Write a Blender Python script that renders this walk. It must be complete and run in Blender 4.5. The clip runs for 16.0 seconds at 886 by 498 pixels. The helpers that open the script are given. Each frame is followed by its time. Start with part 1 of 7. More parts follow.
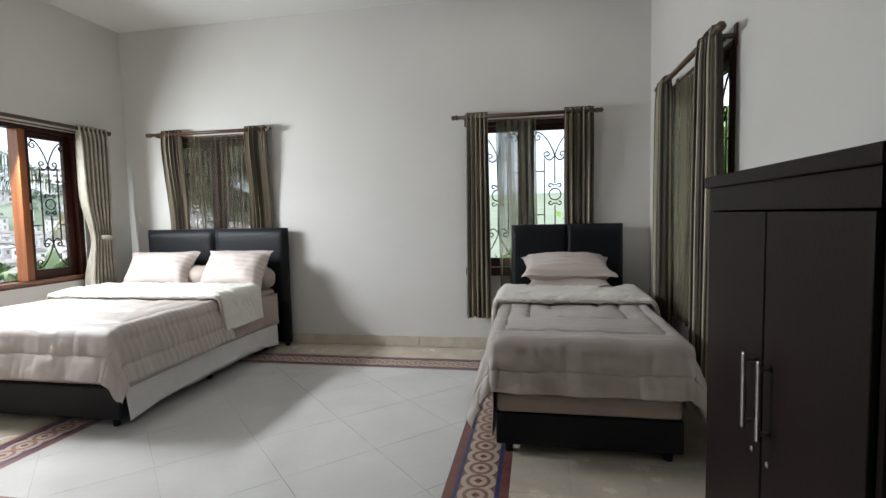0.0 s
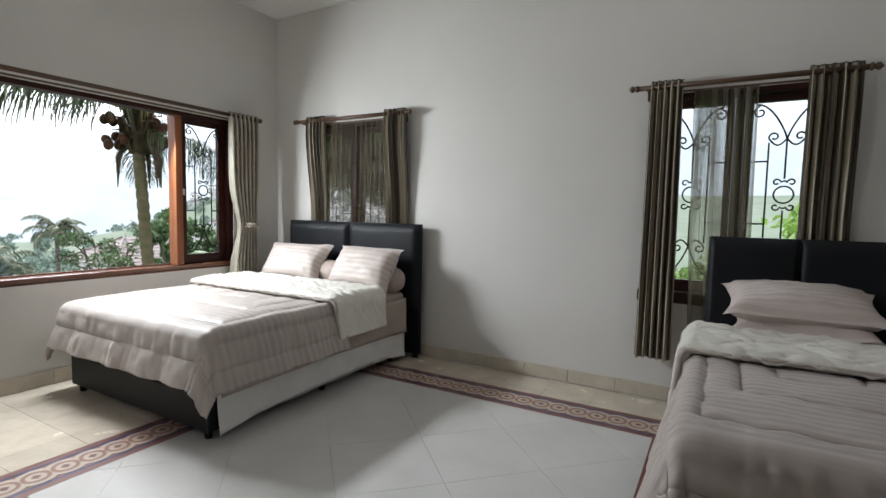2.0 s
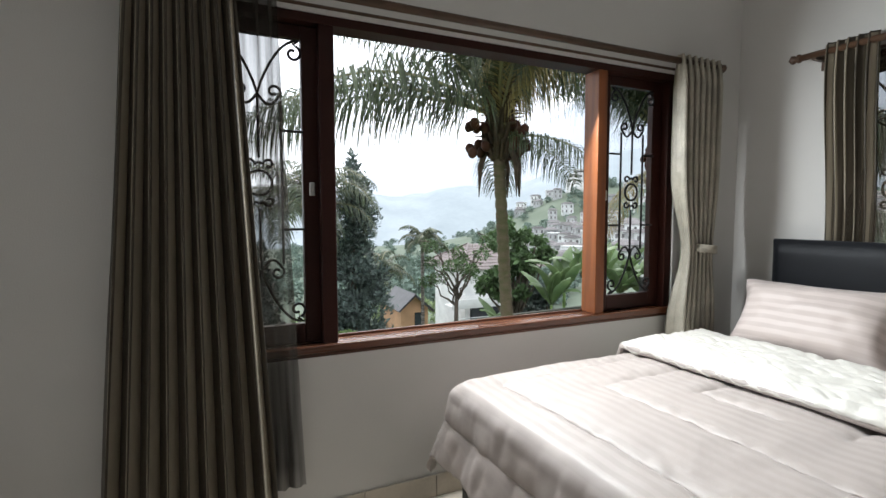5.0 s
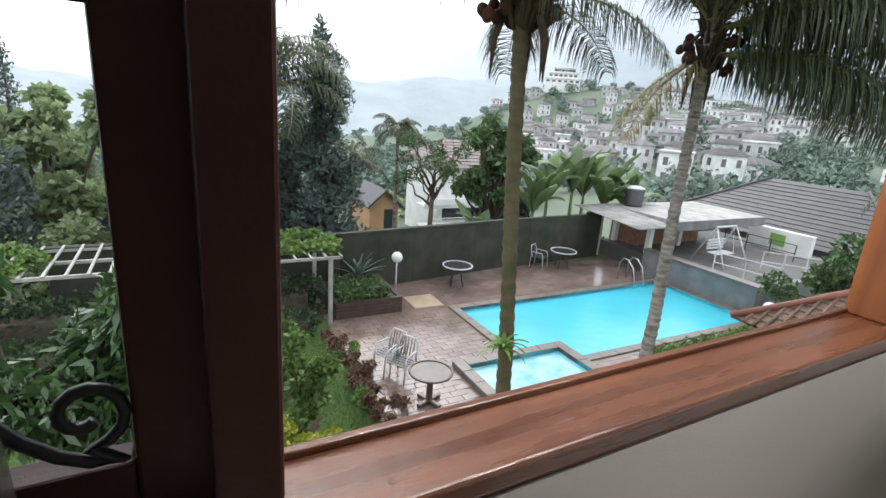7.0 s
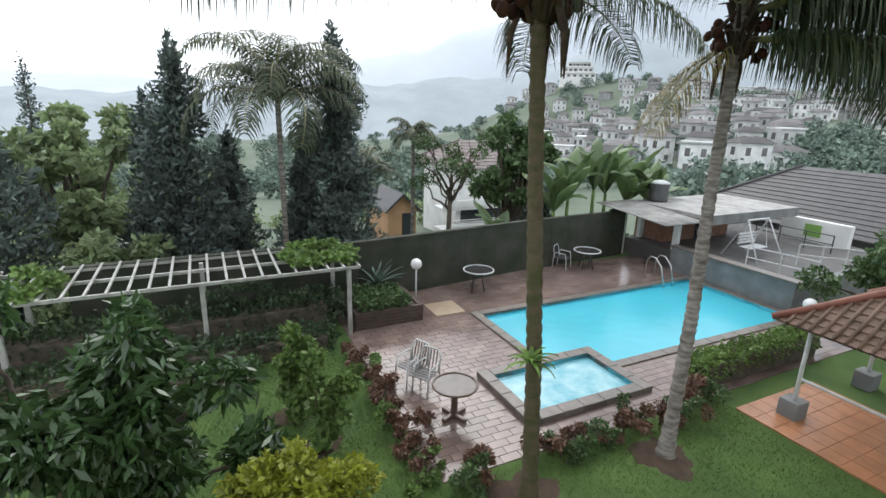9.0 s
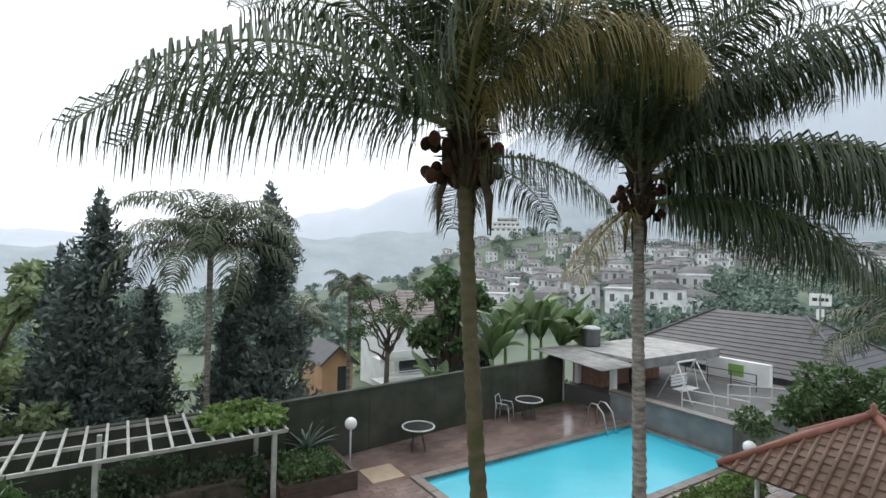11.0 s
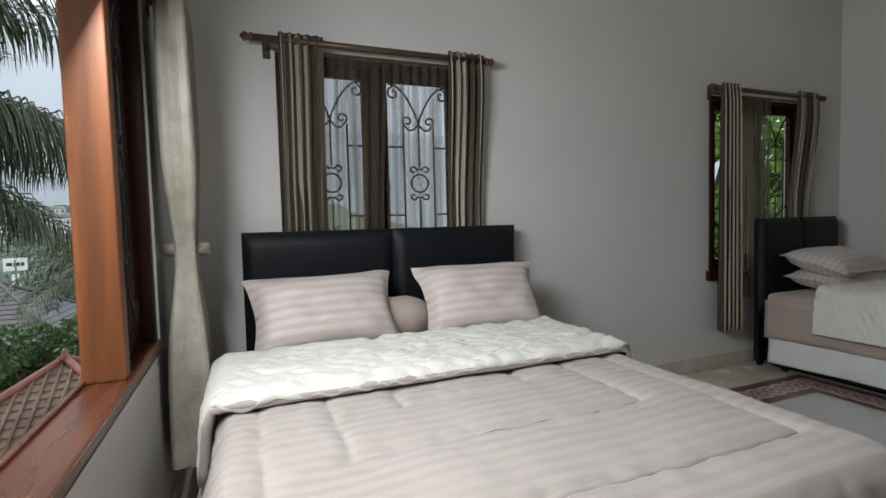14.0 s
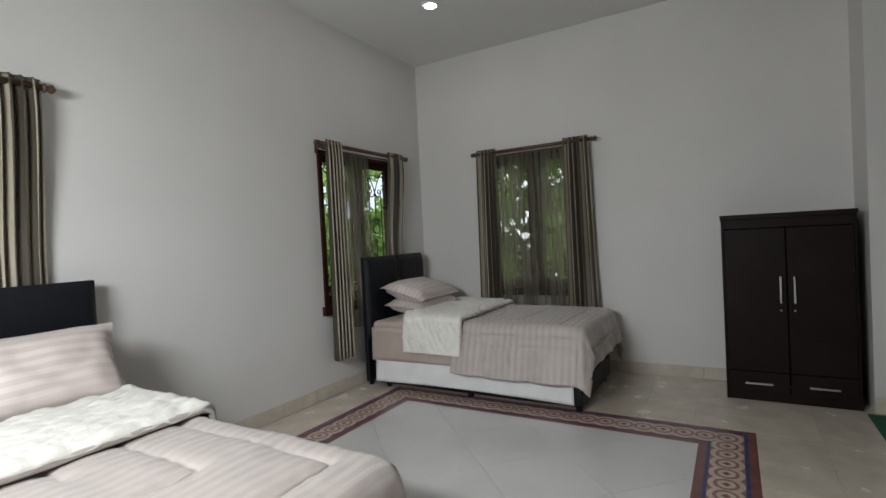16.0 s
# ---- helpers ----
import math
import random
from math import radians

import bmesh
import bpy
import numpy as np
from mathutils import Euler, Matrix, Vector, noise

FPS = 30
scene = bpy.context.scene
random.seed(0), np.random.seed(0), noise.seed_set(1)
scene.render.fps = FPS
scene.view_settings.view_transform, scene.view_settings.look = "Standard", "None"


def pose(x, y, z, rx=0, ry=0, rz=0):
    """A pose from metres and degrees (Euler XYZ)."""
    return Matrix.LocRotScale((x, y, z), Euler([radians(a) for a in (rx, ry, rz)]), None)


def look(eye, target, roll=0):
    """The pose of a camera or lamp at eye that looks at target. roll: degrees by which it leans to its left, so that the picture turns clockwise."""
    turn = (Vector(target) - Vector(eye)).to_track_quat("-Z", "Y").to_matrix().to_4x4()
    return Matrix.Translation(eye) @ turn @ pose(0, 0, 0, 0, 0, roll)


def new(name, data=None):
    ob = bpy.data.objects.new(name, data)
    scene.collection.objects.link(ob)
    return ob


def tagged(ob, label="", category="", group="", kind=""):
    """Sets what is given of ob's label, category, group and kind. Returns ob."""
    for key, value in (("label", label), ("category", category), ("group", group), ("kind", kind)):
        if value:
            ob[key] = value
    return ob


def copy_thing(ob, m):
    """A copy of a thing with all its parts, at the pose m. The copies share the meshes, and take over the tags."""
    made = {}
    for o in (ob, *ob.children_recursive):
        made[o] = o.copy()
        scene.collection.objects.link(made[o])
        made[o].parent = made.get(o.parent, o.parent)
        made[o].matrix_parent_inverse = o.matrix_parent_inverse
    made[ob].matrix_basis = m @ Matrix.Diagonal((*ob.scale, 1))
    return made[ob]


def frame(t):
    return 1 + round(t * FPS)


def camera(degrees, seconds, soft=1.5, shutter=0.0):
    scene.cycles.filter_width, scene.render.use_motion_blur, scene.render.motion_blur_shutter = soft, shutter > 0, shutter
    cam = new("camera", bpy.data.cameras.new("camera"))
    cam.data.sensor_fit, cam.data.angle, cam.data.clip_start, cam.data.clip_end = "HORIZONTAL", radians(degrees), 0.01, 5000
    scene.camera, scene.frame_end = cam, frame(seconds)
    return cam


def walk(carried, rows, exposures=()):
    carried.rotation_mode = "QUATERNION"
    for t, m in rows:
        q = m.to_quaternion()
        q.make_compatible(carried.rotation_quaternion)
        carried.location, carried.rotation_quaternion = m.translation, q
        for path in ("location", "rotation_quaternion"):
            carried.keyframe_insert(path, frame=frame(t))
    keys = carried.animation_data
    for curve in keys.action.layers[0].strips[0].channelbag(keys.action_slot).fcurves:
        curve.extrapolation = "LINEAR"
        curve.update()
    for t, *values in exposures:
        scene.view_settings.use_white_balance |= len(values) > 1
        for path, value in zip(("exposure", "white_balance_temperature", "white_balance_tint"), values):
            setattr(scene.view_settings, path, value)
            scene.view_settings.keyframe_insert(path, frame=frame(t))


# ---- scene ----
cam = camera(83.8, 16.0)
PATH = [
    (0, (4.703, -5.076, 1.398), (4.337, -3.115, 1.262), -1.2),
    (0.5, (4.791, -4.722, 1.401), (4.366, -2.772, 1.267), -0.8),
    (1, (4.846, -4.438, 1.417), (4.410, -2.492, 1.274), -0.6),
    (1.5, (4.718, -4.218, 1.436), (4.130, -2.313, 1.281), -0.1),
    (2, (4.551, -4.105, 1.418), (3.572, -2.368, 1.270), 1.2),
    (2.5, (4.392, -3.945, 1.478), (2.975, -2.542, 1.331), 1.4),
    (3, (4.137, -3.838, 1.496), (2.521, -2.670, 1.343), 1.2),
    (3.5, (3.782, -3.694, 1.469), (2.083, -2.649, 1.325), 0.3),
    (4, (3.300, -3.575, 1.454), (1.525, -2.661, 1.349), -0.2),
    (4.2, (3.115, -3.523, 1.454), (1.316, -2.656, 1.351), -0.3),
    (6.3, (0.955, -3.005, 1.379), (-0.793, -2.072, 1.107), 1.8),
    (6.5, (0.829, -2.981, 1.361), (-0.902, -2.044, 1.007), 2.5),
    (7, (0.451, -2.857, 1.318), (-1.224, -1.908, 0.775), 4.3),
    (7.5, (0.242, -2.736, 1.324), (-1.459, -1.930, 0.649), 3.7),
    (8, (0.103, -2.707, 1.290), (-1.605, -1.940, 0.586), 3.1),
    (8.2, (0.077, -2.697, 1.303), (-1.624, -1.901, 0.615), 2.8),
    (10.3, (0.056, -2.639, 1.371), (-1.681, -1.668, 1.172), 1.2),
    (10.5, (0.040, -2.637, 1.373), (-1.684, -1.632, 1.245), 1.2),
    (11, (0.018, -2.565, 1.413), (-1.643, -1.452, 1.464), 1.1),
    (11.5, (0.018, -2.568, 1.474), (-1.504, -1.288, 1.681), 1.0),
    (12, (0.018, -2.601, 1.492), (-1.221, -1.053, 1.755), 1.2),
    (12.5, (0.080, -2.699, 1.397), (-0.758, -0.888, 1.525), 1.9),
    (13, (0.225, -2.873, 1.324), (-0.091, -0.899, 1.268), 1.4),
    (13.5, (0.312, -2.985, 1.313), (0.565, -1.003, 1.211), 0.2),
    (14, (0.352, -3.046, 1.332), (1.102, -1.195, 1.222), -1.5),
    (14.5, (0.409, -3.129, 1.412), (1.519, -1.473, 1.259), -1.5),
    (15, (0.462, -3.261, 1.426), (1.806, -1.784, 1.308), -1.9),
    (15.5, (0.551, -3.236, 1.419), (2.113, -1.989, 1.358), -2.2),
    (16, (0.625, -3.326, 1.434), (2.348, -2.310, 1.394), -2.9),
]
walk(cam, [(t, look(eye, target, roll)) for t, eye, target, roll in PATH], [(0, 2.02), (1.5, 2.02), (2, 1.68), (3, 1.32), (4, 1.34), (6.3, 1.1), (7.5, 1.2), (8.2, 1.02), (10.3, 0.68), (11.5, 0.55), (12.5, 0.42), (13, 0.70), (14, 0.72), (15, 0.98), (16, 1.43)])

# ---- light ----
world = bpy.data.worlds.new("overcast")
scene.world = world
world.use_nodes = True
wn, wl = world.node_tree.nodes, world.node_tree.links.new
sky = wn.new("ShaderNodeTexSky")
sky.sky_type, sky.sun_disc = "NISHITA", False
sky.sun_elevation, sky.sun_rotation = radians(48), radians(-70)
sky.air_density, sky.dust_density, sky.ozone_density = 1.0, 1.0, 1.0
grey = wn.new("ShaderNodeHueSaturation")
grey.inputs["Saturation"].default_value = 0.22
wl(sky.outputs[0], grey.inputs["Color"])
cloud = wn.new("ShaderNodeMix")
cloud.data_type = "RGBA"
cloud.inputs[0].default_value = 0.8
cloud.inputs[7].default_value = (6.45, 6.9, 7.45, 1)
wl(grey.outputs[0], cloud.inputs[6])
wl(cloud.outputs[2], wn["Background"].inputs["Color"])
wn["Background"].inputs["Strength"].default_value = 0.15
sun = new("sun", bpy.data.lights.new("sun", "SUN"))
sun.data.energy, sun.data.angle, sun.data.color = 0.8, radians(40), (1.0, 0.97, 0.93)
sun.matrix_basis = look((0, 0, 0), (math.sin(radians(-70)) * -0.67, -math.cos(radians(-70)) * 0.67, -0.74))



def window_light(x, y, z, turn, width, height, watts, tilt):
    """An added lamp for the sky's light entering a window opening, from above, in a strip under the head of the
    opening.
    """
    ob = new("window_light", bpy.data.lights.new("window_light", "AREA"))
    ob.data.shape, ob.data.size, ob.data.size_y, ob.data.energy = "RECTANGLE", width, height, watts
    ob.data.color = (0.90, 0.965, 1.0)
    ob.matrix_basis = pose(x, y, z, 90 - tilt, 0, turn)


window_light(-0.012, -1.90, 2.05, -90, 1.1, 0.16, 31, 27)
# ---- small helpers ----
rnd = random.Random(7)


def mesh_ob(name, bm, material, parent=None, label="", smooth=False):
    me = bpy.data.meshes.new(name)
    bm.to_mesh(me)
    bm.free()
    if smooth:
        me.polygons.foreach_set("use_smooth", [True] * len(me.polygons))
    me.materials.append(material)
    ob = new(name, me)
    if parent:
        ob.parent = parent
    if label:
        ob["label"] = label
    return ob


def part(name, bm, material, parent, label="", smooth=False):
    return mesh_ob(name, bm, material, parent, label, smooth)


def thing(name, at, label, category, group="", kind=""):
    ob = new(name)
    ob.matrix_basis = pose(*at)
    ob.empty_display_size = 0.1
    return tagged(ob, label, category, group, kind)


def numpy_ob(name, verts, faces, material, parent=None, label="", smooth=False):
    me = bpy.data.meshes.new(name)
    me.from_pydata([tuple(v) for v in verts], [], [tuple(f) for f in faces])
    if smooth:
        me.polygons.foreach_set("use_smooth", [True] * len(me.polygons))
    me.materials.append(material)
    ob = new(name, me)
    if parent:
        ob.parent = parent
    if label:
        ob["label"] = label
    return ob


def box(x0, x1, y0, y1, z0, z1, bevel=0.0, bm=None, segments=2):
    own = bm is None
    b = bmesh.new()
    bmesh.ops.create_cube(b, size=1)
    bmesh.ops.scale(b, vec=(x1 - x0, y1 - y0, z1 - z0), verts=b.verts)
    bmesh.ops.translate(b, vec=((x0 + x1) / 2, (y0 + y1) / 2, (z0 + z1) / 2), verts=b.verts)
    if bevel:
        bmesh.ops.bevel(b, geom=b.edges[:], offset=bevel, segments=segments, affect="EDGES", profile=0.5)
    if own:
        return b
    join_into(bm, b)
    return bm


def join_into(bm, b, m=None):
    if m is not None:
        bmesh.ops.transform(b, matrix=m, verts=b.verts)
    table = {v: bm.verts.new(v.co) for v in b.verts}
    for f in b.faces:
        bm.faces.new([table[v] for v in f.verts])
    b.free()
    return bm


def tube(points, radius, sides=8, bm=None, cap=True):
    """A round bar along the points; radius a number or one for each point."""
    bm = bm or bmesh.new()
    pts = [Vector(p) for p in points]
    radii = radius if isinstance(radius, (list, tuple)) else [radius] * len(pts)
    rings, side = [], None
    for i, p in enumerate(pts):
        along = (pts[min(i + 1, len(pts) - 1)] - pts[max(i - 1, 0)]).normalized()
        if side is None:
            side = along.cross(Vector((0, 0, 1)) if abs(along.z) < 0.9 else Vector((1, 0, 0))).normalized()
        side = (side - along * side.dot(along)).normalized()
        other = along.cross(side)
        rings.append([bm.verts.new(p + radii[i] * (side * math.cos(a) + other * math.sin(a)))
                      for a in (2 * math.pi * k / sides for k in range(sides))])
    for a, b in zip(rings, rings[1:]):
        for k in range(sides):
            bm.faces.new((a[k], a[(k + 1) % sides], b[(k + 1) % sides], b[k]))
    if cap:
        bm.faces.new(rings[0][::-1])
        bm.faces.new(rings[-1])
    return bm


def lathe(profile, sides=16, bm=None, at=(0, 0, 0)):
    """Turned about z: profile of (radius, height)."""
    bm = bm or bmesh.new()
    rings = [[bm.verts.new((at[0] + r * math.cos(2 * math.pi * k / sides), at[1] + r * math.sin(2 * math.pi * k / sides), at[2] + z))
              for k in range(sides)] for r, z in profile]
    for a, b in zip(rings, rings[1:]):
        for k in range(sides):
            bm.faces.new((a[k], a[(k + 1) % sides], b[(k + 1) % sides], b[k]))
    bm.faces.new(rings[0][::-1])
    bm.faces.new(rings[-1])
    return bm


def sheet(nu, nv, f):
    """A grid of nu by nv cells; f(u, v) gives a place for u, v from 0 to 1."""
    bm = bmesh.new()
    vs = [[bm.verts.new(f(i / nu, j / nv)) for j in range(nv + 1)] for i in range(nu + 1)]
    for i in range(nu):
        for j in range(nv):
            bm.faces.new((vs[i][j], vs[i + 1][j], vs[i + 1][j + 1], vs[i][j + 1]))
    return bm


def hole_wall(name, axis, at, thick, a0, a1, z0, z1, holes, material, label):
    """A wall across axis, from at to at + thick, with rectangular openings (a, a, z, z) through it."""
    cuts_a = sorted({a0, a1, *[h[0] for h in holes], *[h[1] for h in holes]})
    cuts_z = sorted({z0, z1, *[h[2] for h in holes], *[h[3] for h in holes]})
    bm = bmesh.new()

    def solid(i, j):
        if not (0 <= i < len(cuts_a) - 1 and 0 <= j < len(cuts_z) - 1):
            return False
        ca, cz = (cuts_a[i] + cuts_a[i + 1]) / 2, (cuts_z[j] + cuts_z[j + 1]) / 2
        return not any(h[0] < ca < h[1] and h[2] < cz < h[3] for h in holes)

    def v(a, d, z):
        return bm.verts.new((at + d * thick, a, z) if axis == "x" else (a, at + d * thick, z))
    for i in range(len(cuts_a) - 1):
        for j in range(len(cuts_z) - 1):
            if not solid(i, j):
                continue
            a, b, c, d = cuts_a[i], cuts_a[i + 1], cuts_z[j], cuts_z[j + 1]
            for s in (0, 1):
                bm.faces.new([v(a, s, c), v(b, s, c), v(b, s, d), v(a, s, d)])
            if not solid(i - 1, j):
                bm.faces.new([v(a, 0, c), v(a, 1, c), v(a, 1, d), v(a, 0, d)])
            if not solid(i + 1, j):
                bm.faces.new([v(b, 0, c), v(b, 1, c), v(b, 1, d), v(b, 0, d)])
            if not solid(i, j - 1):
                bm.faces.new([v(a, 0, c), v(b, 0, c), v(b, 1, c), v(a, 1, c)])
            if not solid(i, j + 1):
                bm.faces.new([v(a, 0, d), v(b, 0, d), v(b, 1, d), v(a, 1, d)])
    bmesh.ops.remove_doubles(bm, verts=bm.verts, dist=1e-5)
    bmesh.ops.recalc_face_normals(bm, faces=bm.faces)
    return tagged(mesh_ob(name, bm, material), label, "wall", kind="structure")


# ---- materials ----
def material(name, colour, rough=0.6, metal=0.0, vary=0.12, scale=6.0, bump=0.0, bump_scale=60.0, colour2=None, random_hue=0.0, sheen=0.0,
             coat=0.0, spec=0.5, transmission=0.0, translucent=0.0, rough_vary=0.0, stretch=None):
    """A surface with stains at a broad scale and grain at a fine one."""
    m = bpy.data.materials.new(name)
    m.use_nodes = True
    nt = m.node_tree
    n, link = nt.nodes, nt.links.new
    b = n["Principled BSDF"]
    co = n.new("ShaderNodeTexCoord")
    wide, fine = n.new("ShaderNodeTexNoise"), n.new("ShaderNodeTexNoise")
    wide.inputs["Scale"].default_value, wide.inputs["Detail"].default_value = scale, 5
    fine.inputs["Scale"].default_value, fine.inputs["Detail"].default_value = bump_scale, 3
    src = co.outputs["Object"]
    if stretch:
        mp = n.new("ShaderNodeMapping")
        mp.inputs["Scale"].default_value = stretch
        link(src, mp.inputs[0])
        src = mp.outputs[0]
    link(src, wide.inputs["Vector"])
    link(src, fine.inputs["Vector"])
    ramp = n.new("ShaderNodeValToRGB")
    c2 = colour2 or tuple(c * (1 - vary) for c in colour)
    c1 = colour if colour2 else tuple(min(1, c * (1 + vary * 0.6)) for c in colour)
    ramp.color_ramp.elements[0].position, ramp.color_ramp.elements[1].position = 0.3, 0.7
    ramp.color_ramp.elements[0].color, ramp.color_ramp.elements[1].color = (*c2, 1), (*c1, 1)
    link(wide.outputs["Fac"], ramp.inputs["Fac"])
    mix = n.new("ShaderNodeMix")
    mix.data_type, mix.blend_type = "RGBA", "MULTIPLY"
    mix.inputs[0].default_value = min(1.0, vary * 1.5)
    link(ramp.outputs["Color"], mix.inputs[6])
    link(fine.outputs["Color"], mix.inputs[7])
    grey = n.new("ShaderNodeRGBToBW")
    link(fine.outputs["Color"], grey.inputs[0])
    lift = n.new("ShaderNodeMath")
    lift.operation = "MULTIPLY_ADD"
    lift.inputs[1].default_value, lift.inputs[2].default_value = 0.9, 0.55
    link(grey.outputs[0], lift.inputs[0])
    link(lift.outputs[0], mix.inputs[7])
    out = mix.outputs[2]
    if random_hue:
        info = n.new("ShaderNodeObjectInfo")
        isl = n.new("ShaderNodeNewGeometry")
        add = n.new("ShaderNodeMath")
        add.operation = "ADD"
        link(info.outputs["Random"], add.inputs[0])
        link(isl.outputs["Random Per Island"], add.inputs[1])
        fr = n.new("ShaderNodeMath")
        fr.operation = "FRACT"
        link(add.outputs[0], fr.inputs[0])
        val = n.new("ShaderNodeMath")
        val.operation = "MULTIPLY_ADD"
        val.inputs[1].default_value, val.inputs[2].default_value = 2 * random_hue, 1 - random_hue
        link(fr.outputs[0], val.inputs[0])
        hsv = n.new("ShaderNodeHueSaturation")
        link(val.outputs[0], hsv.inputs["Value"])
        link(out, hsv.inputs["Color"])
        out = hsv.outputs[0]
    link(out, b.inputs["Base Color"])
    b.inputs["Roughness"].default_value, b.inputs["Metallic"].default_value = rough, metal
    if rough_vary:
        rv = n.new("ShaderNodeMapRange")
        rv.inputs[3].default_value, rv.inputs[4].default_value = max(0.02, rough - rough_vary), rough + rough_vary
        rv.inputs[1].default_value, rv.inputs[2].default_value = 0.3, 0.7
        link(wide.outputs["Fac"], rv.inputs[0])
        link(rv.outputs[0], b.inputs["Roughness"])
    b.inputs["Sheen Weight"].default_value = sheen
    b.inputs["Coat Weight"].default_value = coat
    b.inputs["Specular IOR Level"].default_value = spec
    b.inputs["Transmission Weight"].default_value = transmission
    if bump:
        bp = n.new("ShaderNodeBump")
        bp.inputs["Strength"].default_value, bp.inputs["Distance"].default_value = bump, 0.01
        link(fine.outputs["Fac"], bp.inputs["Height"])
        link(bp.outputs["Normal"], b.inputs["Normal"])
    if translucent:
        tr, ms = n.new("ShaderNodeBsdfTranslucent"), n.new("ShaderNodeMixShader")
        link(out, tr.inputs["Color"])
        ms.inputs[0].default_value = translucent
        link(b.outputs[0], ms.inputs[1])
        link(tr.outputs[0], ms.inputs[2])
        link(ms.outputs[0], n["Material Output"].inputs["Surface"])
    return m


def glass_material(name, tint=(1, 1, 1)):
    m = bpy.data.materials.new(name)
    m.use_nodes = True
    b = m.node_tree.nodes["Principled BSDF"]
    b.inputs["Base Color"].default_value = (*tint, 1)
    b.inputs["Roughness"].default_value, b.inputs["Transmission Weight"].default_value, b.inputs["IOR"].default_value = 0.0, 1.0, 1.001
    return m


def sheer_material(name, colour, clear):
    m = bpy.data.materials.new(name)
    m.use_nodes = True
    n, link = m.node_tree.nodes, m.node_tree.links.new
    b = n["Principled BSDF"]
    b.inputs["Base Color"].default_value, b.inputs["Roughness"].default_value = (*colour, 1), 0.8
    co, wave = n.new("ShaderNodeTexCoord"), n.new("ShaderNodeTexNoise")
    mp = n.new("ShaderNodeMapping")
    mp.inputs["Scale"].default_value = (22, 22, 0.6)
    link(co.outputs["Object"], mp.inputs[0])
    link(mp.outputs[0], wave.inputs["Vector"])
    wave.inputs["Scale"].default_value = 1.0
    rng = n.new("ShaderNodeMapRange")
    rng.inputs[1].default_value, rng.inputs[2].default_value = 0.3, 0.7
    rng.inputs[3].default_value, rng.inputs[4].default_value = clear - 0.25, clear + 0.22
    link(wave.outputs["Fac"], rng.inputs[0])
    tr, tl, m1, m2 = (n.new("ShaderNodeBsdfTransparent"), n.new("ShaderNodeBsdfTranslucent"), n.new("ShaderNodeMixShader"), n.new("ShaderNodeMixShader"))
    tl.inputs["Color"].default_value = (colour[0] * 2.2, colour[1] * 2.2, colour[2] * 2.2, 1)
    m1.inputs[0].default_value = 0.4
    link(b.outputs[0], m1.inputs[1])
    link(tl.outputs[0], m1.inputs[2])
    link(rng.outputs[0], m2.inputs[0])
    link(m1.outputs[0], m2.inputs[1])
    link(tr.outputs[0], m2.inputs[2])
    link(m2.outputs[0], n["Material Output"].inputs["Surface"])
    return m


def striped_cloth(name, colour, colour2, axis, pitch, share=0.5, rough=0.6, rough2=0.45, translucent=0.0, bump=0.25, uv=False):
    """Cloth with woven stripes across one axis of the object, or of its own unfolded width."""
    m = material(name, colour, rough, vary=0.08, scale=4, bump=bump, bump_scale=420, sheen=0.05 if uv else 0.2, translucent=translucent)
    n, link = m.node_tree.nodes, m.node_tree.links.new
    b = n["Principled BSDF"]
    if uv:
        at = n.new("ShaderNodeAttribute")
        at.attribute_name = "width"
        src = at.outputs["Fac"]
    else:
        sep = n.new("ShaderNodeSeparateXYZ")
        co = n.new("ShaderNodeTexCoord")
        link(co.outputs["Object"], sep.inputs[0])
        src = sep.outputs["XYZ".index(axis)]
    dv, fr, st = n.new("ShaderNodeMath"), n.new("ShaderNodeMath"), n.new("ShaderNodeMapRange")
    dv.operation, fr.operation = "DIVIDE", "PINGPONG"
    dv.inputs[1].default_value = pitch
    fr.inputs[1].default_value = 0.5
    link(src, dv.inputs[0])
    link(dv.outputs[0], fr.inputs[0])
    st.inputs[1].default_value, st.inputs[2].default_value = share * 0.5 - 0.04, share * 0.5 + 0.04
    link(fr.outputs[0], st.inputs[0])
    old = b.inputs["Base Color"].links[0].from_socket
    mx = n.new("ShaderNodeMix")
    mx.data_type = "RGBA"
    link(st.outputs[0], mx.inputs[0])
    link(old, mx.inputs[6])
    mx.inputs[7].default_value = (*colour2, 1)
    link(mx.outputs[2], b.inputs["Base Color"])
    for l in list(old.links):
        if l.to_node.type == "BSDF_TRANSLUCENT":
            link(mx.outputs[2], l.to_socket)
    rg = n.new("ShaderNodeMapRange")
    rg.inputs[3].default_value, rg.inputs[4].default_value = rough, rough2
    link(st.outputs[0], rg.inputs[0])
    link(rg.outputs[0], b.inputs["Roughness"])
    return m


PLASTER = material("wall_paint", (0.632, 0.611, 0.586), 0.75, vary=0.04, scale=1.2, bump=0.12, bump_scale=180)
CEIL = material("ceiling_paint", (0.69, 0.68, 0.665), 0.8, vary=0.03, scale=1.0, bump=0.06, bump_scale=150)
FACADE = material("facade_paint", (0.7, 0.66, 0.58), 0.8, vary=0.15, scale=1.5, bump=0.2, bump_scale=90)
TILE = material("floor_tile", (0.60, 0.59, 0.575), 0.2, vary=0.07, scale=2.0, bump=0.03, bump_scale=40, random_hue=0.015, rough_vary=0.07)
TILE_OUT = material("floor_tile_beige", (0.60, 0.53, 0.44), 0.22, vary=0.12, scale=5.0, bump=0.03, bump_scale=40, random_hue=0.05, rough_vary=0.07)
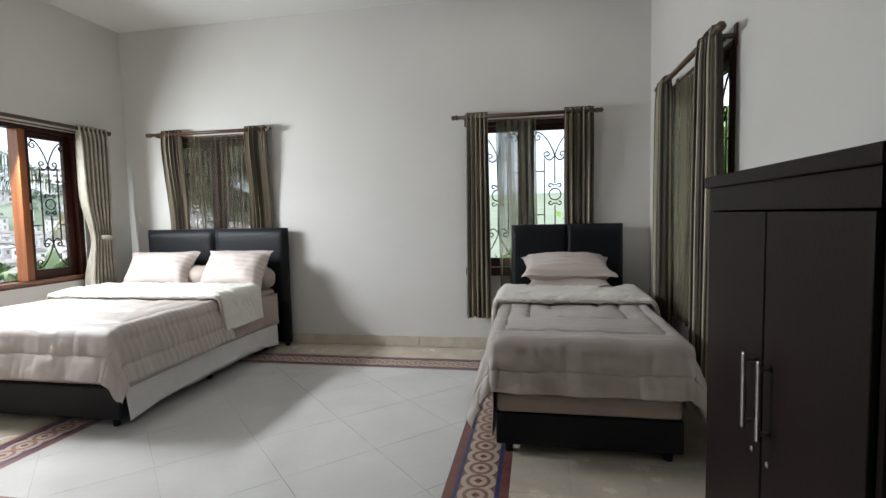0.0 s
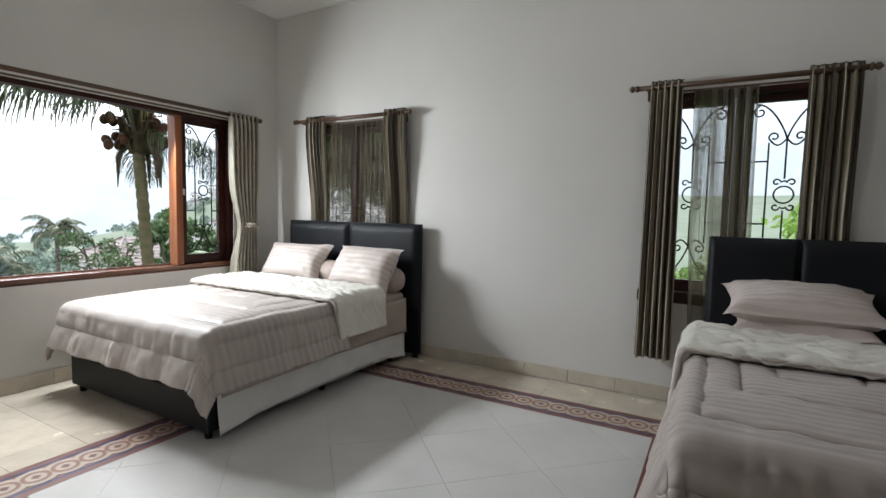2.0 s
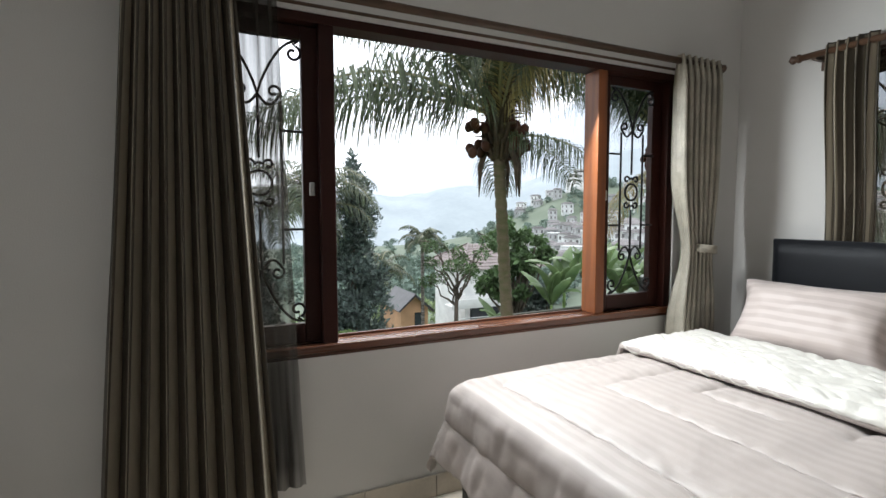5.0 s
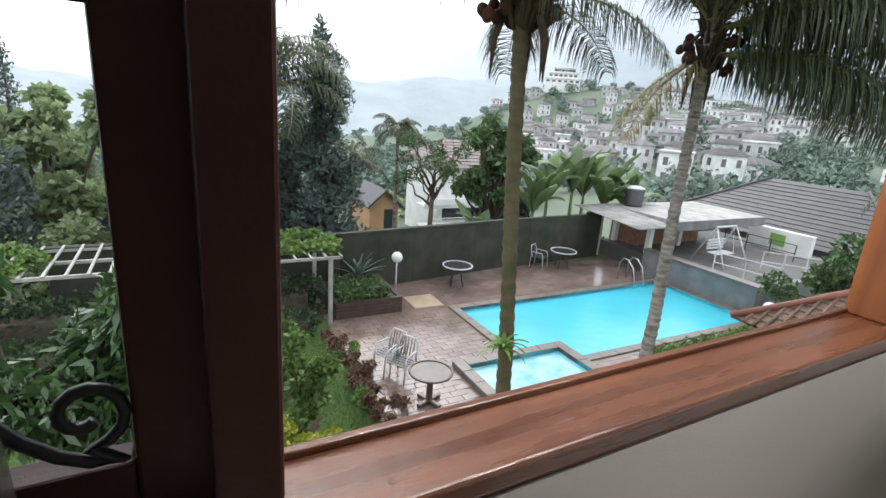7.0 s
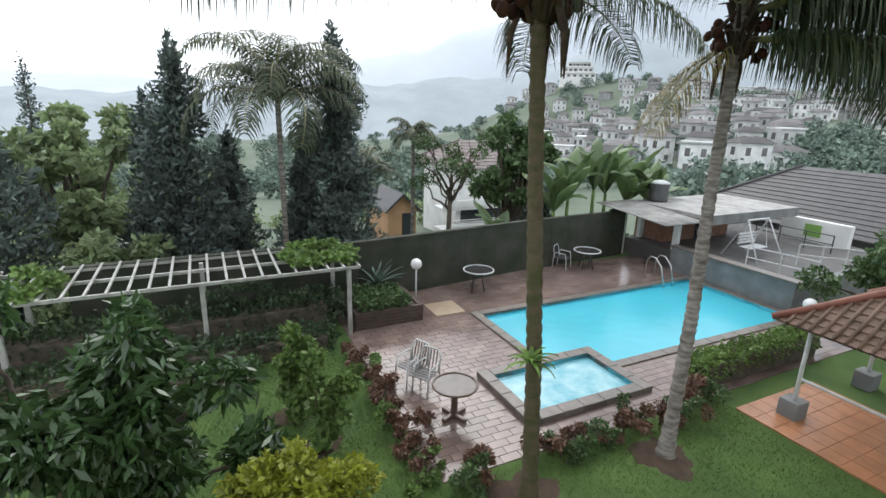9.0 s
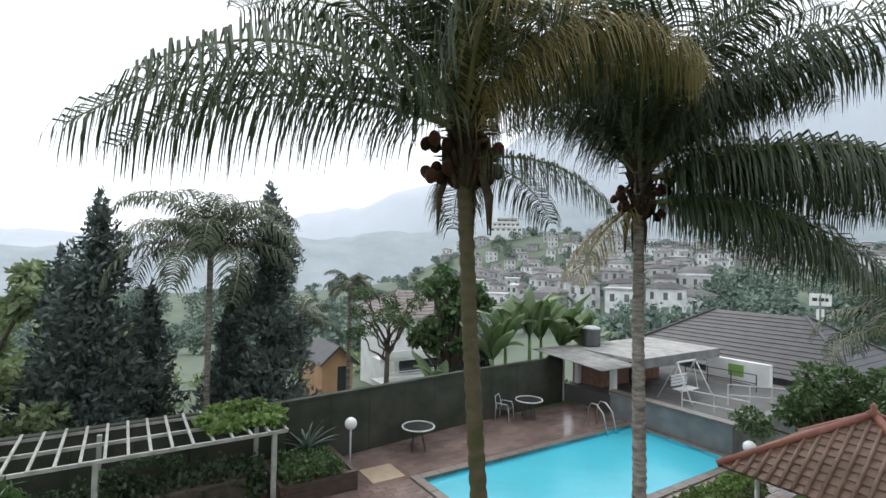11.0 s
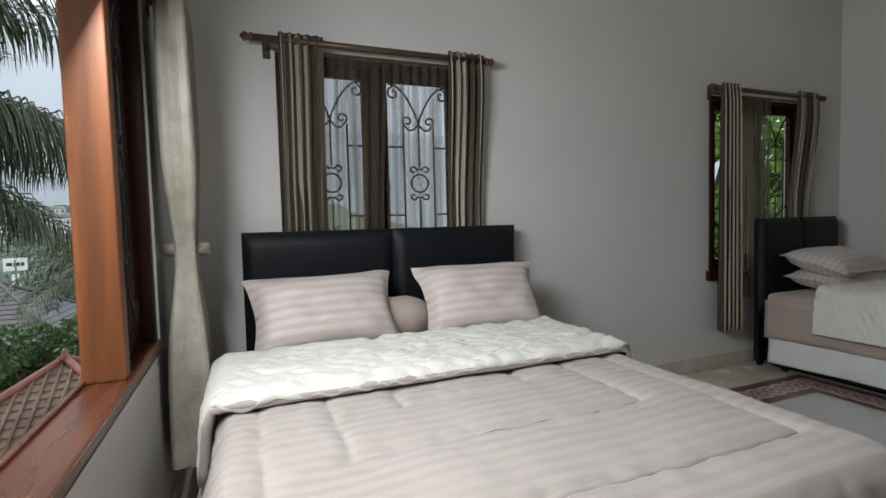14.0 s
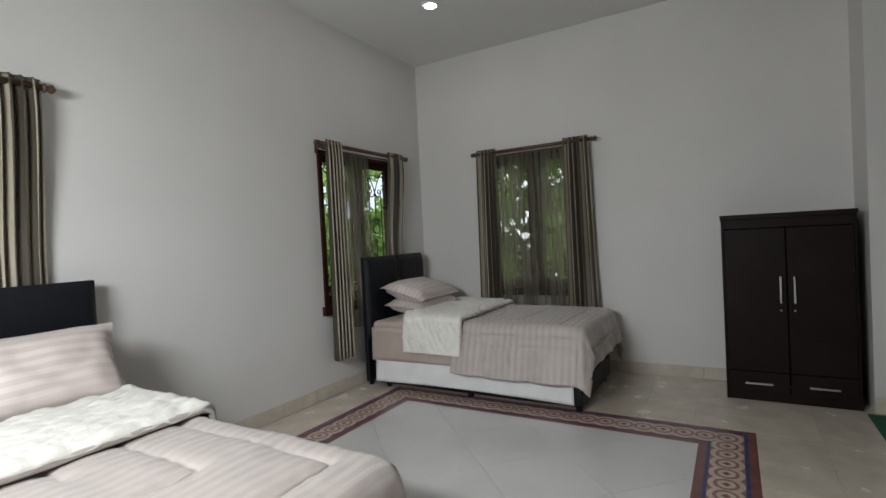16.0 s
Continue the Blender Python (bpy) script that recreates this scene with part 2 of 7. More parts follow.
GROUT = material("grout", (0.53, 0.505, 0.475), 0.9, vary=0.2, scale=20)
INLAY_RED = material("inlay_maroon", (0.19, 0.075, 0.065), 0.3, vary=0.25, scale=12)
INLAY_BLUE = material("inlay_blue", (0.045, 0.06, 0.16), 0.3, vary=0.25, scale=12)
INLAY_CREAM = material("inlay_cream", (0.50, 0.41, 0.345), 0.3, vary=0.15, scale=12)
INLAY_ROSE = material("inlay_rose", (0.27, 0.14, 0.105), 0.3, vary=0.2, scale=12)
SKIRT = material("skirting_tile", (0.52, 0.46, 0.38), 0.35, vary=0.15, scale=6, random_hue=0.05)
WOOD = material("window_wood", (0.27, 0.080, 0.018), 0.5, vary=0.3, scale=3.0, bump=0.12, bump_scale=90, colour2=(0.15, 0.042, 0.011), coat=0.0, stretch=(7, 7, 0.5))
WOOD_SILL = material("sill_wood", (0.145, 0.05, 0.022), 0.3, vary=0.35, scale=3.0, bump=0.12, bump_scale=60, colour2=(0.07, 0.023, 0.011), rough_vary=0.12, coat=0.15, stretch=(0.5, 7, 7))
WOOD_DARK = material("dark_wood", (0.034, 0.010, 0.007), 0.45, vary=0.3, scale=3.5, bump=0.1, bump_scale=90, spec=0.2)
ROD = material("rod_wood", (0.085, 0.045, 0.026), 0.4, vary=0.3, scale=8)
IRON = material("wrought_iron", (0.02, 0.02, 0.022), 0.45, metal=0.6, vary=0.2, scale=20)
LEATHER = material("black_leatherette", (0.0075, 0.0085, 0.011), 0.40, vary=0.2, scale=4, bump=0.25, bump_scale=260, spec=0.22)
CURTAIN = striped_cloth("curtain_cloth", (0.070, 0.055, 0.038), (0.42, 0.365, 0.275), "X", 0.105, 0.58, 0.5, 0.38, translucent=0.12, uv=True)
# tied drape's cloth, lightened for window light falling on its satin
DRAPE_LIT = material("drape_lit_cloth", (0.44, 0.40, 0.325), 0.42, vary=0.22, scale=9, bump=0.5, bump_scale=70, translucent=0.15)
# lining colour darkened for the shade it hangs in
LINING_SHADED = material("shaded_lining", (0.075, 0.062, 0.046), 0.6, vary=0.1, scale=6, bump=0.2, bump_scale=200, translucent=0.15)
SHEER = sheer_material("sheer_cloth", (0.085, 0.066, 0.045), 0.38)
# same voile again, darkened where backlit and paled where daylight shows through
SHEER_BACKLIT = sheer_material("backlit_sheer_cloth", (0.028, 0.024, 0.019), 0.30)
SHEER_DAYLIT = sheer_material("daylit_sheer_cloth", (0.13, 0.115, 0.082), 0.30)
DUVET = striped_cloth("duvet_satin", (0.41, 0.352, 0.322), (0.44, 0.382, 0.352), "Y", 0.055, 0.5, 0.55, 0.36)
DUVET_BACK = material("duvet_cream", (0.71, 0.68, 0.62), 0.6, vary=0.06, scale=7, bump=0.35, bump_scale=45, sheen=0.2)
SHEETS = material("fitted_sheet", (0.43, 0.345, 0.30), 0.6, vary=0.08, scale=5, bump=0.15, bump_scale=30, sheen=0.2)
VALANCE = material("white_valance", (0.75, 0.74, 0.73), 0.7, vary=0.06, scale=6, bump=0.2, bump_scale=25)
PILLOW = striped_cloth("pillow_satin", (0.53, 0.445, 0.41), (0.585, 0.50, 0.465), "Z", 0.05, 0.5, 0.55, 0.36)
WARDROBE = material("espresso_laminate", (0.015, 0.0085, 0.008), 0.45, vary=0.25, scale=3, bump=0.05, bump_scale=80, spec=0.11)
CHROME = material("brushed_metal", (0.62, 0.61, 0.6), 0.28, metal=1.0, vary=0.08, scale=30)
GLASS = glass_material("window_glass")
MAT_GREEN = material("green_mat", (0.012, 0.10, 0.045), 0.95, vary=0.3, scale=40, bump=0.6, bump_scale=300)
WHITE_PLASTIC = material("white_enamel", (0.8, 0.8, 0.79), 0.35, vary=0.04)
SOFFIT = material("soffit_board", (0.50, 0.40, 0.26), 0.6, vary=0.15, scale=3, bump=0.1)

# ---- the room ----
E, S, H = 5.80, -4.18, 3.57
Z_SILL, Z_HEAD = 0.80, 2.33
WIN_N = (1.16, 4.62)
hole_wall("wall_west", "x", -0.15, 0.15, S - 0.15, 0.15, -0.2, H, [(-3.42, -0.60, Z_SILL, Z_HEAD)], PLASTER, "off-white plastered wall with a wide wooden window")
hole_wall("wall_north", "y", 0.0, 0.15, 0.0, E, -0.2, H, [(c - 0.59, c + 0.59, Z_SILL, Z_HEAD) for c in WIN_N], PLASTER,
          "off-white plastered wall with two curtained windows")
hole_wall("wall_east", "x", E, 0.15, S - 0.12, 0.15, -0.2, H, [(-2.05, -0.87, Z_SILL, Z_HEAD)], PLASTER, "off-white plastered wall with a curtained window")
hole_wall("wall_south", "y", S - 0.12, 0.12, 0.0, 3.2, -0.2, H, [], PLASTER, "off-white plastered wall")
hole_wall("wall_niche", "y", S - 0.12, 0.12, 5.31, E, -0.2, H, [], PLASTER, "off-white plastered wall beside the wardrobe")
hole_wall("wall_passage_east", "x", 5.31, 0.12, -6.6, S - 0.12, -0.2, H, [], PLASTER, "off-white plastered passage wall")
hole_wall("wall_passage_west", "x", 3.08, 0.12, -6.6, S - 0.12, -0.2, H, [], PLASTER, "off-white plastered passage wall")
hole_wall("wall_passage_south", "y", -6.72, 0.12, 3.08, 5.43, -0.2, H, [], PLASTER, "off-white plastered passage wall")
tagged(mesh_ob("ceiling", box(-0.15, E + 0.15, -6.72, 0.15, H, H + 0.12), CEIL), "white painted plaster ceiling with a downlight", "ceiling", kind="structure")
floor = tagged(mesh_ob("floor", box(0.0, E, -6.6, 0.0, -0.2, -0.003), GROUT), "glossy off-white ceramic tiled floor with a patterned border", "floor", kind="structure")

# downlight
dl = thing("downlight", (4.54, -1.01, H), "round recessed white downlight in the ceiling, lit", "ceiling lamp")
part("rim", lathe([(0.05, -0.004), (0.075, -0.012), (0.085, -0.006), (0.088, 0.0)], 24), WHITE_PLASTIC, dl, "white ring", True)
glow = bpy.data.materials.new("lamp_glow")
glow.use_nodes = True
glow.node_tree.nodes["Principled BSDF"].inputs["Emission Color"].default_value = (1, 0.95, 0.88, 1)
glow.node_tree.nodes["Principled BSDF"].inputs["Emission Strength"].default_value = 25
part("lens", lathe([(0.001, -0.011), (0.05, -0.010), (0.052, -0.003)], 24), glow, dl, "glowing diffuser", True)


# skirting tiles along the walls
def skirting(name, x0, y0, x1, y1, nx, ny, label):
    root = thing(name, (0, 0, 0), label, "baseboard", kind="structure")
    length = math.hypot(x1 - x0, y1 - y0)
    n = max(1, round(length / 0.375))
    for i in range(n):
        a, b = i / n, (i + 1) / n
        g = 0.0015 / length
        xa, xb, ya, yb = x0 + (x1 - x0) * (a + g), x0 + (x1 - x0) * (b - g), y0 + (y1 - y0) * (a + g), y0 + (y1 - y0) * (b - g)
        part("skirting_tile", box(min(xa, xb, xa + nx * 0.012), max(xa, xb, xa + nx * 0.012), min(ya, yb, ya + ny * 0.012), max(ya, yb, ya + ny * 0.012), 0.0, 0.115, 0.003, segments=1), SKIRT, root)


# ---- windows ----
def spiral(cx, cz, r0, r1, a0, turns, n=18):
    return [(cx + (r0 + (r1 - r0) * i / n) * math.cos(a0 + turns * 2 * math.pi * i / n), 0,
             cz + (r0 + (r1 - r0) * i / n) * math.sin(a0 + turns * 2 * math.pi * i / n)) for i in range(n + 1)]


def grille_bars(w, z0, z1):
    """Wrought-iron scrollwork for a light of width w centred on 0, in the plane y = 0: one list of points for each bar."""
    h, m = z1 - z0, (z0 + z1) / 2
    bars = []
    q = w * 0.25
    for s in (-1, 1):
        bars.append([(s * q, 0, z0 + h * 0.22), (s * q, 0, z1 - h * 0.22)])
        for f in (0.34, 0.68):
            bars.append([(s * q, 0, z0 + h * f), (s * w / 2, 0, z0 + h * f)])
        for lo, top in ((z0, 1), (z1, -1)):
            arm = [(0, 0, lo + top * h * 0.20)]
            for i in range(1, 9):
                a = i / 8
                arm.append((s * w * 0.47 * a ** 1.2, 0, lo + top * h * (0.20 - 0.19 * math.sin(a * math.pi / 2))))
            arm += [(x, y, z) for x, y, z in spiral(s * w * 0.40, lo + top * h * 0.055, w * 0.10, w * 0.03, -top * math.pi / 2, s * top * 1.1, 14)]
            bars.append(arm)
            curl = [(0, 0, lo + top * h * 0.20)]
            for i in range(1, 7):
                a = i / 6
                curl.append((s * q * a, 0, lo + top * h * (0.20 + 0.035 * math.sin(a * math.pi))))
            curl += spiral(s * q * 0.72, lo + top * h * 0.19, q * 0.30, q * 0.12, 0 if s > 0 else math.pi, -s * top * 0.9, 12)
            bars.append(curl)
    bars.append([(0, 0, z0 + h * 0.20), (0, 0, m - h * 0.085)])
    bars.append([(0, 0, m + h * 0.085), (0, 0, z1 - h * 0.20)])
    r = min(w * 0.14, h * 0.07)
    bars.append(spiral(0, m, r, r, 0, 1.0, 24))
    for s in (-1, 1):
        for t in (-1, 1):
            bars.append([(0, 0, m + t * (r + h * 0.03))] + spiral(s * r * 0.75, m + t * (r + h * 0.022), r * 0.42, r * 0.2, math.pi if s > 0 else 0, s * t * -0.9, 12))
    return bars


def window(name, at, turn, width, lights, label, wood_in, wood_sash):
    """A wooden window in a wall: origin at the middle of the opening's foot on the inner face, +y outwards.
    lights: (from, to, kind) across the width."""
    root = new(name)
    root.matrix_basis = pose(*at, 0, 0, turn)
    tagged(root, label, "window", kind="structure")
    hgt, hw = Z_HEAD - Z_SILL, width / 2
    head, jw, sw = 0.04, (0.06 if width > 2 else 0.05), (0.078 if width > 2 else 0.052)
    fr = part("window_frame", box(-hw, hw, -0.02, 0.10, hgt - head, hgt, 0.004), wood_sash, root, "dark stained wooden head")
    for nm, xa, xb in (("jamb", -hw, -hw + jw), ("jamb", hw - jw, hw)):
        part(nm, box(xa, xb, -0.02, 0.10, 0.0, hgt - head, 0.004), wood_sash, root)
    if width > 2:
        sill = part("window_sill", box(-hw - 0.03, hw + 0.03, -0.040, 0.105, 0.018, 0.055, 0.007, segments=3), WOOD_SILL, root, "wet reddish-brown wooden sill")
        part("apron", box(-hw - 0.02, hw + 0.02, -0.026, 0.10, -0.03, 0.014, 0.005), WOOD_SILL, sill, "moulded rail under the sill")
        part("weather_bead", box(-hw + 0.06, hw - 0.06, 0.088, 0.104, 0.0555, 0.068, 0.003), WOOD_SILL, sill)
    else:
        part("window_sill", box(-hw - 0.03, hw + 0.03, -0.035, 0.105, -0.03, 0.055, 0.006), wood_in, root, "reddish-brown wooden sill")
    edges = sorted({l[0] for l in lights} | {l[1] for l in lights})
    for e in edges[1:-1]:
        wide = width > 2
        ma, mb = (e - 0.024 if e < 0 else e - 0.045, e + 0.045 if e < 0 else e + 0.024) if wide else (e - 0.03, e + 0.03)
        # wide window's left mullion takes the dark sash wood to stand for its shade
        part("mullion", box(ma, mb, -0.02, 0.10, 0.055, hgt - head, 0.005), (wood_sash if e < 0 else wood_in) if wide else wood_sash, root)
    for a, b, kind in lights:
        gap = (0.015 if kind == "sash" else 0.045) if width > 2 else 0.03
        xa = a + (jw if a == edges[0] else gap)
        xb = b - (jw if b == edges[-1] else gap)
        if kind == "fixed":
            g = part("pane", box(xa - 0.004, xb + 0.004, 0.082, 0.087, 0.05, hgt - head + 0.004), GLASS, root, "clear glass")
            g.visible_shadow = False
            part("glazing_bead", box(xa, xb, 0.089, 0.098, 0.055, 0.066, 0.002), wood_in, root)
            continue
        sash = part("sash", box(xa + 0.003, xa + sw, 0.03, 0.075, 0.058, hgt - head - 0.003, 0.005), wood_sash, root, "dark casement sash with scrolled iron grille")
        part("stile", box(xb - sw, xb - 0.003, 0.03, 0.075, 0.058, hgt - head - 0.003, 0.005), wood_sash, sash)
        part("rail", box(xa + sw, xb - sw, 0.032, 0.073, 0.058, 0.148, 0.004), wood_sash, sash)
        part("rail", box(xa + sw, xb - sw, 0.032, 0.073, hgt - head - 0.062, hgt - head - 0.003, 0.004), wood_sash, sash)
        g = part("pane", box(xa + sw - 0.002, xb - sw + 0.002, 0.05, 0.054, 0.146, hgt - head - 0.060), GLASS, sash, "clear glass")
        g.visible_shadow = False
        c = (xa + xb) / 2
        bm = bmesh.new()
        for bar in grille_bars(xb - xa - 2 * sw + 0.006, 0.148, hgt - head - 0.062):
            tube([(c + p[0], 0.025 + p[1], p[2]) for p in bar], 0.0065, 6, bm)
        part("grille", bm, IRON, sash, "black wrought-iron scrolls", True)
        side = xb - 0.04 if a < 0 else xa + 0.04
        part("latch", box(side - 0.012, side + 0.012, 0.012, 0.03, hgt * 0.5 - 0.03, hgt * 0.5 + 0.03, 0.004), CHROME if width > 2 else IRON, sash, "small metal latch")
    return root


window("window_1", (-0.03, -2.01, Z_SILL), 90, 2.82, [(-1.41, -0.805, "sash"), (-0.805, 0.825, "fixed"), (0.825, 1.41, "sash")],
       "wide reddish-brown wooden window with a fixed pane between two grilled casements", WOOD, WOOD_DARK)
for k, c in enumerate(WIN_N):
    window("window_%d" % (k + 2), (c, 0, Z_SILL), 0, 1.18, [(-0.59, 0, "sash"), (0, 0.59, "sash")],
           "dark wooden double casement window with iron scroll grilles", WOOD_DARK, WOOD_DARK)
window("window_4", (E, -1.46, Z_SILL), -90, 1.18, [(-0.59, 0, "sash"), (0, 0.59, "sash")],
       "dark wooden double casement window with iron scroll grilles", WOOD_DARK, WOOD_DARK)


# ---- curtains: local x along the rod, y out of the room (negative is into the room) ----
def add_width(ob, nu, nv, length):
    at = ob.data.attributes.new("width", "FLOAT", "POINT")
    at.data.foreach_set("value", [length * i / nu for i in range(nu + 1) for _ in range(nv + 1)])


def curtain_panel(root, name, top, foot, z_top, z_foot, folds, depth, mat, y=-0.12, tie=None, seed=0, cloth=None, label="", tuck=False):
    """A hanging cloth between top = (x, x) and foot = (x, x) in evenly gathered folds; tie = (height, x, x) where a band gathers it."""
    nu, nv = folds * 8, 26
    off = seed * 7.3

    def f(u, v):
        z = z_top + (z_foot - z_top) * v
        a, b = top[0] + (foot[0] - top[0]) * v, top[1] + (foot[1] - top[1]) * v
        d = depth
        if tie:
            near = math.exp(-((z - tie[0]) / 0.28) ** 2)
            a, b = a + (tie[1] - a) * near, b + (tie[2] - b) * near
            d = depth * (1 - 0.45 * near)
        w = noise.noise((u * folds * 0.6 + off, v * 1.6, 3.1))
        yc = y
        if tuck:
            q = max(0, min(1, (2.30 - z) / 0.97))
            q = q * q * (3 - 2 * q)
            yc, d = y + 0.073 * q, d * (1 - 0.45 * q)
        x = a + (b - a) * (u + 0.018 * w * v)
        ph = 2 * math.pi * folds * u + 0.8 * w * v
        yy = yc - d * (0.75 + 0.35 * v) * math.sin(ph) - 0.006 * w
        if v < 0.06:
            yy = y + (yy - y) * (0.6 + 0.4 * v / 0.06)
        return (x + 0.25 * d * math.sin(2 * ph), yy, z - (0.012 * noise.noise((u * 9 + off, 0, 0)) if v == 1 else 0))
    bm = sheet(nu, nv, f)
    ob = part(name, bm, mat, root, label, True)
    add_width(ob, nu, nv, cloth or (top[1] - top[0]) * 2.6)
    if mat is CURTAIN:
        lin = part("lining", sheet(nu, nv, lambda u, v: (lambda q: (q[0], q[1] + 0.009, q[2] + 0.01))(f(u, v))), LINING_SHADED, ob, "plain brown lining, coloured darker for shade", True)
        md = ob.modifiers.new("thickness", "SOLIDIFY")
        md.thickness = 0.003
    return ob


def curtain_set(name, at, turn, half, panels, label, sheers=(), voile=None):
    root = new(name)
    root.matrix_basis = pose(*at, 0, 0, turn)
    tagged(root, label, "curtain", group="curtains on wooden rods")
    z = 2.365
    bm = bmesh.new()
    tube([(-half + 0.06, -0.12, z), (half - 0.06, -0.12, z)], 0.019, 12, bm)
    rod = part("rod", bm, ROD, root, "dark wooden curtain rod", True)
    for s in (-1, 1):
        fin = lathe([(0.018, 0), (0.026, 0.008), (0.026, 0.016), (0.015, 0.024), (0.024, 0.040), (0.026, 0.05), (0.012, 0.062), (0.004, 0.07)], 12)
        bmesh.ops.transform(fin, matrix=pose(s * (half - 0.06), -0.12, z, 0, 90 * s, 0), verts=fin.verts)
        part("finial", fin, ROD, rod, "turned wooden finial", True)
        br = bmesh.new()
        box(s * (half - 0.13) - 0.012, s * (half - 0.13) + 0.012, -0.125, 0.0, z - 0.030, z - 0.006, 0.003, br)
        box(s * (half - 0.13) - 0.02, s * (half - 0.13) + 0.02, -0.012, 0.0, z - 0.075, z + 0.045, 0.003, br)
        part("bracket", br, ROD, root, "wooden bracket")
    for i, p in enumerate(panels):
        curtain_panel(root, "drape", *p[:6], CURTAIN, seed=i + at[0], tuck=len(p) > 6, label="olive-taupe drape with pale woven stripes")
    if sheers:
        part("sheer_rail", tube([(-half + 0.15, -0.055, z - 0.03), (half - 0.15, -0.055, z - 0.03)], 0.008, 8), ROD, root)
    for i, (a, b, fa, fb, zf) in enumerate(sheers):
        curtain_panel(root, "sheer", (a, b), (fa, fb), z - 0.03, zf, max(4, int((b - a) * 16)), 0.016, voile or SHEER, y=-0.055, seed=i + 11, label="thin brown voile")
    return root


CUR = "olive-taupe striped drapes and brown voile on a dark wooden rod"
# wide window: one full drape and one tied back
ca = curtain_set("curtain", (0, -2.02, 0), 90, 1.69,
                 [((-1.525, -1.165), (-1.68, -1.05), 2.40, 0.22, 9, 0.050)], CUR, [(-1.20, -1.00, -1.14, -0.92, 0.24)], SHEER_BACKLIT)
curtain_panel(ca, "drape", (1.28, 1.65), (1.30, 1.60), 2.40, 0.30, 7, 0.080, DRAPE_LIT, y=-0.115, tie=(1.22, 1.38, 1.62), seed=5, label="olive drape gathered by a tie-back, coloured pale for window light")
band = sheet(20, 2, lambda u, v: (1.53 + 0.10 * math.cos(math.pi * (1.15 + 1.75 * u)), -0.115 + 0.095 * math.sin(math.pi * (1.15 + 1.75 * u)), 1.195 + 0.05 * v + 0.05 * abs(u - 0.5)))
part("tie_back", band, DRAPE_LIT, ca, "cloth tie-back", True).modifiers.new("thickness", "SOLIDIFY").thickness = 0.004
for c in WIN_N:
    first = c == WIN_N[0]
    curtain_set("curtain", (c, 0, 0), 0, 0.765 if first else 0.725,
                [((-0.575, -0.33), (-0.57, -0.34), 2.40, 0.36, 5, 0.046, "tuck") if first else ((-0.58, -0.365), (-0.60, -0.36), 2.40, 0.35, 5, 0.046),
                 ((0.45, 0.705), (0.45, 0.70), 2.40, 0.36, 5, 0.046, "tuck") if first else ((0.37, 0.645), (0.38, 0.65), 2.40, 0.36, 5, 0.046, "tuck")], CUR,
                [(-0.56, 0.06, -0.52, -0.02, 0.6), (0.06, 0.56, 0.02, 0.52, 0.6)] if first else [(-0.30, 0.10, -0.26, 0.12, 0.6)], None if first else SHEER_DAYLIT)
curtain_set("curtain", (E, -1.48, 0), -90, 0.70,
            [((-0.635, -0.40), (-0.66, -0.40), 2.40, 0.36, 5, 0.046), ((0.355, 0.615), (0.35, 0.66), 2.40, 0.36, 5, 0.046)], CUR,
            [(-0.5, 0.0, -0.5, 0.0, 0.6), (0.0, 0.5, 0.0, 0.5, 0.6)], SHEER_DAYLIT)


# ---- beds ----
def headboard(root, x0, x1, z1):
    hb = part("headboard", box(x0, x1, -0.13, -0.085, 0.04, z1, 0.006), LEATHER, root, "padded black leatherette headboard in two panels")
    mid = (x0 + x1) / 2
    for a, b in ((x0 + 0.004, mid - 0.006), (mid + 0.006, x1 - 0.004)):
        bm = bmesh.new()
        n, m = 28, 22

        def f(u, v, a=a, b=b):
            e = min(1, 14 * min(u, 1 - u)) * min(1, 11 * min(v, 1 - v))
            return (a + (b - a) * u, -0.132 - 0.040 * math.sqrt(max(0, 1 - (1 - e) ** 2)), 0.45 + (z1 - 0.006 - 0.45) * v)
        part("panel", sheet(n, m, f), LEATHER, hb, "padded leatherette panel", True)
    for x in (x0 + 0.03, x1 - 0.07):
        part("leg", box(x, x + 0.04, -0.128, -0.09, 0.0, 0.05, 0.003), LEATHER, root)
    return hb


def pillow(name, w, h, t, mat, label, flange=0.05, seed=0):
    """An oxford pillow standing on edge in the xz plane, thick along y."""
    root = thing(name, (0, 0, 0), label, "pillow")
    for s in (1, -1):
        def f(u, v, s=s):
            x, z = (u - 0.5) * 2, (v - 0.5) * 2
            inx, inz = min(1, (1 - abs(x)) * w / 2 / flange), min(1, (1 - abs(z)) * h / 2 / flange)
            core = max(0, 1 - abs(x) ** 2.6) * max(0, 1 - abs(z) ** 2.6)
            puff = t / 2 * core ** 0.5 * min(1, inx) * min(1, inz)
            wr = 0.018 * noise.noise((x * 3 + seed, z * 3, s * 2)) + 0.009 * noise.noise((x * 8 + seed, z * 5, s * 3))
            droop = 0.03 * (abs(x) ** 3) * (1 if z > 0 else 0)
            pull = 1 - 0.13 * (1 - z * z) * abs(x) ** 2
            return (x * w / 2 * pull, -s * (puff + wr * core ** 0.5 + 0.001) + 0.075 * (abs(x) * abs(z)) ** 3 * noise.noise((x * 2 + seed, z * 2, 4)), z * h / 2 * (1 - 0.12 * (1 - x * x)) - droop + h / 2)
        bm = sheet(26, 20, f)
        part("front" if s > 0 else "back", bm, mat, root, "", True)
    return root


